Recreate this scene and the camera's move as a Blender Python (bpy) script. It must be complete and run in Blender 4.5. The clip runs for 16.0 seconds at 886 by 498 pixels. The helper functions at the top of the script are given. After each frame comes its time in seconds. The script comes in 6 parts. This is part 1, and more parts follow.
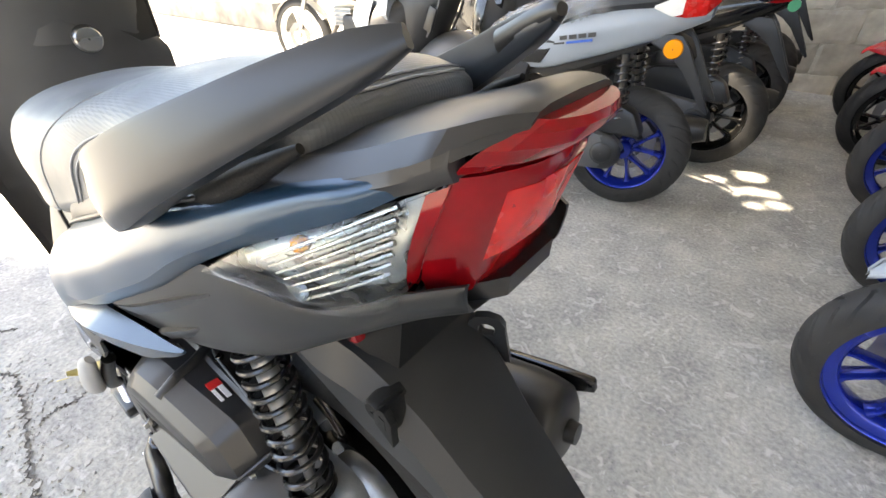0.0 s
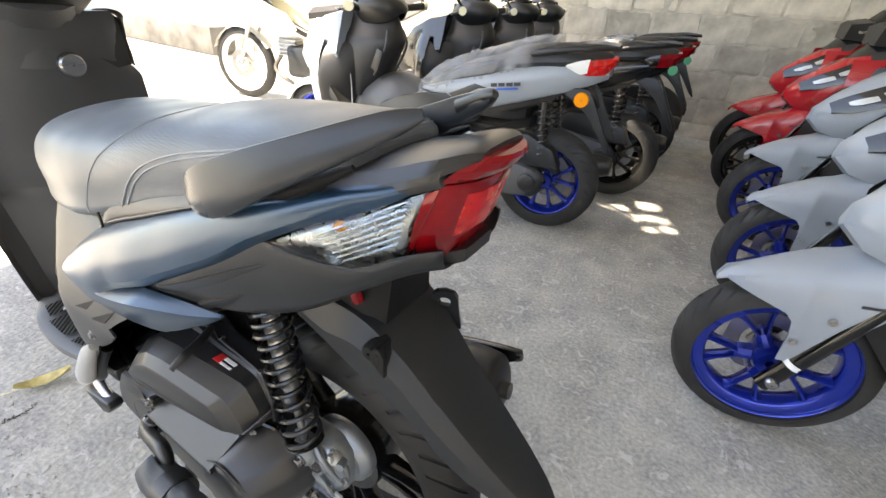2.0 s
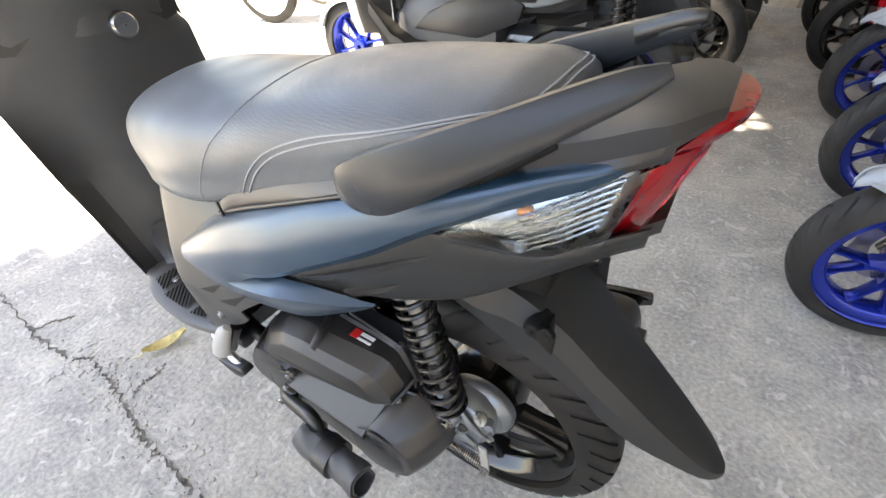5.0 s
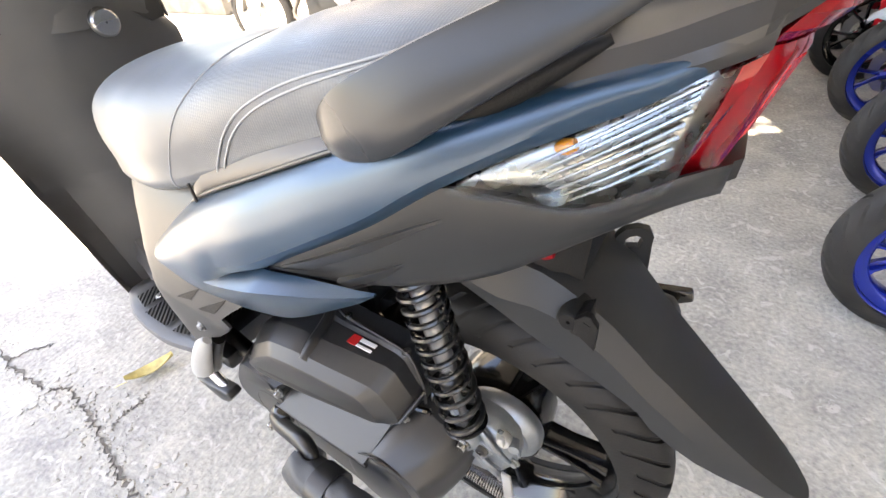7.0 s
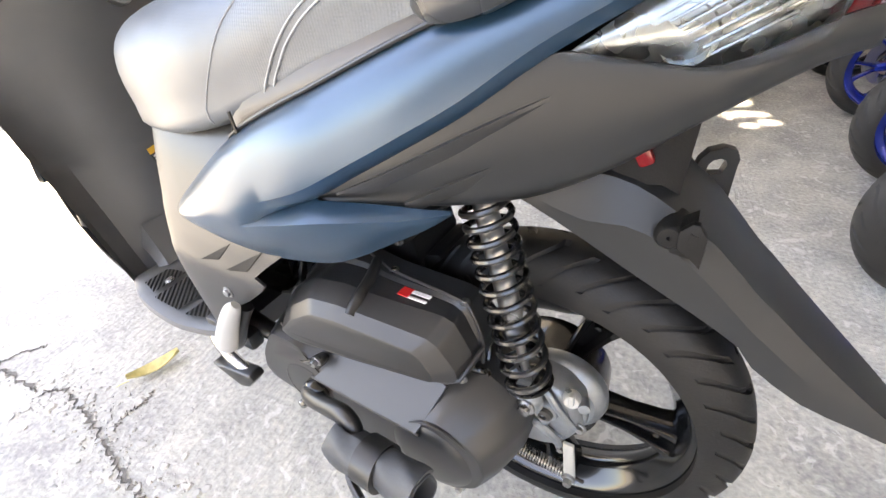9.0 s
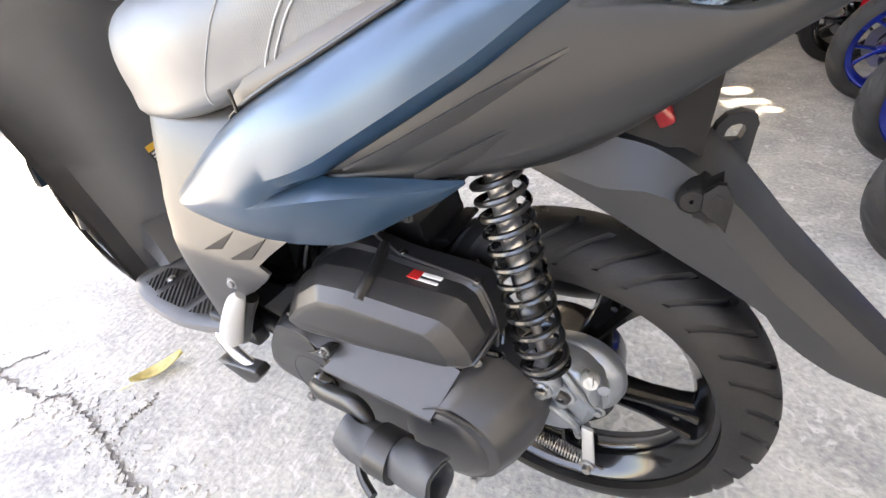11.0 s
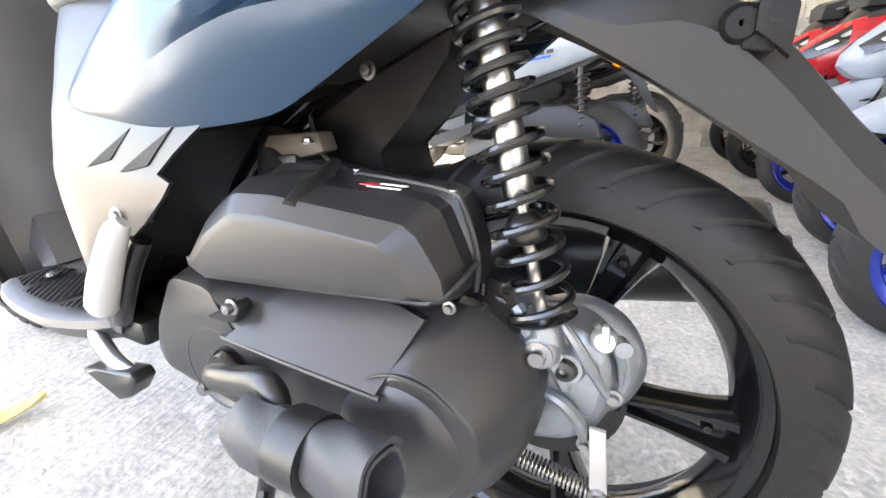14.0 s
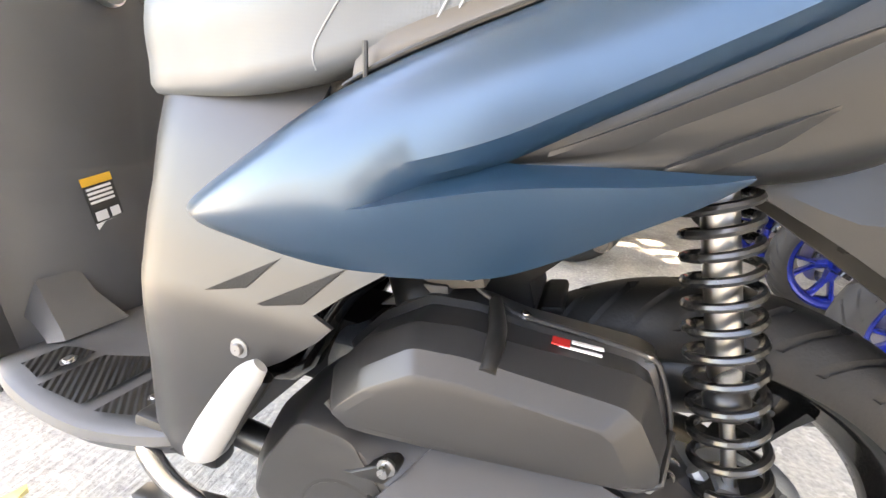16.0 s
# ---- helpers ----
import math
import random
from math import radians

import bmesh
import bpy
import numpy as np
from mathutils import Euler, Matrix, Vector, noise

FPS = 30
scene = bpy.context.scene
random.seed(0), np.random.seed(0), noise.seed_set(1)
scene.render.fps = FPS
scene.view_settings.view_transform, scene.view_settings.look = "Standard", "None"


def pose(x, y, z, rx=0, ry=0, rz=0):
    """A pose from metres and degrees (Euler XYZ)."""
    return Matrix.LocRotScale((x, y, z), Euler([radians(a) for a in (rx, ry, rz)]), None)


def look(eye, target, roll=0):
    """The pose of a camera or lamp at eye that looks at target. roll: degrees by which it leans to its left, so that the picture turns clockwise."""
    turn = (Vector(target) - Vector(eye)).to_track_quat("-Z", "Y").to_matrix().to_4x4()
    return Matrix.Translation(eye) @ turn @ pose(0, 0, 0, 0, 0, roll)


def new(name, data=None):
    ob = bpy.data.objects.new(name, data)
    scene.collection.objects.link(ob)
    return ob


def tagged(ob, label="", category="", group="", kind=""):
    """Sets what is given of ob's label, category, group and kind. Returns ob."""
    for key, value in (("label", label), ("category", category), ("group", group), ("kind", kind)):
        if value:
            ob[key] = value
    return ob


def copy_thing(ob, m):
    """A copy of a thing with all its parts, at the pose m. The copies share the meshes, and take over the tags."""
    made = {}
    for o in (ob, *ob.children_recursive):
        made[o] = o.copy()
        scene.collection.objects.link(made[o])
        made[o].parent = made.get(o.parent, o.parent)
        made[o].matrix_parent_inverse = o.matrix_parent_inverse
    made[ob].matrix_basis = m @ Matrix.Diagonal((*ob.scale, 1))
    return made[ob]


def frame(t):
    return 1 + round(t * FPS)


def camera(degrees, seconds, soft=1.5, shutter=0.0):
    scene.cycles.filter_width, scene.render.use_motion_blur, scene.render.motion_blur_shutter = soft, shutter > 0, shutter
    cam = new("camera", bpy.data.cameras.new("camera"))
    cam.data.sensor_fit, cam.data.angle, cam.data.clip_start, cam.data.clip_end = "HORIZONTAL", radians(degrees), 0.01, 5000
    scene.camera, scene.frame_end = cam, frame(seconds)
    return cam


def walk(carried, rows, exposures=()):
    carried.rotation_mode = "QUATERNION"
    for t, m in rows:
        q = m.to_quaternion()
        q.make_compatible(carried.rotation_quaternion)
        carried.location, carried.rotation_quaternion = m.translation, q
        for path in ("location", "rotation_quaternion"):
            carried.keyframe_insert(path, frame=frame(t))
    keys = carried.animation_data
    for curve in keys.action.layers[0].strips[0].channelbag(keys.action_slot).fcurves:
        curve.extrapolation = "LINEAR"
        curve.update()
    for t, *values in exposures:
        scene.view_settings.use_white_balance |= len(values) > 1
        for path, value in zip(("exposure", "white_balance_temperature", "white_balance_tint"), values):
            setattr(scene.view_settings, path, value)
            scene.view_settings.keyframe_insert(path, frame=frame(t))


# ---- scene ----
cam = camera(92.1, 16.0)
PATH = [
    (0, (0.1, 0.096, 0.945), (-0.797, 1.443, -0.231), 0.3),
    (0.5, (0.137, 0.013, 0.944), (-0.697, 1.481, -0.129), 1.1),
    (1, (0.147, -0.031, 0.962), (-0.664, 1.492, -0.049), 2.0),
    (1.5, (0.155, -0.06, 1.003), (-0.6, 1.499, 0.002), 1.2),
    (2, (0.149, -0.069, 1.006), (-0.526, 1.491, -0.049), 6.0),
    (2.5, (0.119, -0.081, 1.004), (-0.588, 1.406, -0.131), 4.2),
    (3, (0.08, -0.1, 1.015), (-0.789, 1.314, -0.102), -0.3),
    (3.5, (0.054, -0.119, 1.006), (-0.856, 1.26, -0.121), -2.6),
    (4, (0.032, -0.101, 1.036), (-0.817, 1.148, -0.276), 1.1),
    (4.5, (0.01, -0.069, 1.048), (-0.777, 1.177, -0.304), -3.3),
    (4.7, (-0.006, -0.062, 1.039), (-0.727, 1.197, -0.337), -2.4),
    (6.8, (-0.036, -0.028, 0.928), (-0.755, 1.296, -0.388), -3.9),
    (7, (-0.042, -0.034, 0.923), (-0.799, 1.309, -0.352), -4.7),
    (7.5, (-0.048, -0.059, 0.902), (-0.838, 1.298, -0.337), -6.5),
    (8, (-0.063, -0.082, 0.853), (-0.821, 1.344, -0.326), -5.4),
    (8.5, (-0.095, -0.09, 0.815), (-0.804, 1.413, -0.297), -5.4),
    (9, (-0.11, -0.091, 0.83), (-0.845, 1.324, -0.378), -4.7),
    (9.2, (-0.109, -0.083, 0.854), (-0.858, 1.336, -0.339), -7.0),
    (11.3, (-0.128, -0.1, 0.797), (-0.86, 1.322, -0.404), -6.0),
    (11.5, (-0.133, -0.094, 0.792), (-0.812, 1.373, -0.387), -2.7),
    (12, (-0.132, -0.116, 0.714), (-0.893, 1.459, -0.256), -3.2),
    (12.5, (-0.107, -0.114, 0.656), (-0.95, 1.542, -0.083), -6.0),
    (13, (-0.117, -0.109, 0.625), (-0.888, 1.571, -0.138), -0.9),
    (13.5, (-0.128, -0.102, 0.601), (-0.807, 1.617, -0.163), 1.0),
    (14, (-0.143, -0.099, 0.577), (-0.78, 1.645, -0.167), 0.3),
    (14.5, (-0.169, -0.103, 0.567), (-0.756, 1.66, -0.173), 0.4),
    (15, (-0.215, -0.101, 0.54), (-0.617, 1.743, -0.122), 3.3),
    (15.5, (-0.296, -0.125, 0.585), (-0.787, 1.7, -0.069), 5.4),
    (16, (-0.354, -0.097, 0.662), (-0.767, 1.748, 0.01), 6.0),
]
LIGHT = 2.86
LIGHTS = [(0, 0.1, 7950, 13), (0.5, 0.45, 7950, 13), (1, 0.4, 7950, 13), (1.5, 0.0, 7950, 13), (2, -0.2, 7950, 13), (2.5, 0.1, 7950, 14), (3, 0.1, 7950, 14), (4, -0.1, 7850, 14), (4.5, -0.1, 7850, 14), (7, 0.4, 8150, 17),
          (9, 0.55, 8150, 17), (12, 0.6, 7950, 18), (13.5, 0.85, 7850, 16), (14.5, 0.9, 7750, 16), (15.5, 1.05, 7750, 16), (16, 0.95, 8650, 17)]
walk(cam, [(t, look(eye, target, roll)) for t, eye, target, roll in PATH], [(t, LIGHT + d, k, tint) for t, d, k, tint in LIGHTS])

# ---- light ----
SUN_DIR = Vector((-0.30, -0.35, 0.887)).normalized()
world = bpy.data.worlds.new("world")
scene.world = world
world.use_nodes = True
wn = world.node_tree
sky = wn.nodes.new("ShaderNodeTexSky")
sky.sky_type = "NISHITA"
sky.sun_disc = False
sky.sun_elevation = math.asin(SUN_DIR.z)
sky.sun_rotation = math.atan2(SUN_DIR.x, SUN_DIR.y)
wn.links.new(sky.outputs["Color"], wn.nodes["Background"].inputs["Color"])
wn.nodes["Background"].inputs["Strength"].default_value = 0.15
sun = new("sun", bpy.data.lights.new("sun", "SUN"))
sun.data.energy = 4.5
sun.data.angle = radians(0.9)
sun.data.color = (1.0, 0.95, 0.86)
sun.matrix_world = look(SUN_DIR * 20, (0, 0, 0))


# ---- materials ----
def mat(name, color, rough=0.5, metal=0.0, vary=0.12, scale=6.0, bump=0.0, bump_scale=200.0, coat=0.0, rough_vary=0.08, spec=0.5):
    m = bpy.data.materials.new(name)
    m.use_nodes = True
    nt = m.node_tree
    b = nt.nodes["Principled BSDF"]
    co = nt.nodes.new("ShaderNodeTexCoord")
    n = nt.nodes.new("ShaderNodeTexNoise")
    n.inputs["Scale"].default_value = scale
    n.inputs["Detail"].default_value = 3
    nt.links.new(co.outputs["Object"], n.inputs["Vector"])
    ramp = nt.nodes.new("ShaderNodeMapRange")
    ramp.inputs["From Min"].default_value, ramp.inputs["From Max"].default_value = 0.3, 0.7
    ramp.inputs["To Min"].default_value, ramp.inputs["To Max"].default_value = 1 - vary, 1 + vary
    nt.links.new(n.outputs["Fac"], ramp.inputs["Value"])
    mul = nt.nodes.new("ShaderNodeVectorMath")
    mul.operation = "SCALE"
    mul.inputs[0].default_value = color
    nt.links.new(ramp.outputs["Result"], mul.inputs["Scale"])
    nt.links.new(mul.outputs["Vector"], b.inputs["Base Color"])
    rr = nt.nodes.new("ShaderNodeMapRange")
    rr.inputs["From Min"].default_value, rr.inputs["From Max"].default_value = 0.3, 0.7
    rr.inputs["To Min"].default_value, rr.inputs["To Max"].default_value = max(0.02, rough - rough_vary), min(1, rough + rough_vary)
    n2 = nt.nodes.new("ShaderNodeTexNoise")
    n2.inputs["Scale"].default_value = scale * 1.3
    n2.inputs["Detail"].default_value = 1
    nt.links.new(co.outputs["Object"], n2.inputs["Vector"])
    nt.links.new(n2.outputs["Fac"], rr.inputs["Value"])
    nt.links.new(rr.outputs["Result"], b.inputs["Roughness"])
    b.inputs["Metallic"].default_value = metal
    b.inputs["Coat Weight"].default_value = coat
    b.inputs["Specular IOR Level"].default_value = spec
    if bump:
        n3 = nt.nodes.new("ShaderNodeTexNoise")
        n3.inputs["Scale"].default_value = bump_scale
        n3.inputs["Detail"].default_value = 3
        nt.links.new(co.outputs["Object"], n3.inputs["Vector"])
        bp = nt.nodes.new("ShaderNodeBump")
        bp.inputs["Strength"].default_value = bump
        bp.inputs["Distance"].default_value = 0.002
        nt.links.new(n3.outputs["Fac"], bp.inputs["Height"])
        nt.links.new(bp.outputs["Normal"], b.inputs["Normal"])
    return m


def ribbed_rubber():
    """Dark rubber with fine close ribs."""
    m = mat("ribbed mat rubber", (0.022, 0.022, 0.022), 0.55, vary=0.2, scale=8)
    nt = m.node_tree
    co = nt.nodes.new("ShaderNodeTexCoord")
    wv = nt.nodes.new("ShaderNodeTexWave")
    wv.bands_direction = "DIAGONAL"
    wv.inputs["Scale"].default_value = 55
    nt.links.new(co.outputs["Object"], wv.inputs["Vector"])
    bp = nt.nodes.new("ShaderNodeBump")
    bp.inputs["Strength"].default_value = 1.0
    bp.inputs["Distance"].default_value = 0.002
    nt.links.new(wv.outputs["Fac"], bp.inputs["Height"])
    nt.links.new(bp.outputs["Normal"], nt.nodes["Principled BSDF"].inputs["Normal"])
    return m


BLACK = mat("black textured plastic", (0.014, 0.0138, 0.0135), 0.36, vary=0.15, scale=3, rough_vary=0.04, spec=0.55)
BASE = mat("brown grey seat base", (0.085, 0.075, 0.064), 0.45, vary=0.15, scale=6)
SHIELD = mat("dark grey inner plastic", (0.075, 0.077, 0.080), 0.42, vary=0.15, scale=5)
INNER = mat("dull black plastic", (0.006, 0.006, 0.006), 0.6, vary=0.3, spec=0.25, bump=0.2, bump_scale=600)
BLACK_GLOSS = mat("black gloss paint", (0.005, 0.005, 0.005), 0.14, coat=0.3, spec=0.45, rough_vary=0.03)
GREY_PLASTIC = mat("charcoal moulded plastic", (0.0215, 0.0215, 0.0218), 0.40, vary=0.12, scale=3, rough_vary=0.04, spec=0.58)
FENDER = mat("dark grey moulded plastic", (0.014, 0.0155, 0.017), 0.42, vary=0.15, scale=3, rough_vary=0.05, spec=0.45)
BLUE = mat("matte blue paint", (0.012, 0.042, 0.080), 0.34, metal=0.40, vary=0.04, scale=2, rough_vary=0.03, coat=0.50, spec=0.5)
BLUE.node_tree.nodes["Principled BSDF"].inputs["Coat Roughness"].default_value = 0.24
RAIL = mat("dark grey rail paint", (0.026, 0.029, 0.033), 0.34, metal=0.3)


def seat_vinyl():
    """Grey vinyl: smooth at the nose, finely dotted behind the cross seam."""
    m = mat("grey seat vinyl", (0.095, 0.104, 0.112), 0.40, vary=0.12, scale=10)
    nt = m.node_tree
    b = nt.nodes["Principled BSDF"]
    co = nt.nodes.new("ShaderNodeTexCoord")
    vo = nt.nodes.new("ShaderNodeTexVoronoi")
    vo.inputs["Scale"].default_value = 330
    vo.inputs["Randomness"].default_value = 0.15
    nt.links.new(co.outputs["Object"], vo.inputs["Vector"])
    sep = nt.nodes.new("ShaderNodeSeparateXYZ")
    nt.links.new(co.outputs["Object"], sep.inputs[0])
    on = nt.nodes.new("ShaderNodeMapRange")
    on.inputs["From Min"].default_value, on.inputs["From Max"].default_value = 0.31, 0.27
    on.inputs["To Min"].default_value, on.inputs["To Max"].default_value = 0.04, 0.45
    nt.links.new(sep.outputs["X"], on.inputs["Value"])
    bp = nt.nodes.new("ShaderNodeBump")
    bp.inputs["Distance"].default_value = 0.0012
    nt.links.new(on.outputs["Result"], bp.inputs["Strength"])
    nt.links.new(vo.outputs["Distance"], bp.inputs["Height"])
    nt.links.new(bp.outputs["Normal"], b.inputs["Normal"])
    return m


VINYL = seat_vinyl()
RUBBER = mat("tyre rubber", (0.011, 0.0105, 0.010), 0.56, vary=0.3, scale=9, bump=0.2, bump_scale=300, spec=0.32)
RUBBER_DUST = mat("dusty tyre rubber", (0.022, 0.0215, 0.0205), 0.68, vary=0.35, scale=9, bump=0.2, bump_scale=300)
ALU = mat("cast aluminium", (0.27, 0.292, 0.31), 0.46, metal=0.8, bump=0.2, bump_scale=500, vary=0.2, scale=25)
STEEL = mat("bright steel", (0.40, 0.40, 0.40), 0.28, metal=1.0)
SPRING = mat("black spring lacquer", (0.012, 0.012, 0.012), 0.25, coat=0.5)
BLUE_RIM = mat("blue rim paint", (0.006, 0.030, 0.36), 0.24, metal=0.6, coat=0.5, vary=0.1)
PALE = mat("pale grey paint", (0.27, 0.30, 0.33), 0.38, vary=0.05, coat=0.25)
RED = mat("red paint", (0.42, 0.010, 0.018), 0.25, coat=0.6, vary=0.05)
WHITE = mat("white foam wrap", (0.38, 0.38, 0.37), 0.6, bump=0.3, bump_scale=60)
FOAM = mat("grey foam wrap", (0.045, 0.048, 0.052), 0.5, bump=0.12, bump_scale=500)
SEATBLACK = mat("black seat vinyl", (0.02, 0.02, 0.022), 0.5, bump=0.3, bump_scale=300)
ORANGE = mat("amber reflector", (0.85, 0.28, 0.01), 0.2, coat=0.6, vary=0.05)
# paled on purpose: the washout of full sun is put into the colour
YELLOW = mat("pale yellow paint", (0.74, 0.68, 0.46), 0.4)
CREAM = mat("white paint", (0.75, 0.74, 0.70), 0.35, coat=0.4, vary=0.04)
DISC = mat("brake disc steel", (0.35, 0.34, 0.33), 0.35, metal=0.9)
WHITE_INK = mat("white print", (0.8, 0.8, 0.8), 0.5)
RED_INK = mat("red print", (0.6, 0.02, 0.02), 0.5)
YELLOW_INK = mat("yellow print", (0.8, 0.45, 0.05), 0.5)
MAT_RUBBER = ribbed_rubber()
BLACK_INK = mat("dark print", (0.03, 0.03, 0.03), 0.5)
BLUE_INK = mat("blue print", (0.02, 0.1, 0.45), 0.5)
THREAD = mat("pale stitching", (0.30, 0.31, 0.32), 0.7)
LEAF = mat("yellow fallen leaf", (0.68, 0.58, 0.26), 0.6, vary=0.4, scale=25)
GREEN = mat("green tape", (0.03, 0.25, 0.12), 0.4)
ROOF = mat("weathered roof sheet", (0.42, 0.42, 0.41), 0.6, metal=0.1, vary=0.2, scale=2)
CRACK_DARK = mat("crack dirt", (0.13, 0.12, 0.105), 0.95, vary=0.5, scale=30, bump=0.6, bump_scale=120)
PLASTER = mat("dirty cement plaster", (0.42, 0.41, 0.38), 0.9, vary=0.2, scale=3, bump=0.5, bump_scale=40)
KERB = mat("dirty kerb concrete", (0.15, 0.145, 0.135), 0.9, vary=0.35, scale=5, bump=0.5, bump_scale=40)
CAR_GREY = mat("silver car paint", (0.46, 0.46, 0.46), 0.25, metal=0.2, coat=0.6, vary=0.05)
# kept pale so that the unseen south wall throws light back
BOUNCE_PLASTER = mat("pale plaster for bounced light", (0.60, 0.56, 0.50), 0.9, vary=0.15, scale=2, bump=0.4, bump_scale=40)
MORTAR = mat("mortar", (0.36, 0.33, 0.275), 0.95, vary=0.35, scale=8, bump=0.9, bump_scale=60)


def glass(name, color, rough=0.05, alpha=None):
    m = bpy.data.materials.new(name)
    m.use_nodes = True
    b = m.node_tree.nodes["Principled BSDF"]
    b.inputs["Base Color"].default_value = (*color, 1)
    b.inputs["Roughness"].default_value = rough
    b.inputs["Transmission Weight"].default_value = 1.0
    b.inputs["IOR"].default_value = 1.3
    return m


CLEAR_LENS = glass("clear lens", (0.95, 0.97, 0.97), 0.04)
RED_LENS = mat("red lens", (0.20, 0.003, 0.006), 0.10, coat=0.25, vary=0.3, scale=22, spec=0.3)
# brighter copy of the lens red, with the light put into the colour
RED_LIT = mat("red lens in its lit tone", (0.55, 0.012, 0.010), 0.25, vary=0.25, scale=40, spec=0.6)
SMOKE = mat("dark smoked screen", (0.010, 0.0105, 0.012), 0.16, coat=0.2)
ZINC = mat("zinc plated steel", (0.52, 0.52, 0.50), 0.4, metal=0.6, vary=0.1)
FILM = mat("crumpled clear film", (0.34, 0.35, 0.36), 0.16, vary=0.45, scale=24, bump=1.0, bump_scale=40, coat=0.5)
FILM.node_tree.nodes["Principled BSDF"].inputs["Alpha"].default_value = 0.40
CHROME_REFLECTOR = mat("lamp reflector", (0.34, 0.36, 0.37), 0.28, metal=1.0, vary=0.25, scale=60)


def concrete():
    m = bpy.data.materials.new("worn concrete")
    m.use_nodes = True
    nt = m.node_tree
    b = nt.nodes["Principled BSDF"]
    co = nt.nodes.new("ShaderNodeTexCoord")

    def noise_node(scale, detail=8, dist=0.0):
        n = nt.nodes.new("ShaderNodeTexNoise")
        n.inputs["Scale"].default_value = scale
        n.inputs["Detail"].default_value = detail
        n.inputs["Distortion"].default_value = dist
        nt.links.new(co.outputs["Object"], n.inputs["Vector"])
        return n

    big, mid, fine = noise_node(0.9), noise_node(7, 10, 0.4), noise_node(85, 8)
    ramp = nt.nodes.new("ShaderNodeValToRGB")
    e = ramp.color_ramp.elements
    e[0].position, e[0].color = 0.42, (0.230, 0.225, 0.222, 1)
    e[1].position, e[1].color = 0.76, (0.515, 0.505, 0.445, 1)
    mix = nt.nodes.new("ShaderNodeMath")
    mix.operation = "MULTIPLY_ADD"
    mix.inputs[1].default_value = 0.45
    nt.links.new(mid.outputs["Fac"], mix.inputs[0])
    half = nt.nodes.new("ShaderNodeMath")
    half.operation = "MULTIPLY_ADD"
    half.inputs[1].default_value = 0.55
    nt.links.new(fine.outputs["Fac"], half.inputs[0])
    bigs = nt.nodes.new("ShaderNodeMath")
    bigs.operation = "MULTIPLY"
    bigs.inputs[1].default_value = 0.22
    nt.links.new(big.outputs["Fac"], bigs.inputs[0])
    nt.links.new(bigs.outputs[0], half.inputs[2])
    nt.links.new(half.outputs[0], mix.inputs[2])
    nt.links.new(mix.outputs[0], ramp.inputs["Fac"])
    # pale scuffs and dark specks
    sc = noise_node(22, 4, 1.5)
    sr = nt.nodes.new("ShaderNodeMapRange")
    sr.inputs["From Min"].default_value, sr.inputs["From Max"].default_value = 0.58, 0.66
    nt.links.new(sc.outputs["Fac"], sr.inputs["Value"])
    pale = nt.nodes.new("ShaderNodeMix")
    pale.data_type = "RGBA"
    pale.inputs["B"].default_value = (0.58, 0.57, 0.535, 1)
    nt.links.new(ramp.outputs["Color"], pale.inputs["A"])
    sm = nt.nodes.new("ShaderNodeMath")
    sm.operation = "MULTIPLY"
    sm.inputs[1].default_value = 0.75
    nt.links.new(sr.outputs["Result"], sm.inputs[0])
    nt.links.new(sm.outputs[0], pale.inputs["Factor"])
    vo = nt.nodes.new("ShaderNodeTexVoronoi")
    vo.inputs["Scale"].default_value = 38
    nt.links.new(co.outputs["Object"], vo.inputs["Vector"])
    vr = nt.nodes.new("ShaderNodeMapRange")
    vr.inputs["From Min"].default_value, vr.inputs["From Max"].default_value = 0.05, 0.11
    vr.inputs["To Min"].default_value, vr.inputs["To Max"].default_value = 0.45, 0.0
    nt.links.new(vo.outputs["Distance"], vr.inputs["Value"])
    dark = nt.nodes.new("ShaderNodeMix")
    dark.data_type = "RGBA"
    dark.inputs["B"].default_value = (0.10, 0.095, 0.085, 1)
    nt.links.new(pale.outputs["Result"], dark.inputs["A"])
    nt.links.new(vr.outputs["Result"], dark.inputs["Factor"])
    nt.links.new(dark.outputs["Result"], b.inputs["Base Color"])
    b.inputs["Roughness"].default_value = 0.85
    bp = nt.nodes.new("ShaderNodeBump")
    bp.inputs["Strength"].default_value = 0.8
    bp.inputs["Distance"].default_value = 0.007
    # broom strokes left in the surface
    mp = nt.nodes.new("ShaderNodeMapping")
    mp.inputs["Rotation"].default_value = (0, 0, radians(18))
    mp.inputs["Scale"].default_value = (95, 9, 9)
    nt.links.new(co.outputs["Object"], mp.inputs["Vector"])
    br = nt.nodes.new("ShaderNodeTexNoise")
    br.inputs["Scale"].default_value = 1.0
    br.inputs["Detail"].default_value = 3
    nt.links.new(mp.outputs["Vector"], br.inputs["Vector"])
    br2 = nt.nodes.new("ShaderNodeMapRange")
    br2.inputs["From Min"].default_value, br2.inputs["From Max"].default_value = 0.42, 0.60
    nt.links.new(br.outputs["Fac"], br2.inputs["Value"])
    worn = nt.nodes.new("ShaderNodeMapRange")
    worn.inputs["From Min"].default_value, worn.inputs["From Max"].default_value = 0.46, 0.66
    worn.inputs["To Min"].default_value, worn.inputs["To Max"].default_value = 0.0, 0.3
    nt.links.new(big.outputs["Fac"], worn.inputs["Value"])
    hs = nt.nodes.new("ShaderNodeMath")
    hs.operation = "MULTIPLY"
    nt.links.new(br2.outputs["Result"], hs.inputs[0])
    nt.links.new(worn.outputs["Result"], hs.inputs[1])
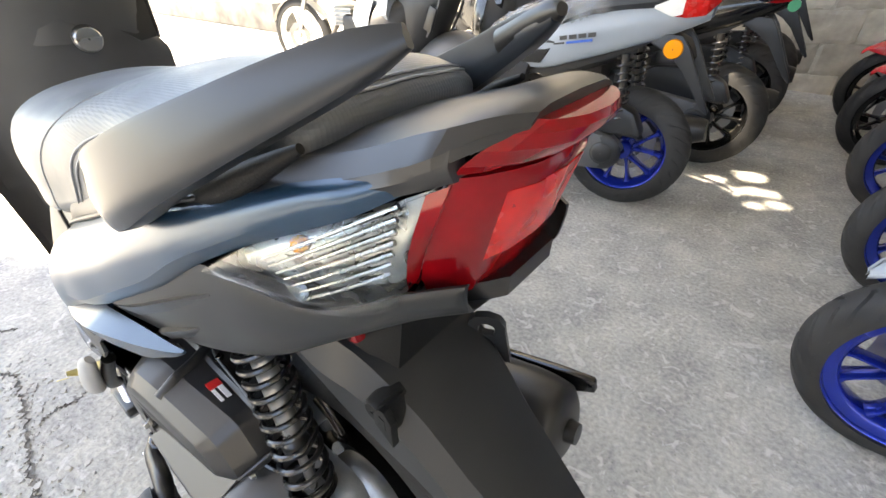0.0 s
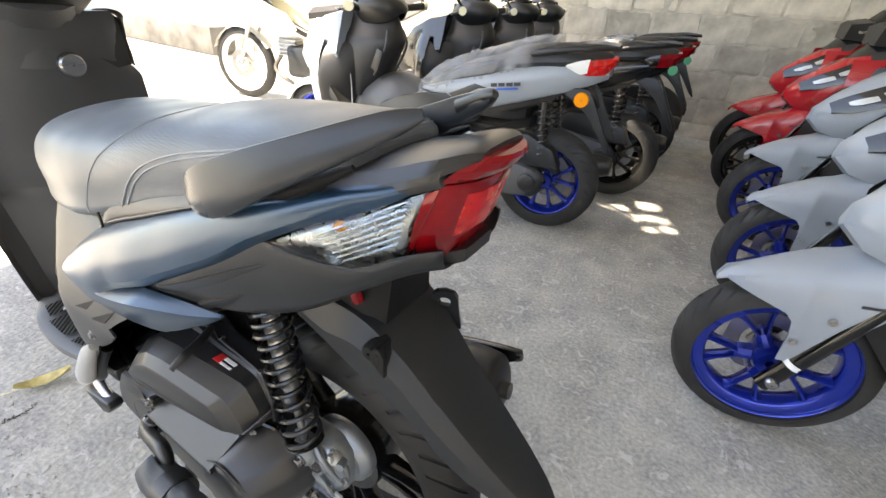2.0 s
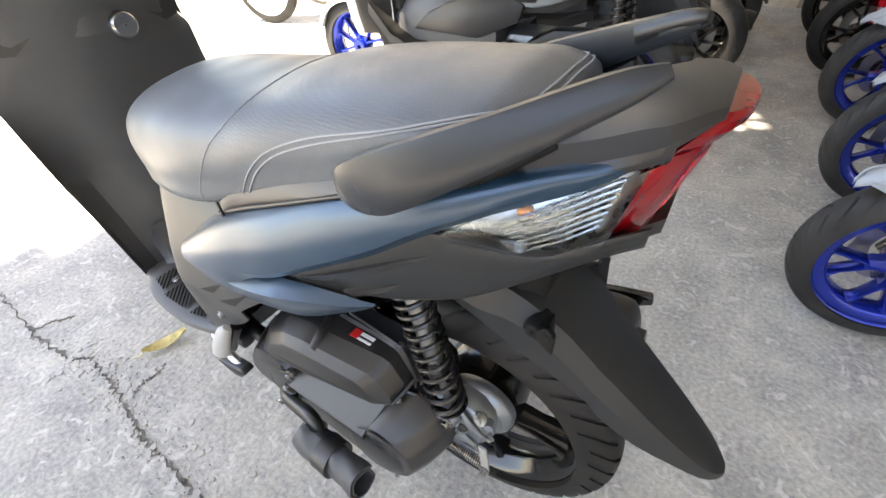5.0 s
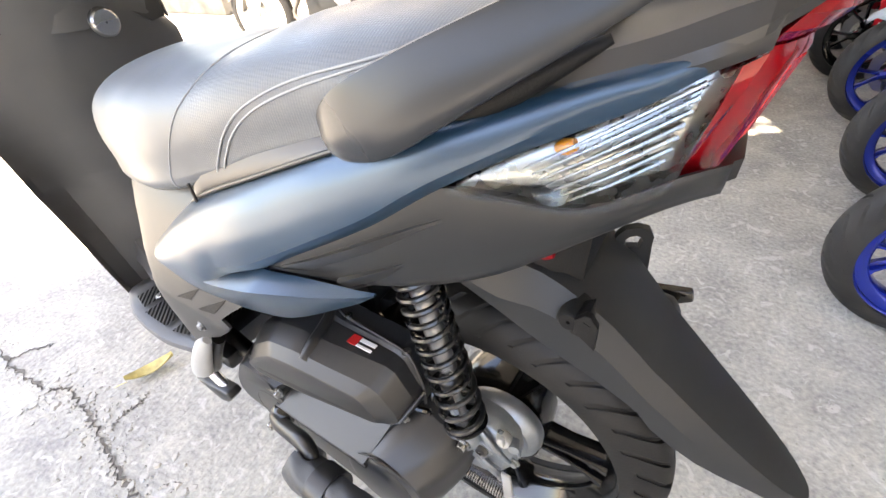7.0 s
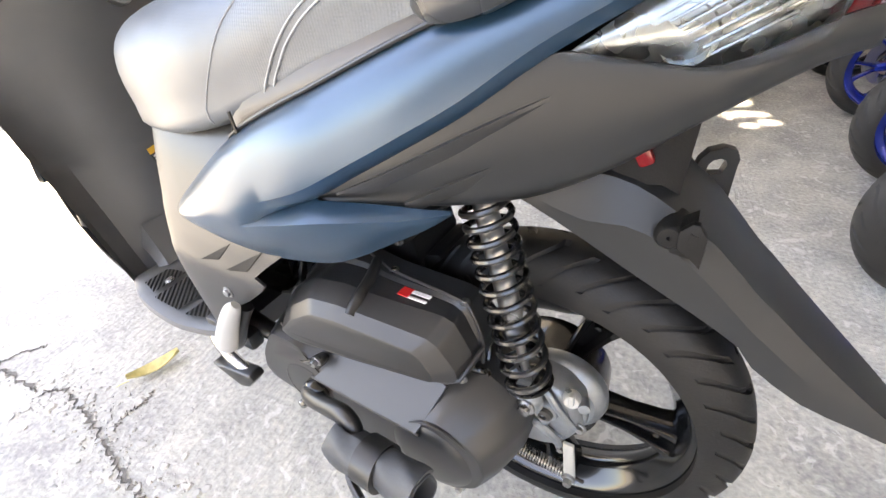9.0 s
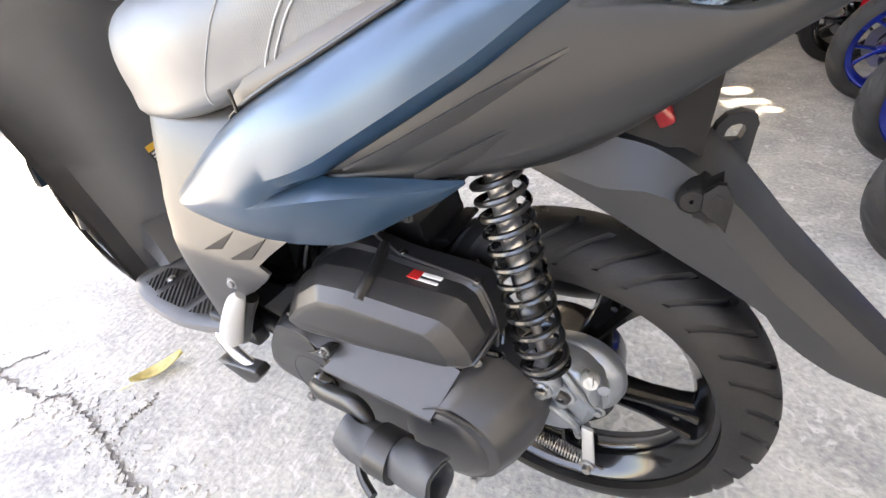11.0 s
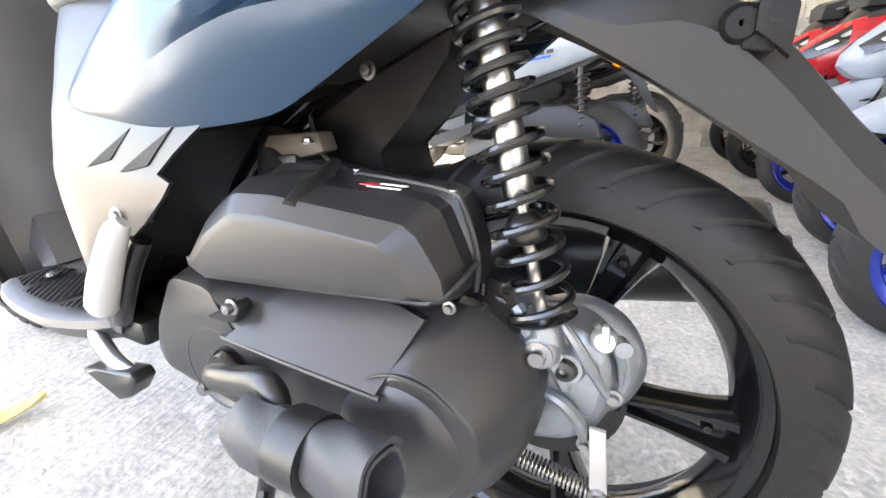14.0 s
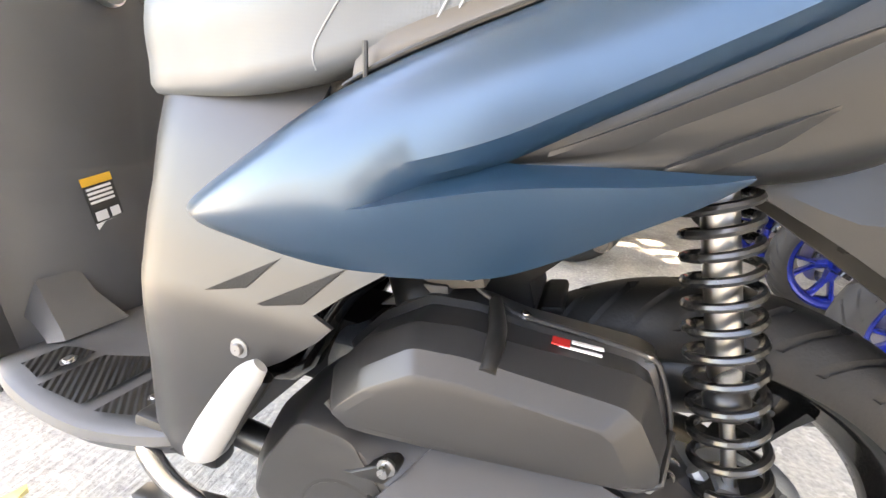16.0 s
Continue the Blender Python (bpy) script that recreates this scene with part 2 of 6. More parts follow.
    hsum = nt.nodes.new("ShaderNodeMath")
    nt.links.new(mix.outputs[0], hsum.inputs[0])
    nt.links.new(hs.outputs[0], hsum.inputs[1])
    nt.links.new(hsum.outputs[0], bp.inputs["Height"])
    nt.links.new(bp.outputs["Normal"], b.inputs["Normal"])
    return m


CONCRETE = concrete()


def block_material():
    m = mat("concrete block", (0.45, 0.41, 0.34), 0.95, vary=0.30, scale=7, bump=0.9, bump_scale=45)
    nt = m.node_tree
    b = nt.nodes["Principled BSDF"]
    src = b.inputs["Base Color"].links[0].from_socket
    info = nt.nodes.new("ShaderNodeObjectInfo")
    r = nt.nodes.new("ShaderNodeMapRange")
    r.inputs["To Min"].default_value, r.inputs["To Max"].default_value = 0.70, 1.18
    nt.links.new(info.outputs["Random"], r.inputs["Value"])
    s = nt.nodes.new("ShaderNodeVectorMath")
    s.operation = "SCALE"
    nt.links.new(src, s.inputs[0])
    nt.links.new(r.outputs["Result"], s.inputs["Scale"])
    nt.links.new(s.outputs["Vector"], b.inputs["Base Color"])
    return m


BLOCK = block_material()


# ---- mesh tools ----
def part(name, bm, material, parent=None, label="", angle=40, smooth=True):
    bmesh.ops.recalc_face_normals(bm, faces=bm.faces)
    me = bpy.data.meshes.new(name)
    bm.to_mesh(me)
    bm.free()
    if smooth:
        me.shade_smooth()
        me.set_sharp_from_angle(angle=radians(angle))
    me.materials.append(material)
    ob = new(name, me)
    if parent is not None:
        ob.parent = parent
    if label:
        tagged(ob, label=label)
    return ob


def thing(name, label, category, m, group=""):
    e = new(name)
    e.matrix_world = m
    return tagged(e, label, category, group)


def cr(pts, n):
    """Catmull-Rom through pts, n steps a span."""
    if n <= 1:
        return [Vector(p) for p in pts]
    p = [Vector(q) for q in pts]
    out = []
    for i in range(len(p) - 1):
        a, b, c, d = p[max(i - 1, 0)], p[i], p[i + 1], p[min(i + 2, len(p) - 1)]
        for k in range(n):
            t = k / n
            out.append(0.5 * (2 * b + (c - a) * t + (2 * a - 5 * b + 4 * c - d) * t * t + (3 * b - a - 3 * c + d) * t ** 3))
    out.append(p[-1])
    return out


def finer(secs, nu=3, nv=2):
    rows = [cr(s, nv) for s in secs]
    cols = [cr([r[j] for r in rows], nu) for j in range(len(rows[0]))]
    return [[cols[j][i] for j in range(len(cols))] for i in range(len(cols[0]))]


def loft(secs, ring=False, caps=False, bm=None):
    bm = bm or bmesh.new()
    rows = [[bm.verts.new(p) for p in s] for s in secs]
    n = len(rows[0])
    for a, b in zip(rows, rows[1:]):
        for j in range(n if ring else n - 1):
            bm.faces.new((a[j], a[(j + 1) % n], b[(j + 1) % n], b[j]))
    if caps:
        bm.faces.new(rows[0])
        bm.faces.new(rows[-1])
    return bm


def shell(secs, t=0.004, nu=3, nv=2, bm=None):
    """A panel of thickness t: the outer sheet is given, the inner lies t nearer to the middle plane."""
    g = finer(secs, nu, nv)
    g = [s + [Vector((p.x, p.y - math.copysign(t, p.y) if abs(p.y) > t else p.y, p.z - (0 if abs(p.y) > t else t))) for p in reversed(s)] for s in g]
    return loft(g, ring=True, caps=True, bm=bm)


def mirrored(bm):
    b2 = bm.copy()
    for v in b2.verts:
        v.co.y = -v.co.y
    return b2


def both(name, bm, material, parent, label="", angle=40):
    b2 = mirrored(bm)
    return part(name, bm, material, parent, label, angle), part(name, b2, material, parent, label, angle)


def symmetric(half):
    """A whole cross-section from its left half, which runs from the middle outward."""
    return [Vector((p[0], -p[1], p[2])) for p in reversed(half[1:])] + [Vector(p) for p in half]


def tube(path, r, n=10, steps=1, caps=True, bm=None, flat=1.0):
    pts = cr(path, steps)
    rs = [r] * len(pts) if not isinstance(r, (list, tuple)) else [float(np.interp(i / (len(pts) - 1), np.linspace(0, 1, len(r)), r)) for i in range(len(pts))]
    up = Vector((0, 0, 1))
    secs = []
    side = None
    for i, p in enumerate(pts):
        d = (pts[min(i + 1, len(pts) - 1)] - pts[max(i - 1, 0)]).normalized()
        if side is None:
            side = d.cross(up) if abs(d.z) < 0.95 else d.cross(Vector((1, 0, 0)))
        side = (side - d * side.dot(d)).normalized()
        v = side.cross(d)
        secs.append([p + rs[i] * (math.cos(a) * side * flat + math.sin(a) * v) for a in (2 * math.pi * k / n for k in range(n))])
    return loft(secs, ring=True, caps=caps, bm=bm)


def turned(profile, n=48, centre=(0, 0, 0), closed=True, bm=None):
    """profile: (radius, y) points, turned about the y axis."""
    c = Vector(centre)
    bm = bm or bmesh.new()
    rows = []
    for k in range(n):
        a = 2 * math.pi * k / n
        rows.append([bm.verts.new(c + Vector((r * math.cos(a), y, r * math.sin(a)))) for r, y in profile])
    m = len(profile)
    for k in range(n):
        a, b = rows[k], rows[(k + 1) % n]
        for j in range(m if closed else m - 1):
            bm.faces.new((a[j], a[(j + 1) % m], b[(j + 1) % m], b[j]))
    return bm


def prism(outline, y0, y1, bevel=0.0, segs=2, shrink=1.0, bm=None):
    """An outline in x, z drawn out from y0 to y1; shrink scales the y1 face about its middle."""
    bm = bm or bmesh.new()
    cx = sum(p[0] for p in outline) / len(outline)
    cz = sum(p[1] for p in outline) / len(outline)
    a = [bm.verts.new((x, y0, z)) for x, z in outline]
    b = [bm.verts.new((cx + (x - cx) * shrink, y1, cz + (z - cz) * shrink)) for x, z in outline]
    made = [bm.faces.new(a), bm.faces.new(b)]
    n = len(a)
    for i in range(n):
        made.append(bm.faces.new((a[i], a[(i + 1) % n], b[(i + 1) % n], b[i])))
    if bevel:
        es = list({e for f in made for e in f.edges})
        bmesh.ops.bevel(bm, geom=es, offset=bevel, segments=segs, affect="EDGES", profile=0.5)
    return bm


def box(c, s, bevel=0.0, m=None, bm=None, segs=2):
    bm = bm or bmesh.new()
    r = bmesh.ops.create_cube(bm, size=1.0)
    for v in r["verts"]:
        v.co = Vector((v.co.x * s[0] + c[0], v.co.y * s[1] + c[1], v.co.z * s[2] + c[2]))
    es = list({e for v in r["verts"] for e in v.link_edges})
    vs = list(r["verts"])
    if bevel:
        g = bmesh.ops.bevel(bm, geom=es, offset=bevel, segments=segs, affect="EDGES", profile=0.5)
        vs = list({v for f in g["faces"] for v in f.verts} | {v for v in vs if v.is_valid})
    if m is not None:
        bmesh.ops.transform(bm, matrix=m, verts=bm.verts)
    return bm


def bolt(c, r=0.007, h=0.006, parent=None, material=None, name="bolt", axis="y"):
    """A flanged hexagon bolt whose head looks along +y (left)."""
    prof = [(0.0005, h), (r * 0.55, h), (r * 0.62, h * 0.85), (r * 0.62, h * 0.35), (r, h * 0.3), (r, 0), (0.0005, 0)]
    bm = turned(prof, 12, (0, 0, 0), closed=False)
    if axis == "x":
        bmesh.ops.rotate(bm, verts=bm.verts, cent=(0, 0, 0), matrix=Matrix.Rotation(radians(-90), 3, "Z"))
    elif axis == "z":
        bmesh.ops.rotate(bm, verts=bm.verts, cent=(0, 0, 0), matrix=Matrix.Rotation(radians(80), 3, "X"))
    bmesh.ops.translate(bm, verts=bm.verts, vec=c)
    return part(name, bm, material or STEEL, parent)


def tyre_mesh(c, R, r_in, w, n=160, grooves=34, depth=0.005, slant=1.6):
    """Tyre with long curved tread cuts and a ridge ring on the sidewall."""
    prof = []
    m = 30
    for j in range(m + 1):
        a = math.pi * j / m
        y = -w / 2 * math.cos(a)
        q = abs(y) / (w / 2)
        rr = r_in + (R - r_in) * (1 - q ** 2.6) ** 0.55 if q < 1 else r_in
        prof.append((rr, y, q))
    prof = [(r_in, -w * 0.36, 1)] + prof + [(r_in, w * 0.36, 1)]
    bm = bmesh.new()
    rows = []
    per = max(8, n // grooves)
    n = per * grooves
    for k in range(n):
        row = []
        for r, y, q in prof:
            # the rows lean with the cuts, so that their edges stay clean
            th = 2 * math.pi * (k / n - slant * q * q / grooves)
            ph = (k % per) / per
            odd = (k // per) % 2
            left = y > 0
            reach = (0.08, 0.90) if odd == left else (0.40, 0.95)
            if reach[0] < q < reach[1] and ph < 0.13:
                r = r - depth * min(1, (R - r_in) / 0.05)
            elif 0.972 < q < 0.985:
                r = r + 0.001
            row.append(bm.verts.new((c[0] + r * math.cos(th), c[1] + y, c[2] + r * math.sin(th))))
        rows.append(row)
    for k in range(n):
        a, b = rows[k], rows[(k + 1) % n]
        for j in range(len(prof) - 1):
            bm.faces.new((a[j], a[j + 1], b[j + 1], b[j]))
        bm.faces.new((a[-1], a[0], b[0], b[-1]))
    return bm


def forked_spokes(rim, c, r_rim, rim_mat, spokes, phase, spoke_w):
    """Each spoke is a ridged stem that forks into two thin branches before the rim."""
    o = Vector(c)

    def ridge(pts, w, h):
        secs = []
        for i, q in enumerate(pts):
            d = (pts[min(i + 1, len(pts) - 1)] - pts[max(i - 1, 0)]).normalized()
            u = Vector((0, 1, 0)).cross(d) * w[i] / 2
            v = Vector((0, h[i], 0))
            secs.append([q - u + v * 0.55, q - u * 0.35 + v, q + u * 0.35 + v, q + u + v * 0.55, q + u - v * 0.55, q + u * 0.35 - v, q - u * 0.35 - v, q - u - v * 0.55])
        return loft(secs, ring=True, caps=True)

    for k in range(spokes):
        a = phase + 2 * math.pi * k / spokes
        at_ = lambda r, da: o + Vector((r * math.cos(a + da), 0, r * math.sin(a + da)))
        stem = part("spoke", ridge([at_(0.030, 0), at_(r_rim * 0.26, 0), at_(r_rim * 0.36, 0), at_(r_rim * 0.42, 0)], [spoke_w * 2.2, spoke_w * 2.0, spoke_w * 2.0, spoke_w * 1.5], [0.032, 0.028, 0.025, 0.020]), rim_mat, rim)
        for e in (-1, 1):
            part("branch", ridge([at_(r_rim * 0.34, e * 0.05), at_(r_rim * 0.50, e * 0.17), at_(r_rim * 0.66, e * 0.22), at_(r_rim * 0.76, e * 0.25), at_(r_rim - 0.030, e * 0.275)], [spoke_w * 0.9, spoke_w * 0.72, spoke_w * 0.72, spoke_w * 0.95, spoke_w * 2.4], [0.022, 0.020, 0.020, 0.022, 0.026]), rim_mat, stem)


def wheel(parent, c, R, r_rim, w, rim_mat, tyre_mat=None, name="wheel", twin=True, spokes=5, disc=0.0, disc_side=1, n=120, grooves=34, phase=0.0, spoke_w=0.016, fork=0.17, web=False, wye=False):
    """Rim with spokes as the part, tyre and brake disc under it."""
    hw = w * 0.37
    prof = [(r_rim, hw), (r_rim - 0.004, hw + 0.002), (r_rim - 0.010, hw), (r_rim - 0.016, hw * 0.72), (r_rim - 0.028, hw * 0.35), (r_rim - 0.034, 0),
            (r_rim - 0.028, -hw * 0.35), (r_rim - 0.016, -hw * 0.72), (r_rim - 0.010, -hw), (r_rim - 0.004, -hw - 0.002), (r_rim, -hw), (r_rim - 0.006, -hw * 0.7), (r_rim - 0.016, 0), (r_rim - 0.006, hw * 0.7)]
    if wye:
        prof = [(r_rim, hw), (r_rim - 0.003, hw + 0.003), (r_rim - 0.007, hw + 0.001), (r_rim - 0.010, hw * 0.86), (r_rim - 0.030, hw * 0.78), (r_rim - 0.036, hw * 0.66), (r_rim - 0.040, hw * 0.3), (r_rim - 0.040, -hw * 0.3), (r_rim - 0.036, -hw * 0.66),
                (r_rim - 0.030, -hw * 0.78), (r_rim - 0.010, -hw * 0.86), (r_rim - 0.004, -hw - 0.002), (r_rim, -hw), (r_rim - 0.006, -hw * 0.7), (r_rim - 0.016, 0), (r_rim - 0.006, hw * 0.7)]
    bm = turned(prof, 64, c)
    turned([(0.012, 0.045), (0.034, 0.045), (0.042, 0.03), (0.042, -0.03), (0.034, -0.045), (0.012, -0.045)], 24, c, bm=bm)
    rim = part(name, bm, rim_mat, parent, angle=50)
    if wye:
        forked_spokes(rim, c, r_rim, rim_mat, spokes, phase, spoke_w)
    for k in range(0 if wye else spokes):
        for off in ((-fork, fork) if twin else (0.0,)):
            a0 = phase + 2 * math.pi * k / spokes + off * 0.55
            a1 = phase + 2 * math.pi * k / spokes + off * 1.9
            p0 = Vector((c[0] + 0.034 * math.cos(a0), c[1], c[2] + 0.034 * math.sin(a0)))
            p1 = Vector((c[0] + (r_rim - 0.026) * math.cos(a1), c[1], c[2] + (r_rim - 0.026) * math.sin(a1)))
            d = (p1 - p0).normalized()
            s = Vector((0, 1, 0)).cross(d)
            secs = []
            for t, ww, hh in ((0, 1.5, 0.028), (0.25, 1.0, 0.022), (0.6, 0.8, 0.018), (0.85, 1.2, 0.02), (1, 2.0, 0.024)):
                q = p0.lerp(p1, t)
                u, v = s * spoke_w / 2 * ww, Vector((0, hh, 0))
                secs.append([q - u + v * 0.75, q - u * 0.5 + v, q + u * 0.5 + v, q + u + v * 0.75, q + u - v * 0.75, q + u * 0.5 - v, q - u * 0.5 - v, q - u - v * 0.75])
            part("spoke", loft(secs, ring=True, caps=True), rim_mat, rim)
        if web:
            a0 = phase + 2 * math.pi * k / spokes
            d = Vector((math.cos(a0), 0, math.sin(a0)))
            s = Vector((0, 1, 0)).cross(d)
            o = Vector(c)
            secs = [[o + d * r + s * (u * w_) + Vector((0, v * 0.005, 0)) for u, v in ((-1, 1), (1, 1), (1, -1), (-1, -1))] for r, w_ in ((0.03, 0.010), (0.10, 0.008), (r_rim - 0.06, 0.010), (r_rim - 0.024, 0.018))]
            part("spoke_web", loft(secs, ring=True, caps=True), rim_mat, rim)
    part("tyre", tyre_mesh(c, R, r_rim - 0.004, w, n, grooves), tyre_mat or RUBBER, rim, "black rubber tyre with slanted tread grooves", angle=30)
    if disc:
        y = c[1] + disc_side * 0.052
        bm = bmesh.new()
        nh = 72
        rings = []
        for k in range(nh):
            a = 2 * math.pi * k / nh
            wob = disc - 0.003 * (1 + math.cos(8 * a)) 
            rings.append([bm.verts.new((c[0] + r * math.cos(a), yy, c[2] + r * math.sin(a))) for r, yy in ((wob, y - 0.002), (wob, y + 0.002), (disc * 0.58, y + 0.002), (disc * 0.58, y - 0.002))])
        for k in range(nh):
            a, b = rings[k], rings[(k + 1) % nh]
            for j in range(4):
                bm.faces.new((a[j], a[(j + 1) % 4], b[(j + 1) % 4], b[j]))
        part("brake_disc", bm, DISC, rim, "drilled steel brake disc")
        nt_ = bmesh.new()
        for k in range(36):
            a = 2 * math.pi * k / 36
            v = [nt_.verts.new((c[0] + r * math.cos(a + da), y + disc_side * dy, c[2] + r * math.sin(a + da))) for r, da, dy in ((0.030, -0.04, 0.004), (0.040, -0.04, 0.004), (0.040, 0.04, 0.004), (0.030, 0.04, 0.004), (0.030, -0.04, 0.0), (0.040, -0.04, 0.0), (0.040, 0.04, 0.0), (0.030, 0.04, 0.0))]
            for f in ((0, 1, 2, 3), (4, 5, 6, 7), (0, 1, 5, 4), (1, 2, 6, 5), (2, 3, 7, 6), (3, 0, 4, 7)):
                nt_.faces.new([v[i] for i in f])
        part("sensor_ring", nt_, STEEL, rim, "toothed steel sensor ring", smooth=False)
    return rim


def coil(a, b, r, wire, turns, n=8, per=20, grow=0.0, tight=0.0):
    a, b = Vector(a), Vector(b)
    d = (b - a)
    z = d.normalized()
    x = z.orthogonal().normalized()
    y = z.cross(x)
    path = []
    tot = int(turns * per)
    for k in range(tot + 1):
        t = k / tot
        an = 2 * math.pi * turns * t
        t = (1 + tight) * t - tight * t * t
        path.append(a + d * t + (r + grow * t) * (math.cos(an) * x + math.sin(an) * y))
    secs = []
    for i, p in enumerate(path):
        tg = (path[min(i + 1, tot)] - path[max(i - 1, 0)]).normalized()
        t = i / tot
        s = (p - (a + d * ((1 + tight) * t - tight * t * t))).normalized()
        u = tg.cross(s).normalized()
        secs.append([p + wire * (math.cos(q) * s + math.sin(q) * u) for q in (2 * math.pi * k / n for k in range(n))])
    return loft(secs, ring=True, caps=True)


# ---- the place ----
WALL_Y = 4.45
bm = bmesh.new()
bmesh.ops.create_grid(bm, x_segments=2, y_segments=2, size=60)
ground = tagged(part("ground", bm, CONCRETE, smooth=False), "worn pale grey concrete yard floor with dust and scuffs", "floor", kind="structure")

bm = box((0.0, WALL_Y + 0.0815, 1.4), (11.0, 0.14, 3.6))
wall_north = tagged(part("wall_north", bm, MORTAR, smooth=False), "bare grey concrete block wall with rough mortar joints", "wall", kind="structure")
# added wall, out of view, closing the east side
bm = box((5.6, -0.35, 1.6), (0.2, 9.7, 3.2))
tagged(part("wall_east", bm, PLASTER, smooth=False), "plain cement plastered side wall added out of view", "wall", kind="structure")

# added wall, never in view: sends light back from behind the camera
bm = box((1.4, -5.2, 1.1), (8.6, 0.2, 2.2))
tagged(part("wall_south", bm, BOUNCE_PLASTER, smooth=False), "plain pale wall added out of view to bounce light", "wall", kind="structure")


def roof():
    """Unseen corrugated sheet; its aslant open edge sets the shade, a few small gaps let sun spots through."""
    bm = bmesh.new()
    spots = ((.15, 2.72, .20, .20), (.235, 2.63, .19, .16), (.30, 2.53, .16, .13), (.15, 2.40, .12, .10), (.07, 2.34, .10, .09), (.234, 2.32, .13, .10), (.315, 2.36, .13, .09), (.39, 2.38, .11, .08), (.42, 2.28, .12, .08), (.33, 2.21, .09, .06))
    gaps = [(x - 1.10, y - 1.28, w * 0.62, h * 0.75) for x, y, w, h in spots]
    cuts = [-0.5, -0.43, -0.3, -0.12, 0.12, 0.3, 0.43, 0.5]
    edge = lambda y: float(np.interp(y, [-3.0, -1.0, 0.6, 3.2, 5.0], [-3.4, -3.0, -2.2, -1.8, -1.7]))
    xs = sorted({round(0.08 * i - 4.0, 3) for i in range(122)} | {round(g[0] + c * g[2], 3) for g in gaps for c in cuts})
    ys = sorted({-3.0, -2.6, -2.2, -1.6, -1.0, -0.5, 0.0, 0.6, 2.0, 2.6, 3.2, WALL_Y + 0.2} | {round(g[1] + c * g[3], 3) for g in gaps for c in cuts})
    grid = {(i, j): bm.verts.new((x, y, 3.25 + 0.02 * math.sin(x * 2 * math.pi / 0.16))) for i, x in enumerate(xs) for j, y in enumerate(ys)}
    for i in range(len(xs) - 1):
        for j in range(len(ys) - 1):
            mx, my = (xs[i] + xs[i + 1]) / 2, (ys[j] + ys[j + 1]) / 2
            if mx < edge(my) or any(((mx - g[0]) / g[2]) ** 2 + ((my - g[1]) / g[3]) ** 2 < 0.25 for g in gaps):
                continue
            bm.faces.new((grid[i, j], grid[i + 1, j], grid[i + 1, j + 1], grid[i, j + 1]))
    bmesh.ops.delete(bm, geom=[v for v in bm.verts if not v.link_faces], context="VERTS")
    return bm


tagged(part("ceiling", roof(), ROOF), "unseen corrugated metal shed roof, edge and small gaps set to shape the sunlight", "roof", kind="structure")

# ---- the blue scooter ----
YAW, LEANS = radians(5), radians(-2)
fwd = Vector((-math.cos(YAW), math.sin(YAW), 0))
lft = Vector((-math.sin(YAW), -math.cos(YAW), 0))
upv = Vector((0, 0, 1))
lft2 = lft * math.cos(LEANS) - upv * math.sin(LEANS)
up2 = upv * math.cos(LEANS) + lft * math.sin(LEANS)
SCOOTER_AT = Matrix(((fwd.x, lft2.x, up2.x, -0.1668), (fwd.y, lft2.y, up2.y, 0.3169), (fwd.z, lft2.z, up2.z, 0.0), (0, 0, 0, 1)))
SC = thing("scooter", "matte blue and black scooter with grey seat on its centre stand", "scooter", SCOOTER_AT)

AX = (0.0, 0.0, 0.262)


def main_seat():
    st = [  # x, half width, bottom, top
        (0.600, 0.050, 0.665, 0.715), (0.585, 0.105, 0.645, 0.748), (0.55, 0.142, 0.638, 0.774), (0.50, 0.158, 0.640, 0.789), (0.43, 0.166, 0.647, 0.799),
        (0.36, 0.165, 0.665, 0.808), (0.28, 0.158, 0.695, 0.820), (0.20, 0.150, 0.730, 0.843), (0.10, 0.140, 0.766, 0.861), (0.0, 0.128, 0.795, 0.872),
        (-0.035, 0.118, 0.810, 0.876), (-0.062, 0.105, 0.822, 0.872), (-0.078, 0.086, 0.836, 0.866), (-0.085, 0.06, 0.844, 0.858)]
    secs = []
    for x, w, b, t in st:
        h = t - b
        half = [(x, 0, t), (x, w * 0.45, t - h * 0.045), (x, w * 0.75, t - h * 0.14), (x, w * 0.93, t - h * 0.29), (x, w, t - h * 0.52), (x, w * 0.985, t - h * 0.8), (x, w * 0.95, b), (x, w * 0.6, b - 0.002), (x, 0, b - 0.002)]
        full = [Vector(p) for p in half] + [Vector((p[0], -p[1] * 0.82, p[2])) for p in reversed(half[1:-1])]
        secs.append(full)
    secs = [cr(s[-1:] + s + s[:2], 3)[3:-3] for s in secs]
    secs = [s[:-1] if (s[0] - s[-1]).length < 1e-6 else s for s in secs]
    rows = [cr([s[j] for s in secs], 4) for j in range(len(secs[0]))]
    return loft([[rows[j][i] for j in range(len(rows))] for i in range(len(rows[0]))], ring=True, caps=True), st


bm, SEAT_ST = main_seat()
seat = part("seat", bm, VINYL, SC, "grey textured vinyl seat with pale double stitching", angle=60)


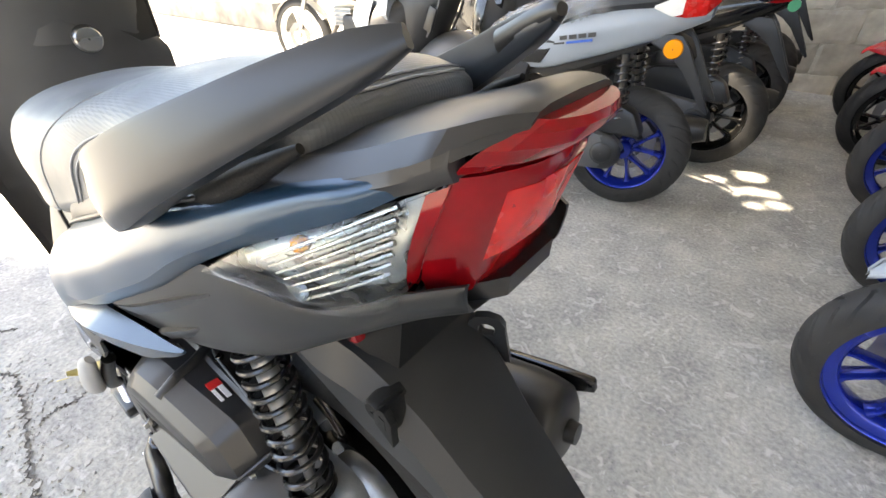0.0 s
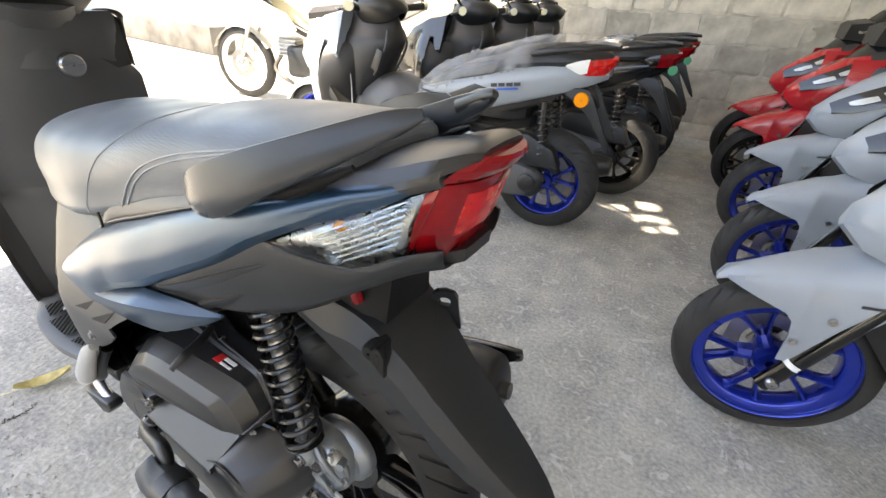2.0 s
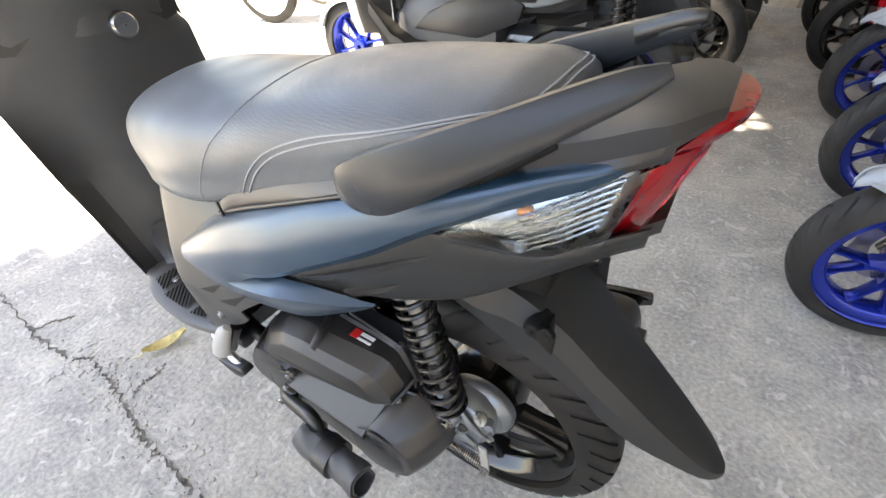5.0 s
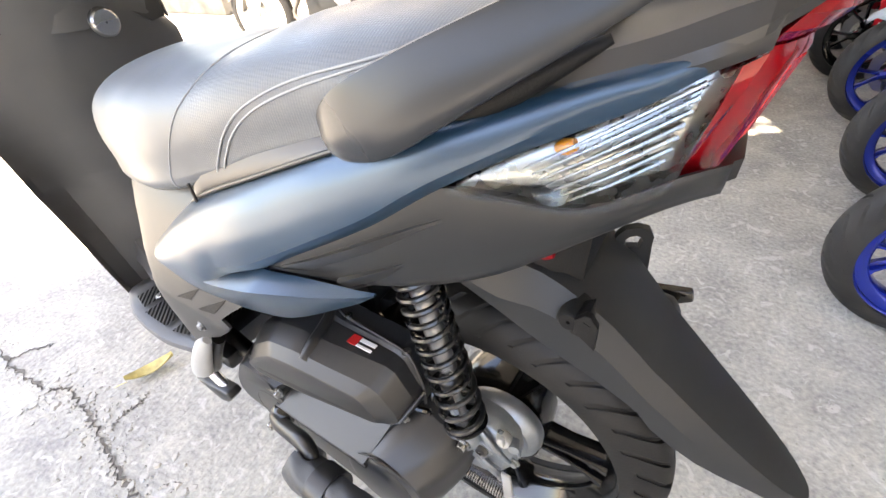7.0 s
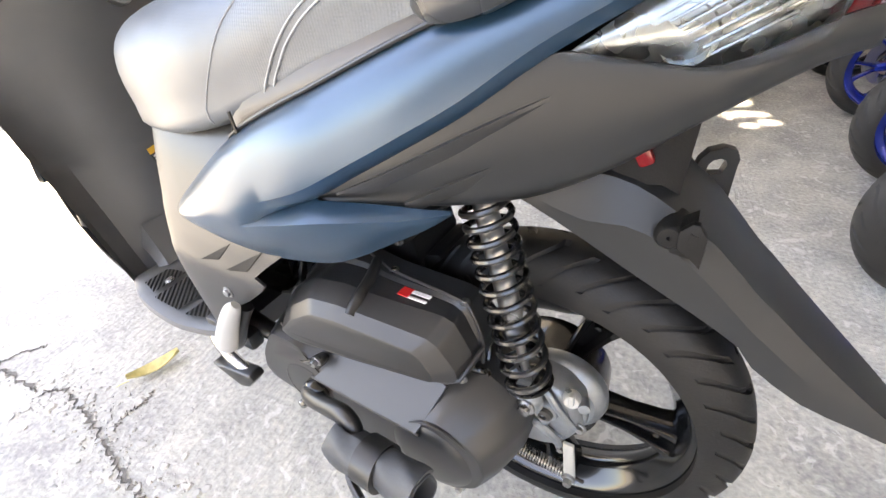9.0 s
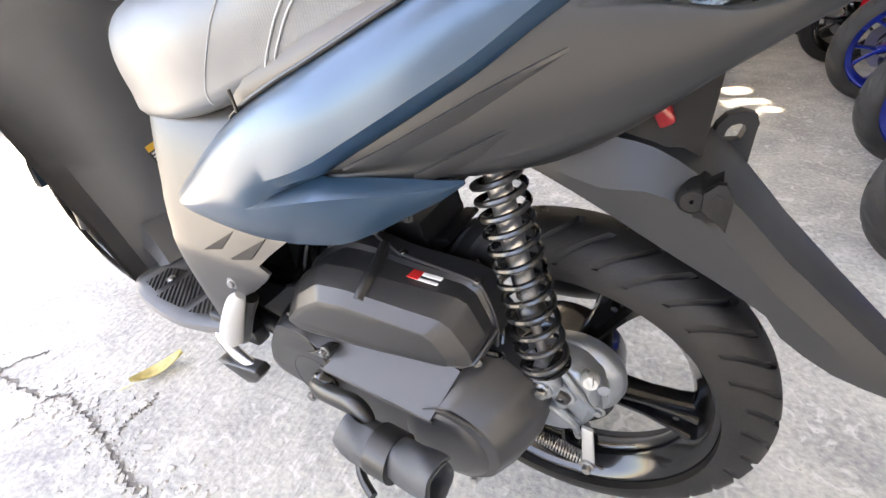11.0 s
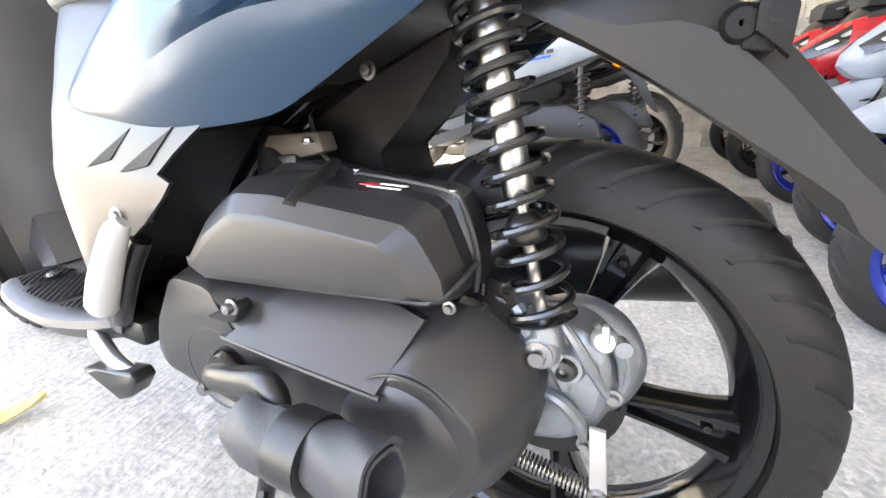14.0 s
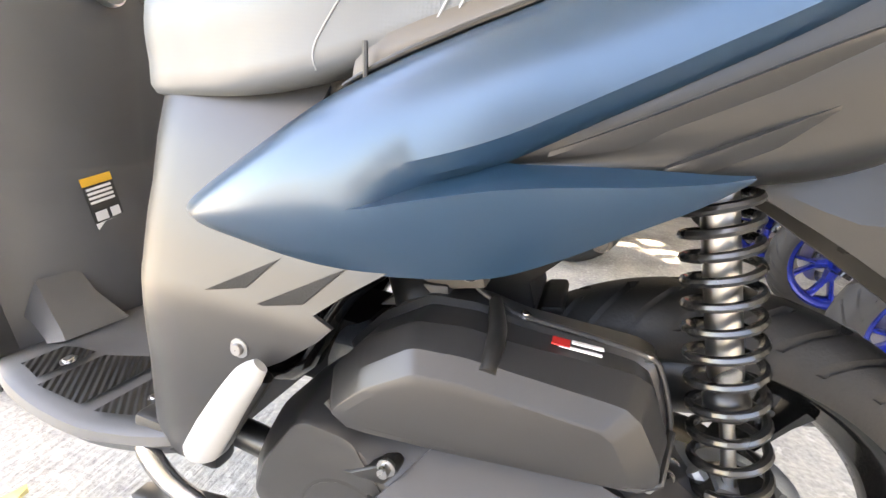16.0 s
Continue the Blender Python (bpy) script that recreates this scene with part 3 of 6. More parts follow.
def seat_base():
    """The base below the cushion, seen as a strip above the side panel."""
    rows = []
    xs = [s[0] for s in reversed(SEAT_ST)]
    for x, yp, zp in ((0.325, .158, .663), (0.30, .157, .676), (0.25, .155, .699), (0.20, .152, .720), (0.15, .150, .742), (0.10, .147, .764), (0.05, .143, .784), (0.0, .137, .803)):
        w, b = (float(np.interp(x, xs, [s[k] for s in reversed(SEAT_ST)])) for k in (1, 2))
        up_ = 0.0 if x > 0.32 else 0.010
        rows.append([(x, w * 0.975 + up_ * 0.2, b + up_), (x, (w + yp) / 2 + up_ * 0.3, (b + zp) / 2 + up_ * 0.4), (x, yp + 0.003, zp + 0.001)])
    return shell(rows, 0.006, 2, 2)


both("seat_base", seat_base(), BASE, SC, "brown grey plastic seat base")


def side_panel():
    """Blue side panel: one front piece that forks into an upper band and a lower wing."""
    bm = bmesh.new()
    front = [
        [(0.492, .160, .550), (0.491, .164, .549), (0.490, .167, .548), (0.489, .168, .547), (0.488, .168, .546), (0.488, .168, .545), (0.488, .167, .544), (0.488, .166, .543)],
        [(0.45, .158, .579), (0.45, .176, .571), (0.45, .187, .561), (0.45, .191, .554), (0.45, .192, .549), (0.45, .191, .545), (0.45, .188, .541), (0.45, .183, .537)],
        [(0.40, .158, .615), (0.40, .180, .605), (0.40, .194, .589), (0.40, .200, .573), (0.40, .202, .561), (0.40, .200, .551), (0.40, .196, .542), (0.40, .188, .533)],
        [(0.35, .158, .649), (0.35, .180, .639), (0.35, .197, .618), (0.35, .204, .596), (0.35, .206, .576), (0.35, .205, .562), (0.35, .201, .546), (0.35, .190, .530)],
        [(0.30, .157, .676), (0.30, .179, .667), (0.30, .197, .645), (0.30, .206, .606), (0.30, .207, .580), (0.30, .2075, .579), (0.30, .203, .556), (0.30, .188, .529)],
        [(0.25, .155, .699), (0.25, .176, .691), (0.25, .194, .670), (0.25, .203, .620), (0.25, .192, .603), (0.25, .210, .595), (0.25, .203, .570), (0.25, .185, .535)],
        [(0.20, .152, .720), (0.20, .172, .713), (0.20, .193, .688), (0.20, .199, .640), (0.20, .183, .624), (0.20, .208, .609), (0.20, .200, .584), (0.20, .180, .545)],
    ]
    band = [
        [(0.20, .152, .720), (0.20, .172, .713), (0.20, .193, .688), (0.20, .199, .640), (0.20, .183, .624)],
        [(0.15, .150, .742), (0.15, .168, .735), (0.15, .184, .710), (0.15, .190, .668), (0.15, .176, .654)],
        [(0.10, .147, .764), (0.10, .163, .757), (0.10, .176, .736), (0.10, .181, .697), (0.10, .169, .684)],
        [(0.05, .143, .784), (0.05, .157, .778), (0.05, .167, .759), (0.05, .170, .727), (0.05, .160, .715)],
        [(0.0, .137, .803), (0.0, .149, .797), (0.0, .156, .784), (0.0, .159, .763), (0.0, .150, .752)],
        [(-0.05, .123, .820), (-0.05, .134, .815), (-0.05, .140, .806), (-0.05, .142, .792), (-0.05, .135, .783)],
        [(-0.10, .108, .836), (-0.10, .116, .832), (-0.10, .119, .827), (-0.10, .120, .820), (-0.10, .116, .808)],
        [(-0.13, .099, .845), (-0.13, .104, .842), (-0.13, .107, .838), (-0.13, .108, .833), (-0.13, .105, .824)],
        [(-0.158, .087, .854), (-0.158, .089, .853), (-0.158, .090, .851), (-0.158, .091, .848), (-0.158, .089, .843)],
    ]
    wing = [
        [(0.20, .184, .623), (0.20, .208, .609), (0.20, .200, .584), (0.20, .180, .545)],
        [(0.16, .178, .627), (0.16, .199, .616), (0.16, .193, .594), (0.16, .177, .565)],
        [(0.12, .172, .630), (0.12, .187, .621), (0.12, .183, .608), (0.12, .172, .590)],
        [(0.085, .167, .632), (0.085, .175, .627), (0.085, .173, .621), (0.085, .167, .612)],
        [(0.062, .163, .634), (0.062, .166, .633), (0.062, .166, .632), (0.062, .163, .630)],
    ]
    full = [cr([s[0], s[1], s[2], s[3], s[4], s[6], s[7]], 2) for s in front[:5]]
    upper = [f[:9] for f in full] + [cr(s[:5], 2) for s in front[5:] + band[1:]]
    lower = [f[8:] for f in full] + [cr(s[5:], 2) for s in front[5:]] + [cr(s[1:], 2) for s in wing[1:]]
    up_, lo_ = finer(upper, 4, 1), finer(lower, 4, 1)
    for k in range(17):
        lo_[k][0] = up_[k][8].copy()
    ledge = [[up_[k][8], lo_[k][0]] for k in range(16, 25)]
    for a, s in zip([r[0] for r in finer([[w[0]] for w in wing], 4, 1)][1:], lo_[25:]):
        ledge.append([a, s[0]])
    loft(up_, bm=bm)
    loft(lo_, bm=bm)
    loft(ledge, bm=bm)
    bmesh.ops.remove_doubles(bm, verts=bm.verts, dist=0.0001)
    bmesh.ops.dissolve_degenerate(bm, dist=0.00005, edges=bm.edges)
    bmesh.ops.recalc_face_normals(bm, faces=bm.faces)
    if sum(f.normal.y for f in bm.faces) < 0:
        bmesh.ops.reverse_faces(bm, faces=bm.faces)
    bmesh.ops.solidify(bm, geom=bm.faces[:], thickness=0.004)
    return bm


both("side_panel", side_panel(), BLUE, SC, "matte blue painted side panel with forked rear edge", 24)


for s_ in (1, -1):
    part("panel_lip", tube([(0.33, s_ * .165, .660), (0.30, s_ * .165, .677), (0.25, s_ * .163, .700), (0.20, s_ * .160, .721), (0.10, s_ * .155, .764), (0.0, s_ * .144, .803), (-0.06, s_ * .126, .825)], [0.0012, 0.0024, 0.0024, 0.0024, 0.0024, 0.0018], 8, 4), BLACK, SC)


def side_cover():
    """Charcoal cover below the blue band: a nearly flat flank that curls under."""
    secs = []
    for x, yt, zt, zb, yb in ((0.208, .1815, .629, .617, .174), (0.15, .1735, .658, .620, .162), (0.10, .1665, .688, .622, .146), (0.05, .1580, .719, .627, .130), (0.0, .1480, .755, .640, .114), (-0.05, .1370, .754, .668, .100), (-0.10, .1180, .750, .708, .082), (-0.15, .0930, .773, .742, .062), (-0.178, .0690, .779, .749, .034)):
        h = zt - zb
        secs.append([(x, yt, zt), (x, yt + 0.0015, zt - 0.15 * h), (x, yt + 0.0005, zt - 0.45 * h), (x, yt - 0.004, zt - 0.70 * h), (x, yt * 0.72 + yb * 0.28, zt - 0.88 * h), (x, yb, zb)])
    return shell(secs, 0.004, 4, 3)


both("side_cover", side_cover(), FENDER, SC, "charcoal ribbed plastic side cover", 50)


def cover_rib(path, wide, proud):
    """A long wedge: sharp crest above, fading into the cover below; it tapers at both ends."""
    pts = cr(path, 5)
    secs = []
    n = len(pts) - 1
    for i, p in enumerate(pts):
        k = min(1.0, 4 * i / n) * min(1.0, 3 * (n - i) / n) + 0.02
        secs.append([p + Vector((0, -0.003, 0.002)), p + Vector((0, proud * k, 0)), p + Vector((0, proud * k * 0.8, -0.003)), p + Vector((0.004 * k, -0.001, -wide * k - 0.003)), p + Vector((0.002, -0.005, -wide * k * 0.6))])
    return loft(secs, ring=True, caps=True)


both("cover_rib", cover_rib([(0.176, .1775, .633), (0.13, .1715, .656), (0.085, .1660, .681), (0.04, .1585, .706), (-0.008, .1480, .731)], 0.013, 0.0050), GREY_PLASTIC, SC, angle=25)
both("cover_rib", cover_rib([(0.108, .1660, .632), (0.085, .1620, .645), (0.05, .1555, .665), (0.018, .1475, .683)], 0.012, 0.0050), GREY_PLASTIC, SC, angle=25)


def tail_cowl():
    halves = [
        [(-0.03, 0, .838), (-0.03, .06, .836), (-0.03, .105, .828), (-0.03, .127, .815)],
        [(-0.08, 0, .850), (-0.08, .055, .848), (-0.08, .094, .840), (-0.08, .115, .829)],
        [(-0.12, 0, .862), (-0.12, .055, .860), (-0.12, .086, .853), (-0.12, .104, .841)],
        [(-0.15, 0, .873), (-0.15, .055, .872), (-0.15, .080, .866), (-0.15, .096, .853)],
        [(-0.168, 0, .879), (-0.168, .055, .878), (-0.168, .078, .873), (-0.168, .090, .862)],
        [(-0.184, 0, .882), (-0.184, .046, .881), (-0.184, .060, .878), (-0.184, .070, .871)],
        [(-0.196, 0, .882), (-0.196, .034, .881), (-0.196, .044, .879), (-0.196, .052, .874)],
    ]
    secs = [symmetric(h) for h in halves]
    g = finer(secs, 3, 1)
    g = [s + [p - Vector((0, 0, 0.006)) for p in reversed(s)] for s in g]
    return loft(g, ring=True, caps=True)


cowl_ = part("tail_cowl", tail_cowl(), GREY_PLASTIC, SC, "charcoal plastic tail cowl", angle=16)
for s_ in (1, -1):
    flank = [[Vector((x, s_ * y0, z0)), Vector((x, s_ * (y0 + y1 + .006) / 2, (z0 + z1) / 2)), Vector((x, s_ * y1, z1)), Vector((x, s_ * (y1 - .012), z1 - .002)), Vector((x, s_ * (y0 - .012), z0 - .006))] for x, y0, z0, y1, z1 in ((-0.05, .122, .8235, .128, .816), (-0.085, .1135, .8305, .117, .824), (-0.12, .104, .841, .108, .829), (-0.145, .0975, .851, .097, .836), (-0.160, .093, .858, .089, .842), (-0.174, .084, .866, .080, .848))]
    part("cowl_flank", loft(flank, ring=True, caps=True), GREY_PLASTIC, cowl_)


def lamp_rows(rows, depth):
    """A lens that wraps the tail: rows of z, front x, half width, knee x, knee y, rear x."""
    secs = []
    for z, xf, w, xk, yk, xr in rows:
        half = [(xr, 0, z), (xr + 0.002, yk * 0.6, z), (xk, yk, z), ((xk + xf) / 2, (w + yk) / 2 + 0.003, z), (xf, w, z), (xf + 0.004, w - 0.012, z), (xf + depth, 0, z)]
        secs.append([Vector(p) for p in half] + [Vector((p[0], -p[1], p[2])) for p in reversed(half[1:-1])])
    return loft(secs, ring=True, caps=True)


lamp = part("tail_lamp", lamp_rows(((0.748, -0.150, .050, -0.162, .036, -0.166), (0.756, -0.148, .066, -0.168, .046, -0.173), (0.776, -0.150, .078, -0.174, .051, -0.180), (0.800, -0.156, .082, -0.179, .053, -0.186), (0.824, -0.163, .083, -0.184, .053, -0.192), (0.842, -0.169, .081, -0.188, .052, -0.197), (0.849, -0.172, .078, -0.188, .050, -0.196)), 0.01), RED_LENS, SC, "glossy red tail lamp lens", angle=24)
part("lamp_bar", lamp_rows(((0.851, -0.173, .078, -0.189, .048, -0.195), (0.856, -0.176, .078, -0.196, .050, -0.204), (0.864, -0.183, .072, -0.202, .048, -0.211), (0.871, -0.190, .060, -0.205, .042, -0.214), (0.876, -0.195, .046, -0.206, .034, -0.213)), 0.006), RED_LENS, lamp, "red light bar along the tail's rear edge", angle=24)
# thin brighter skin over the opaque lens paints its lit rear face
part("inner_lamp", lamp_rows(((0.788, -0.164, .044, -0.1772, .0505, -0.1842), (0.812, -0.168, .045, -0.1822, .0508, -0.1898), (0.837, -0.175, .044, -0.1876, .0500, -0.1964)), 0.02), RED_LIT, lamp, "brighter red facet painted on the lens as its lit face", angle=24)
for s_ in (1, -1):
    part("lens_edge", tube([(-0.1490, s_ * .0785, .774), (-0.1555, s_ * .0825, .800), (-0.1625, s_ * .0835, .824), (-0.170, s_ * .0805, .845)], 0.0013, 6, 4), PALE, lamp, "pale rim between the lenses")


def signal_lens(inset=0.0):
    secs = [
        [(-0.012, .148, .7545), (-0.012, .1482, .754), (-0.012, .1483, .7535), (-0.012, .148, .753), (-0.012, .1478, .7525)],
        [(-0.05, .136, .783), (-0.05, .140, .776), (-0.05, .142, .769), (-0.05, .142, .760), (-0.05, .137, .751)],
        [(-0.09, .120, .804), (-0.09, .127, .793), (-0.09, .130, .781), (-0.09, .130, .764), (-0.09, .123, .746)],
        [(-0.125, .107, .821), (-0.125, .114, .807), (-0.125, .117, .792), (-0.125, .116, .772), (-0.125, .109, .752)],
        [(-0.148, .097, .832), (-0.148, .102, .818), (-0.148, .104, .802), (-0.148, .102, .783), (-0.148, .096, .765)],
        [(-0.173, .081, .847), (-0.168, .085, .828), (-0.161, .086, .808), (-0.155, .084, .788), (-0.150, .079, .773)],
    ]
    if inset:
        secs = [[(p[0], p[1] - inset, p[2]) for p in s] for s in secs]
    return secs


for side in (1, -1):
    lens_bm = shell(signal_lens(), 0.003, 3, 2)
    refl = shell(signal_lens(0.016), 0.002, 3, 2)
    if side < 0:
        lens_bm, refl = mirrored(lens_bm), mirrored(refl)
    ln = part("signal_lens", lens_bm, CLEAR_LENS, SC, "clear ribbed turn signal lens")
    part("reflector_bowl", refl, CHROME_REFLECTOR, ln, "chromed lamp reflector")
    for k in range(7):
        t0 = k / 6
        a = Vector((-0.062 - 0.030 * t0, 0.1355 - 0.009 * t0, 0.776 - 0.020 * t0))
        b = Vector((-0.150 + 0.010 * t0, 0.1005 - 0.001 * t0, 0.832 - 0.048 * t0))
        m_ = (a + b) / 2 + Vector((0, 0.004, 0))
        for p in (a, b, m_):
            p.y = side * (p.y - 0.0075)
        part("flute", tube([a, m_, b], [0.0008, 0.0015, 0.0021], 8, 5), CHROME_REFLECTOR, ln)
    bowl = turned([(0.002, 0.104), (0.008, 0.106), (0.014, 0.112), (0.017, 0.119)], 20, (-0.078, 0, 0.765), closed=False)
    if side < 0:
        bowl = mirrored(bowl)
    part("bulb_bowl", bowl, CHROME_REFLECTOR, ln, "round chromed bowl")
    ends = signal_lens()[-2:]
    ends[0] = [tuple(a_ + (b_ - a_) * 0.6 for a_, b_ in zip(p, q)) for p, q in zip(*ends)]
    red_edge = shell([[(p[0] - 0.0005, p[1] + 0.0006, p[2]) for p in s] for s in ends], 0.002, 2, 2)
    if side < 0:
        red_edge = mirrored(red_edge)
    part("red_corner", red_edge, RED_LENS, ln, "red rear corner of the lens")
    bulb = tube([(-0.078, side * 0.112, 0.787), (-0.090, side * 0.113, 0.793)], [0.004, 0.006, 0.004], 10, 4)
    part("bulb", bulb, ORANGE, ln, "amber signal bulb")


def grab_rail():
    st = [(0.086, .157, .784, .006, .005), (0.076, .161, .789, .016, .009), (0.056, .165, .798, .024, .012), (0.026, .166, .812, .028, .013), (-0.02, .157, .838, .024, .012), (-0.07, .137, .865, .019, .011), (-0.11, .116, .887, .015, .010), (-0.138, .101, .902, .011, .009), (-0.156, .091, .911, .005, .005)]
    secs = []
    for i, (x, y, z, h, w) in enumerate(st):
        a, b = st[max(i - 1, 0)], st[min(i + 1, len(st) - 1)]
        d = Vector((b[0] - a[0], b[1] - a[1], b[2] - a[2])).normalized()
        s = Vector((0, 1, 0)) - d * d.y
        s.normalize()
        v = s.cross(d)
        v = v if v.z > 0 else -v
        secs.append([Vector((x, y, z)) + s * w * math.copysign(abs(math.cos(q)) ** 0.35, math.cos(q)) * (0.7 if math.sin(q) > 0.3 else 1.0) + v * h * math.copysign(abs(math.sin(q)) ** 0.6, math.sin(q)) for q in (2 * math.pi * k / 16 for k in range(16))])
    rows = [cr([s[j] for s in secs], 3) for j in range(16)]
    return loft([[r[i] for r in rows] for i in range(len(rows[0]))], ring=True, caps=True)


part("grab_rail", grab_rail(), RAIL, SC, "satin silver grey grab rail")
bm = mirrored(grab_rail())
bmesh.ops.translate(bm, verts=bm.verts, vec=(0, 0.05, 0))
part("grab_rail", bm, RAIL, SC, "satin silver grey grab rail")
for s_ in (1, -1):
    part("rail_bracket", tube([(0.02, s_ * .13, .79), (-0.04, s_ * .128, .82), (-0.10, s_ * .112, .855)], [0.012, 0.011, 0.003], 10, 4), INNER, SC)
part("rail_grip", tube([(-0.108, -.066, .888), (-0.136, -.053, .903), (-0.152, -.044, .911), (-0.160, -.039, .914)], [0.0115, 0.0105, 0.008, 0.004], 12, 4), BLACK, SC, "black end of the far grab rail")


def rear_fender():
    """Mudguard: a plunging shell with flanged sides, widest under the tail."""
    st = [  # x, spine z, then shoulder, crease and lower edge as y, z
        (0.070, .668, .080, .655, .086, .642, .088, .632), (0.020, .666, .080, .652, .088, .622, .088, .612), (-0.030, .660, .076, .650, .088, .608, .086, .588), (-0.065, .650, .070, .642, .086, .610, .084, .569),
        (-0.100, .631, .064, .622, .081, .597, .080, .549), (-0.140, .600, .058, .592, .074, .565, .074, .526), (-0.183, .558, .053, .550, .068, .524, .070, .500), (-0.200, .543, .051, .536, .066, .510, .067, .478),
        (-0.250, .499, .046, .493, .056, .468, .059, .444), (-0.300, .457, .039, .452, .046, .434, .048, .424), (-0.340, .424, .029, .420, .034, .410, .035, .405), (-0.361, .406, .016, .404, .019, .399, .020, .396), (-0.369, .399, .006, .398, .007, .396, .008, .394)]
    secs = [symmetric([(x, 0, z), (x, ys * 0.6, z - 0.001), (x, ys, zs), (x, yc, zc), (x, yl, zl)]) for x, z, ys, zs, yc, zc, yl, zl in st]
    g = finer(secs, 2, 1)
    n = len(g[0])
    out = []
    for s in g:
        mid = sum(s, Vector()) / n - Vector((0, 0, 0.03))
        out.append(s + [p + (mid - p).normalized() * 0.004 for p in reversed(s)])
    return loft(out, ring=True, caps=True)


fender = part("rear_fender", rear_fender(), FENDER, SC, "long dark grey plastic rear mudguard", angle=16)
part("tail_base", loft([[Vector((x, s * y, z + d)) for s, d in ((1, 0), (-1, 0), (-1, 0.016), (1, 0.016))] for x, y, z in ((-0.07, .098, .690), (-0.10, .086, .714), (-0.15, .064, .742), (-0.176, .040, .749), (-0.186, .030, .752))], ring=True, caps=True), BLACK, SC, "black plastic base below the tail lamp")
part("mudguard_neck", loft([[Vector((x, s * y, z)) for s, y, z in ((1, w, z0), (1, w * 0.8, z1), (-1, w * 0.8, z1), (-1, w, z0))] for x, w, z0, z1 in ((0.03, .07, .64, .72), (-0.05, .068, .64, .73), (-0.085, .058, .64, .735), (-0.10, .05, .63, .72))], ring=True, caps=True), INNER, SC)


def plate_tab():
    bm = bmesh.new()
    outer = [(-0.030, -0.055), (0.030, -0.055), (0.020, 0.0), (0.019, 0.010), (0.013, 0.020), (0.0, 0.024), (-0.013, 0.020), (-0.019, 0.010), (-0.020, 0.0)]
    inner = [(-0.008, -0.008), (0.008, -0.008), (0.009, 0.0), (0.009, 0.004), (0.006, 0.009), (0.0, 0.011), (-0.006, 0.009), (-0.009, 0.004), (-0.009, 0.0)]
    rings = [[bm.verts.new((x, y, z)) for x, z in o] for y in (-0.004, 0.004) for o in (outer, inner)]
    n = len(outer)
    for i in range(n):
        k = (i + 1) % n
        bm.faces.new((rings[0][i], rings[0][k], rings[1][k], rings[1][i]))
        bm.faces.new((rings[2][i], rings[2][k], rings[3][k], rings[3][i]))
        bm.faces.new((rings[0][i], rings[0][k], rings[2][k], rings[2][i]))
        bm.faces.new((rings[1][i], rings[1][k], rings[3][k], rings[3][i]))
    return bm


bm = plate_tab()
bmesh.ops.transform(bm, verts=bm.verts, matrix=Matrix.Translation((-0.125, -0.056, 0.618)) @ Matrix.Rotation(radians(25), 4, "Z") @ Matrix.Rotation(radians(-12), 4, "X"))
part("mounting_tab", bm, FENDER, fender, "dark tab with a bolt hole")
part("slot_boss", turned([(0.002, .086), (0.009, .086), (0.012, .083), (0.015, .055)], 20, (-0.101, 0, 0.607), closed=False), INNER, fender, "round black boss")
slot_plate = part("slot_plate", prism([(-0.1067, 0.6173), (-0.1146, 0.6265), (-0.1199, 0.6265), (-0.1278, 0.6160), (-0.1292, 0.5856), (-0.1193, 0.5962), (-0.1080, 0.6014)], 0.082, 0.090, 0.001), INNER, fender, "short black bracket with a slot")
part("slot", prism([(-0.1133, 0.6067), (-0.1146, 0.6186), (-0.1212, 0.6166), (-0.1212, 0.6047)], 0.0880, 0.0906), INNER, slot_plate)
part("plate_root", prism([(-0.100, .612), (-0.118, .628), (-0.122, .590), (-0.104, .592)], 0.062, 0.0845, 0.002), INNER, fender)
part("side_reflector", box((0, 0, 0), (0.014, 0.012, 0.036), 0.004, Matrix.Translation((-0.062, 0.068, 0.676)) @ Matrix.Rotation(radians(30), 4, "Y")), RED_LENS, fender, "small red reflector")

# rear wheel
wheel(SC, AX, 0.262, 0.208, 0.104, BLACK_GLOSS, RUBBER, "rear_wheel", True, 5, n=576, grooves=36, phase=radians(183), spoke_w=0.009, fork=0.055, web=True)
rear = next(o for o in SC.children if o.name.startswith("rear_wheel"))
for k in range(16):
    a_ = radians(6 + 2.6 * k + (8 if k > 5 else 0) + (9 if k > 10 else 0))
    bm = box((0, 0, 0), (0.0045, 0.0016, 0.010 if k % 3 else 0.013))
    bmesh.ops.transform(bm, verts=bm.verts, matrix=Matrix.Translation((0.224 * math.cos(a_), 0.0503, 0.262 + 0.224 * math.sin(a_))) @ Matrix.Rotation(-a_ + math.pi / 2, 4, "Y"))
    part("sidewall_mark", bm, RUBBER, rear)
for k in range(5):
    a_ = radians(183 + 72 * k)
    part("spoke_boss", turned([(0.0005, 0.014), (0.004, 0.014), (0.005, 0.012), (0.006, 0.004)], 12, (0.160 * math.cos(a_), 0, 0.262 + 0.160 * math.sin(a_)), closed=False), BLACK_GLOSS, rear)
part("drum", turned([(0.002, -0.05), (0.085, -0.05), (0.09, 0.0), (0.085, 0.03), (0.002, 0.035)], 32, AX, closed=False), BLACK_GLOSS, SC)


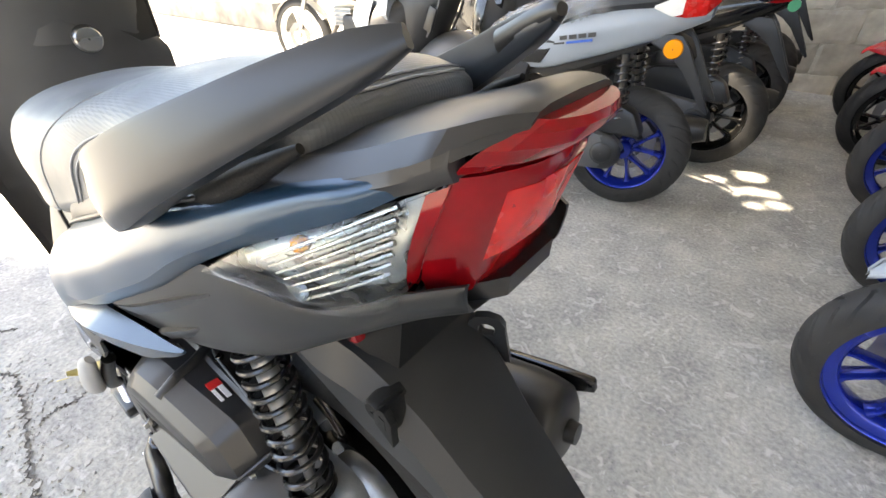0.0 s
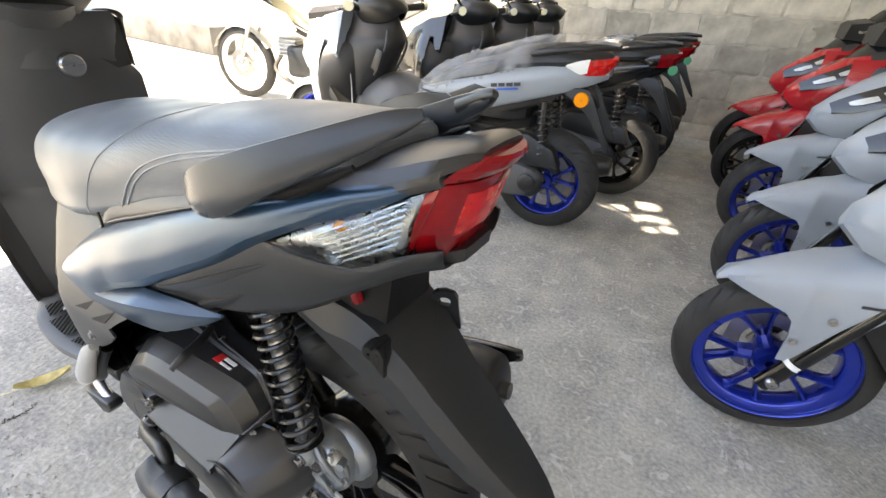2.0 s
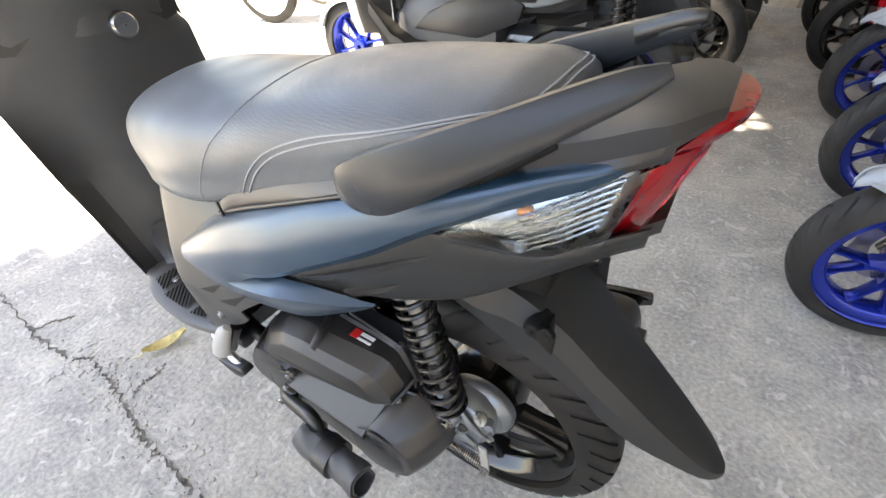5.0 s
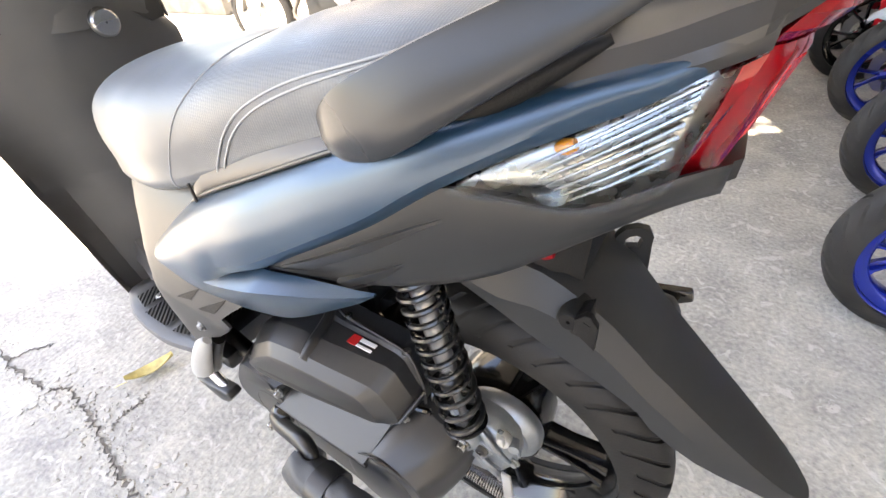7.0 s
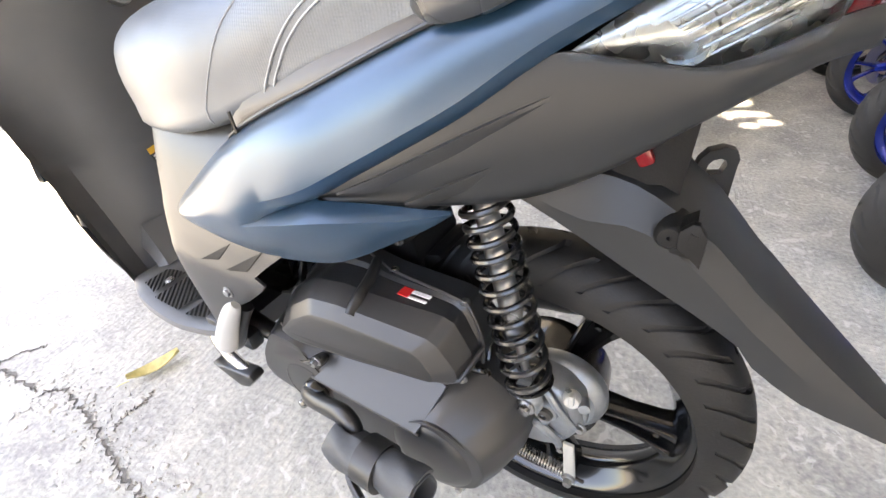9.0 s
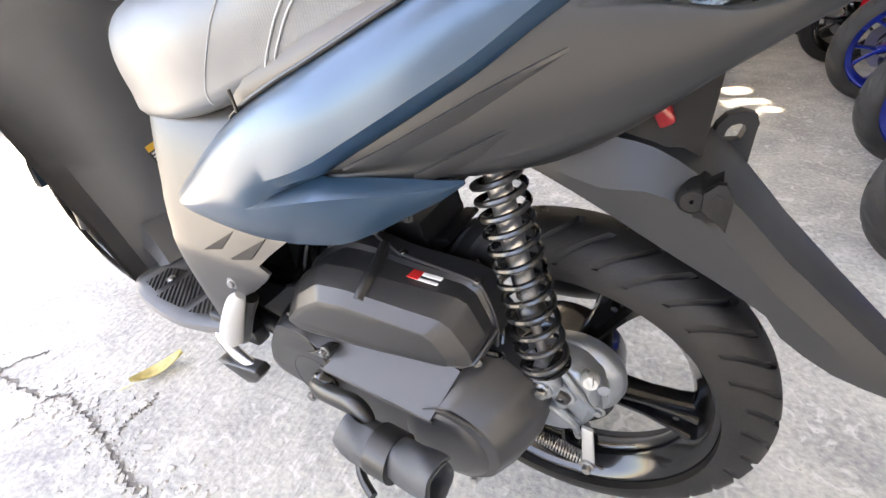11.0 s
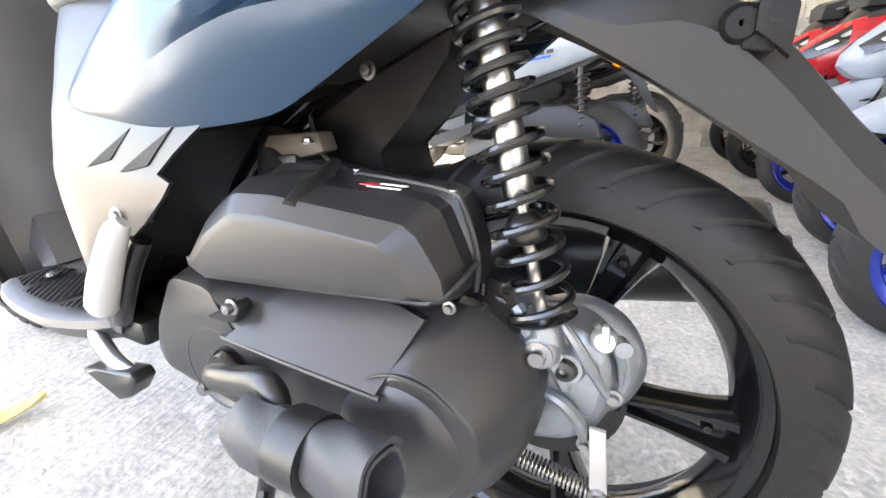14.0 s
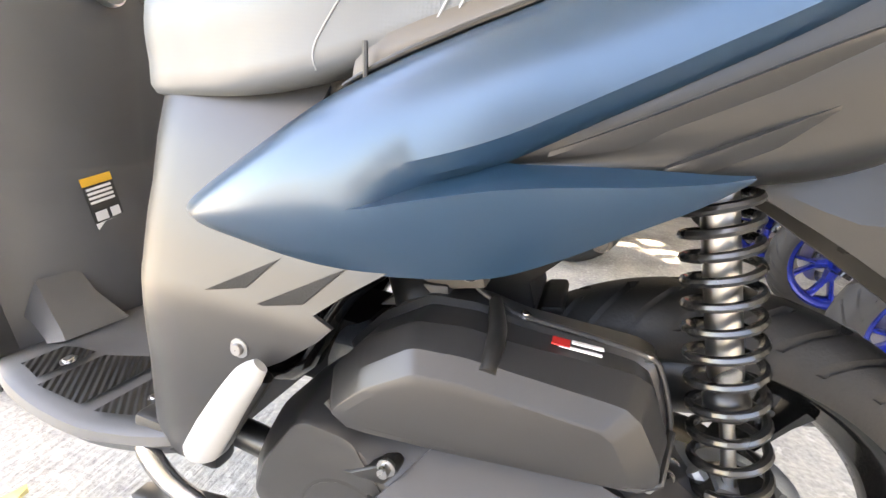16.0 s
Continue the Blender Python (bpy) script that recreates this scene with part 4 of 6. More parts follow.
# engine and drive
def rounded(o, n=7, f=0.3):
    """A closed outline in x, z with softened corners."""
    p = [(x, 0, z) for x, z in o]
    m_ = len(p)
    out = []
    for i in range(m_):
        a, b, c = Vector(p[i - 1]), Vector(p[i]), Vector(p[(i + 1) % m_])
        s, e = b.lerp(a, f), b.lerp(c, f)
        for k in range(n):
            t = k / (n - 1)
            out.append((1 - t) ** 2 * s + 2 * t * (1 - t) * b + t * t * e)
    return out


def lerp2(a, b, t):
    return [(p[0] + (q[0] - p[0]) * t, p[1] + (q[1] - p[1]) * t) for p, q in zip(a, b)]


def air_box():
    back = [(0.052, .405), (0.052, .440), (0.070, .483), (0.085, .488), (0.178, .491), (0.215, .498), (0.262, .495), (0.305, .467), (0.340, .425), (0.328, .400), (0.20, .372), (0.085, .366)]
    mid = [(0.055, .408), (0.056, .436), (0.076, .477), (0.090, .484), (0.178, .488), (0.215, .493), (0.258, .489), (0.302, .460), (0.333, .421), (0.320, .398), (0.20, .390), (0.086, .390)]
    edge = [(0.060, .412), (0.064, .432), (0.083, .462), (0.096, .471), (0.178, .479), (0.212, .482), (0.250, .480), (0.290, .450), (0.319, .412), (0.297, .397), (0.19, .404), (0.072, .410)]
    face = [(0.084, .419), (0.087, .430), (0.100, .450), (0.110, .456), (0.178, .463), (0.21, .466), (0.242, .465), (0.283, .438), (0.309, .410), (0.292, .401), (0.19, .408), (0.090, .415)]
    lean = lambda x, y: y - max(0.0, 0.25 - x) * 0.10
    secs = [[Vector((p[0], y if k < 3 else lean(p[0], y), p[2])) for p in rounded(o, 5, 0.16)] for k, (o, y) in enumerate(((back, 0.085), (back, 0.117), (mid, 0.122), (mid, 0.160), (edge, 0.1865), (lerp2(edge, face, .9), 0.1985), (face, 0.1992)))]
    mid2 = [Vector((0.19 + (p.x - 0.19) * 0.9, p.y + 0.0012, 0.433 + (p.z - 0.433) * 0.8)) for p in secs[-1]]
    return loft(secs + [mid2], ring=True, caps=True)


airbox = part("air_filter_box", air_box(), GREY_PLASTIC, SC, "charcoal plastic air filter case", angle=14)
part("box_seam", tube([(0.318, .190, .411), (0.297, .1905, .397), (0.19, .181, .403), (0.074, .171, .4105), (0.060, .166, .416), (0.050, .124, .432)], 0.0030, 8, 1), GREY_PLASTIC, airbox)
part("channel", tube([(0.191, .183, .474), (0.192, .160, .485), (0.196, .135, .490), (0.205, .105, .498)], [0.007, 0.0085, 0.008, 0.006], 10, 4), BLACK, airbox)
for p in ((0.078, .114, .484), (0.178, .108, .491), (0.230, .112, .516)):
    bolt(p, 0.0065, 0.005, airbox, axis="z")
bolt((0.063, .15, .400), 0.006, 0.006, airbox)
part("top_ridge", tube([(0.262, .07, .548), (0.246, .085, .520), (0.222, .100, .503), (0.196, .106, .496), (0.178, .110, .4925), (0.125, .114, .4910), (0.082, .116, .487), (0.068, .118, .478), (0.052, .120, .438), (0.051, .122, .405)], 0.0024, 8, 4), GREY_PLASTIC, airbox)
part("duct", tube([(0.275, .105, .475), (0.29, .085, .495), (0.32, .04, .52), (0.34, 0.0, .54)], [0.022, 0.026, 0.03, 0.03], 14, 4), BLACK, SC, "black intake duct")
part("box_shoulder", prism([(0.315, .468), (0.283, .500), (0.248, .504), (0.246, .484)], 0.060, 0.112, 0.003), GREY_PLASTIC, airbox, "raised shoulder behind the case")
part("top_bracket", prism([(0.300, .500), (0.285, .520), (0.222, .526), (0.215, .508), (0.245, .500)], 0.085, 0.108, 0.003), BASE, SC, "brown plastic bracket")
# printed label on the case
for x, y, w, h, m_ in ((0.145, 0.1335, .014, .016, RED_INK), (0.125, 0.1300, .024, .006, WHITE_INK), (0.130, 0.1385, .032, .004, WHITE_INK)):
    part("label_bar", box((0, 0, 0), (w, 0.001, h), 0, Matrix.Translation((x, y, 0.4915 - (y - 0.116) * 0.13)) @ Matrix.Rotation(radians(-84), 4, "X")), m_, airbox, "red and white printed label" if m_ is RED_INK else "")


def drive_cover():
    out = [(0.432, .286), (0.408, .338), (0.356, .396), (0.31, .408), (0.20, .404), (0.10, .402), (0.045, .398), (0.006, .374), (-0.014, .336), (-0.014, .290), (0.003, .240), (0.045, .207), (0.095, .197), (0.15, .206), (0.26, .230), (0.35, .236), (0.414, .250)]
    face = [(0.385, .294), (0.376, .330), (0.340, .390), (0.288, .388), (0.258, .347), (0.112, .345), (0.078, .362), (0.047, .352), (0.022, .332), (0.014, .300), (0.026, .262), (0.055, .236), (0.095, .228), (0.14, .238), (0.25, .262), (0.33, .268), (0.375, .276)]
    secs = [[Vector((p[0], y, p[2])) for p in rounded(o, 5, 0.24)] for o, y in ((out, 0.075), (out, 0.128), (lerp2(out, face, .12), 0.142), (lerp2(out, face, .38), 0.166), (lerp2(out, face, .72), 0.186), (lerp2(out, face, .93), 0.197), (face, 0.1985))]
    last = [Vector((0.18 + (p.x - 0.18) * 0.93, 0.200, 0.312 + (p.z - 0.312) * 0.88)) for p in secs[-1]]
    return loft(secs + [last], ring=True, caps=True)


cover = part("drive_cover", drive_cover(), GREY_PLASTIC, SC, "charcoal drive belt cover", angle=20)
plate = [[(0.218, .160, .394), (0.262, .2080, .348)], [(0.16, .160, .396), (0.19, .2090, .347)], [(0.104, .160, .396), (0.112, .2095, .345)], [(0.078, .165, .392), (0.098, .2095, .344)]]
part("cover_plate", loft([[Vector(a), Vector(b), Vector((b[0], b[1] - 0.012, b[2] - 0.004)), Vector((a[0], a[1] - 0.012, a[2] - 0.004))] for a, b in plate], ring=True, caps=True), GREY_PLASTIC, cover, "raised flat panel on the cover", angle=25)
part("cover_ridge", tube([(0.268, .2055, .346), (0.19, .2080, .344), (0.094, .2085, .341)], 0.0026, 8, 2), GREY_PLASTIC, cover)
part("cover_arc", tube([(0.110, .2040, .352), (0.088, .202, .361), (0.062, .200, .358), (0.038, .198, .343), (0.020, .196, .318)], [0.0006, 0.0016, 0.0018, 0.0016, 0.0006], 8, 5), GREY_PLASTIC, cover)
part("pulley_dome", turned([(0.002, .2075), (0.040, .2065), (0.055, .202), (0.064, .192)], 40, (0.085, 0, 0.292), closed=False), GREY_PLASTIC, cover)
part("bolt_scoop", prism([(0.300, .356), (0.262, .376), (0.250, .384), (0.244, .378), (0.256, .360)], 0.185, 0.2015, 0.003), BLACK, cover, "raised black patch at the cover bolt")
for p in ((0.255, .1985, .378), (0.05, .19, .232)):
    bolt(p, 0.008, 0.010, cover)
# shade of the hollow round the shaft, painted as a black disc
part("shaft_recess", turned([(0.002, .196), (0.040, .197), (0.044, .2005), (0.047, .200)], 32, (0.290, 0, 0.300), closed=False), BLACK, cover, "black disc painting the shaded hollow round the kick shaft")
part("shaft_collar", turned([(0.002, .214), (0.016, .213), (0.020, .208), (0.020, .196)], 24, (0.270, 0, 0.312), closed=False), BLACK_GLOSS, cover)


def gear_case():
    out = [(0.062, .374), (0.052, .390), (0.020, .388), (-0.012, .388), (-0.044, .382), (-0.066, .366), (-0.073, .338), (-0.070, .300), (-0.058, .268), (-0.038, .252), (0.004, .240), (0.03, .26), (0.03, .33)]
    face = [(0.046, .373), (0.042, .382), (0.016, .381), (-0.012, .381), (-0.040, .376), (-0.058, .362), (-0.065, .338), (-0.062, .304), (-0.050, .276), (-0.034, .262), (0.0, .252), (0.02, .27), (0.02, .33)]
    secs = [[Vector((p[0], y, p[2])) for p in rounded(o)] for o, y in ((out, 0.066), (out, 0.080), (lerp2(out, face, .2), 0.085), (lerp2(out, face, .8), 0.095), (face, 0.098))]
    last = [Vector((-0.02 + (p.x + 0.02) * 0.85, 0.103, 0.325 + (p.z - 0.325) * 0.85)) for p in secs[-1]]
    bm = loft(secs + [last], ring=True, caps=True)
    return turned([(0.002, .044), (0.061, .044), (0.063, .054), (0.060, .064), (0.050, .073), (0.002, .078)], 40, (-0.030, 0, .326), closed=False, bm=bm)


gear = part("gear_case", gear_case(), ALU, SC, "cast aluminium rear gear case", angle=35)
for path, r in (([(0.050, .098, .378), (0.015, .106, .352), (-0.004, .108, .322)], 0.0045), ([(-0.012, .104, .392), (-0.030, .110, .376), (-0.046, .108, .352), (-0.064, .100, .322)], 0.005),
                ([(0.020, .102, .390), (-0.004, .110, .366), (-0.020, .111, .350), (-0.030, .110, .326)], 0.010), ([(-0.012, .108, .314), (-0.030, .110, .310), (-0.046, .106, .290), (-0.050, .100, .270)], 0.006),
                ([(-0.046, .100, .388), (-0.068, .094, .360), (-0.073, .090, .330)], 0.004)):
    part("casting_rib", tube(path, [r * 0.7, r, r, r * 0.6], 8, 5), ALU, gear)
part("boss", turned([(0.002, .117), (0.009, .117), (0.010, .114), (0.014, .114), (0.017, .108), (0.018, .096)], 22, (-0.028, 0, .347), closed=False), ALU, gear)
part("plug", turned([(0.002, .116), (0.004, .121), (0.009, .119), (0.011, .1145)], 14, (-0.028, 0, .347), closed=False), BLACK, gear, "black rubber plug")
part("shock_eye", turned([(0.002, .126), (0.014, .126), (0.017, .120), (0.017, .090)], 20, (-0.007, 0, .363), closed=False), ALU, gear)
part("fork_lug", loft([[Vector((x, y, z)) for x, y in ((0.010 - d, .098), (0.010 - d, .122), (-0.018 + d, .122), (-0.018 + d, .098))] for z, d in ((.355, 0.0), (.378, 0.0), (.395, 0.003))], ring=True, caps=True), ALU, gear)
part("filler_cap", tube([(-0.053, .094, .374), (-0.055, .108, .377)], [0.009, 0.011, 0.011, 0.008], 18, 4), ZINC, gear, "pale plastic filler cap")
part("cap_tab", box((0, 0, 0), (0.006, 0.008, 0.016), 0.002, Matrix.Translation((-0.055, .110, .386)) @ Matrix.Rotation(radians(8), 4, "Y")), ZINC, gear)
part("arrow_mark", prism([(-0.038, .303), (-0.054, .300), (-0.040, .296)], 0.103, 0.1065), ALU, gear)
part("dowel", tube([(-0.066, .094, .372), (-0.070, .108, .374)], 0.007, 12, 2), ALU, gear)
part("gasket_edge", tube([(0.062, .116, .366), (0.040, .118, .352), (0.018, .120, .334), (0.004, .122, .318), (-0.004, .122, .300)], [0.004, 0.006, 0.006, 0.008, 0.005], 8, 4), BLACK_GLOSS, gear)
for p, r in (((-0.007, .126, .363), 0.012), ((0.039, .100, .385), 0.010), ((-0.069, .094, .319), 0.008), ((0.008, .126, .303), 0.008), ((0.069, .116, .362), 0.007), ((-0.052, .096, .262), 0.007)):
    bolt(p, r, r * 0.9, gear)
part("brake_lever", prism([(-0.054, .288), (-0.068, .288), (-0.079, .217), (-0.074, .208), (-0.066, .209), (-0.063, .222)], 0.100, 0.105, 0.001), ZINC, SC, "pale zinc brake arm")
bolt((-0.071, .105, .216), 0.009, 0.012, SC, name="adjuster_nut")
part("brake_spring", coil((-0.064, .098, .213), (0.004, .098, .222), 0.0085, 0.0013, 17, 6, 12), STEEL, SC, "small steel return spring")
part("brake_rod", tube([(-0.090, .098, .209), (0.004, .098, .222), (0.12, .08, .25)], 0.003, 6, 3), BLACK, SC)

# shock absorber
S0, S1 = Vector((-0.010, .112, .370)), Vector((0.080, .100, .680))
sd = (S1 - S0)
shock = part("shock_absorber", tube([S0 + sd * 0.37, S0 + sd * 0.38, S0 + sd * 0.60, S0 + sd * 0.95], [0.0110, 0.0124, 0.0124, 0.0124], 20, 2), STEEL, SC, "steel rear shock absorber")
part("damper_rod", tube([S0, S0 + sd * 0.38], 0.0055, 12), STEEL, shock, "thin steel damper rod")
part("coil_spring", coil(S0 + sd * 0.085, S0 + sd * 0.965, 0.0262, 0.0038, 15.5, 8, 22, -0.003, 0.32), SPRING, shock, "black lacquered coil spring")
part("spring_seat", tube([S0 + sd * 0.055, S0 + sd * 0.07, S0 + sd * 0.075], [0.020, 0.029, 0.030, 0.022], 20, 2), SPRING, shock)
part("bump_stop", tube([S0 + sd * 0.26, S0 + sd * 0.27, S0 + sd * 0.31, S0 + sd * 0.34], [0.010, 0.0155, 0.0165, 0.010], 16, 3), BLACK, shock, "black rubber bump stop")
part("lower_eye", tube([S0 - sd * 0.03, S0 + sd * 0.06], [0.014, 0.015, 0.013], 16, 2), ALU, shock)

# hoses and cable by the gear case
part("breather_hose", tube([(0.085, .128, .430), (0.066, .134, .405), (0.048, .128, .396), (0.036, .112, .372)], 0.0045, 8, 5), BLACK_GLOSS, SC, "thin black breather hose")
part("brake_cable", tube([(0.30, .02, .42), (0.16, .05, .43), (0.07, .085, .42), (0.050, .108, .398), (0.058, .120, .372)], 0.0035, 8, 5), BLACK_GLOSS, SC, "black rear brake cable")
part("hose_clip", tube([(0.045, .127, .394), (0.041, .121, .384)], 0.0062, 10, 2), STEEL, SC)

# kick starter with its wrap
kick = part("kick_starter", tube([(0.288, .206, .296), (0.270, .214, .306), (0.235, .220, .318), (0.200, .224, .328), (0.180, .230, .322), (0.172, .240, .298)], [0.015, 0.015, 0.014, 0.015, 0.014, 0.012], 14, 4, flat=0.8), BLACK, SC, "black kick start lever")
bolt((0.284, .212, .294), 0.011, 0.014, kick)


def rolled_sheet(path, radius, turns=1.35, thick=0.0035, squash=1.0):
    """A foam sheet wound round a line; its open edge stands off the roll."""
    pts = cr(path, 3)
    secs = []
    for i, p in enumerate(pts):
        d = (pts[min(i + 1, len(pts) - 1)] - pts[max(i - 1, 0)]).normalized()
        u = d.cross(Vector((0, 0, 1))).normalized()
        v = u.cross(d)
        r = float(np.interp(i / (len(pts) - 1), np.linspace(0, 1, len(radius)), radius))
        outer, inner = [], []
        for k in range(41):
            a = 2 * math.pi * turns * k / 40 - 0.6
            rr = r * (0.72 + 0.28 * k / 40) + 0.0012 * math.sin(5 * a + i)
            q = u * math.cos(a) * squash + v * math.sin(a)
            outer.append(p + q * rr)
            inner.append(p + q * (rr - thick))
        secs.append(outer + inner[::-1])
    return loft(secs, ring=True, caps=True)


part("foam_wrap", rolled_sheet([(0.198, .240, .303), (0.176, .244, .304), (0.150, .246, .307), (0.128, .248, .310)], [0.029, 0.031, 0.030, 0.027]), FOAM, kick, "grey foam sheet rolled round the lever", angle=50)
part("foam_wrap", rolled_sheet([(0.128, .248, .310), (0.105, .251, .313), (0.080, .253, .316), (0.060, .256, .318)], [0.027, 0.031, 0.033, 0.034], 1.5, squash=0.8), FOAM, kick, "grey foam sheet with an open rolled end", angle=50)
part("tape_band", tube([(0.150, .247, .308), (0.118, .249, .311)], 0.0300, 26, 2), BLACK, kick, "black tape band")
part("lever_core", tube([(0.172, .240, .298), (0.10, .251, .313)], 0.010, 12, 2), BLACK, kick)

# stands
stand = part("centre_stand", tube([(0.27, .12, .27), (0.285, .14, .20), (0.31, .155, .08), (0.325, .16, .012)], [0.014, 0.013, 0.012, 0.014], 12, 3), BLACK, SC, "black steel centre stand")
part("stand_leg", tube([(0.27, -.12, .27), (0.285, -.14, .20), (0.31, -.155, .08), (0.325, -.16, .012)], [0.014, 0.013, 0.012, 0.014], 12, 3), BLACK, stand)
part("stand_bar", tube([(0.30, .15, .12), (0.30, -.15, .12)], 0.011, 10), BLACK, stand)
part("stand_spring", coil((0.268, .150, .232), (0.292, .152, .125), 0.0085, 0.0022, 17, 6, 12), STEEL, stand, "bright steel stand spring")
part("stand_pedal", tube([(0.31, .155, .09), (0.27, .20, .06), (0.23, .22, .055)], 0.008, 8, 3), BLACK, stand)

# under frame, dark inner parts
part("frame", tube([(0.62, .05, .30), (0.45, .06, .33), (0.38, .06, .45), (0.25, .07, .56), (0.0, .07, .68), (-0.12, .05, .74)], 0.018, 10, 4), BLACK_GLOSS, SC)
part("frame_rail", tube([(0.62, -.05, .30), (0.45, -.06, .33), (0.38, -.06, .45), (0.25, -.07, .56), (0.0, -.07, .68), (-0.12, -.05, .74)], 0.018, 10, 4), BLACK_GLOSS, SC)
part("crankcase", box((0.26, 0.02, 0.335), (0.26, 0.16, 0.15), 0.03), ALU, SC, "cast engine crankcase")
part("cylinder", box((0.40, 0.0, 0.36), (0.14, 0.11, 0.10), 0.012), INNER, SC)
part("storage_bin", loft([[Vector((x, s * w, z)) for s, z in ((1, zb), (1, zt), (-1, zt), (-1, zb))] for x, w, zb, zt in ((0.50, .12, .54, .66), (0.36, .135, .52, .68), (0.22, .12, .56, .74), (0.15, .068, .60, .76), (0.05, .066, .64, .78), (-0.08, .07, .72, .82))], ring=True, caps=True), INNER, SC, "black plastic bin under the seat")
part("inner_guard", prism([(0.30, .60), (0.10, .64), (0.110, .590), (0.144, .548), (0.188, .506), (0.173, .482), (0.172, .452), (0.212, .452), (0.250, .48), (0.275, .548)], -0.045, 0.060, 0.004), INNER, SC)
part("panel_underside", prism([(0.29, .545), (0.18, .575), (0.10, .612), (0.065, .632), (0.10, .640), (0.27, .60)], 0.085, 0.150, 0.004), BLACK, SC, "black underside of the side panel")
bolt((0.133, .150, .577), 0.007, 0.005, SC, BLACK)
part("wheel_hugger", prism([(0.185, .46), (0.168, .480), (0.150, .484), (0.146, .478), (0.16, .464), (0.17, .45)], -0.04, 0.05, 0.002), INNER, SC)

# silencer on the far side
silencer = part("silencer", tube([(0.12, -.135, .312), (0.02, -.147, .352), (-0.15, -.157, .388), (-0.20, -.158, .397), (-0.214, -.158, .400)], [0.038, 0.062, 0.066, 0.060, 0.036], 24, 4), BLACK, SC, "black exhaust silencer")
part("heat_guard", prism([(0.02, .375), (-0.16, .425), (-0.215, .440), (-0.222, .420), (-0.17, .385), (0.0, .33)], -0.236, -0.222, 0.004), BLACK_GLOSS, silencer, "black heat guard")
part("outlet", tube([(-0.205, -.158, .398), (-0.228, -.158, .403)], [0.017, 0.017, 0.015], 14, 2), BLACK, silencer)


# under-seat fairing with vents
def seat_fairing():
    secs = []
    for z, xf, w, xb in ((0.665, .560, .13, .36), (0.64, .562, .150, .36), (0.60, .560, .165, .34), (0.560, .556, .178, .27), (0.535, .556, .186, .272), (0.510, .556, .192, .305), (0.490, .556, .196, .328), (0.484, .556, .198, .310), (0.470, .557, .199, .322), (0.445, .558, .199, .352), (0.415, .560, .197, .395), (0.38, .562, .194, .425), (0.34, .57, .188, .45), (0.275, .58, .18, .49)):
        half = [(xf + 0.012, 0, z), (xf + 0.010, w * 0.5, z), (xf, w * 0.75, z), (xf - 0.03, w * 0.93, z), (xf - 0.07, w, z), ((xf + xb) / 2 - 0.04, w + 0.003, z), (xb, w + 0.002, z)]
        secs.append(symmetric(half))
    g = finer(secs, 1, 3)
    g = [s + [p + Vector((-0.004 if abs(p.y) < 0.1 else 0, -math.copysign(0.004, p.y) if abs(p.y) >= 0.1 else 0, 0)) for p in reversed(s)] for s in g]
    return loft(g, ring=True, caps=True)


fairing = part("seat_fairing", seat_fairing(), GREY_PLASTIC, SC, "charcoal plastic fairing below the seat", angle=35)


def vent(corners):
    """A dark inlay that lies in the curved side of the fairing."""
    skin = lambda x, z: float(np.interp(z, [.34, .40, .455, .50, .545], [.190, .1985, .2025, .197, .186])) - max(0, x - 0.47) * 0.2
    a, b, c = corners
    rows = []
    for u in np.linspace(0, 1, 5):
        p, q = [a[k] + (b[k] - a[k]) * u for k in (0, 1)], [a[k] + (c[k] - a[k]) * u for k in (0, 1)]
        rows.append([Vector((x, skin(x, z) + 0.0012, z)) for x, z in ((p[0] + (q[0] - p[0]) * v, p[1] + (q[1] - p[1]) * v) for v in (0, 0.5, 1))])
    return shell(rows, 0.012, 1, 1)


for tri in (((0.364, .527), (0.433, .487), (0.392, .498)), ((0.306, .531), (0.386, .484), (0.338, .497))):
    part("vent", vent(tri), INNER, fairing, "recessed black vent")
bolt((0.396, .201, .444), 0.009, 0.006, fairing)
part("fairing_seam", tube([(0.545, .165, .415), (0.50, .190, .428), (0.43, .192, .435), (0.36, .190, .440)], 0.0018, 6, 3), BLACK, fairing)

# pillion peg wrapped in white foam, and the folded side stand
peg = part("pillion_peg", tube([(0.362, .216, .446), (0.370, .220, .436), (0.384, .223, .412), (0.402, .226, .378), (0.416, .226, .352), (0.420, .224, .342)], [0.007, 0.012, 0.014, 0.016, 0.016, 0.009], 14, 4, flat=0.75), WHITE, SC, "folded passenger peg wrapped in white foam")
part("peg_bracket", tube([(0.440, .200, .318), (0.418, .206, .342), (0.395, .204, .385), (0.378, .196, .420)], 0.010, 10, 3), BLACK, SC)
sidest = part("side_stand", tube([(0.575, .165, .266), (0.548, .182, .257), (0.50, .193, .243), (0.45, .198, .240)], [0.010, 0.011, 0.011, 0.009], 12, 3), STEEL, SC, "folded steel side stand")
part("stand_foot", prism([(0.546, .224), (0.505, .236), (0.432, .254), (0.424, .244), (0.446, .216), (0.472, .202), (0.486, .216)], .186, .212, .004), BLACK, sidest, "bent black foot plate")
part("stand_bracket", box((0.52, .16, .275), (0.12, .03, .035), 0.008), BLACK, SC)
part("engine_mount", tube([(0.60, .10, .27), (0.50, .13, .28), (0.40, .14, .285), (0.33, .14, .29)], 0.016, 10, 3), BLACK, SC)


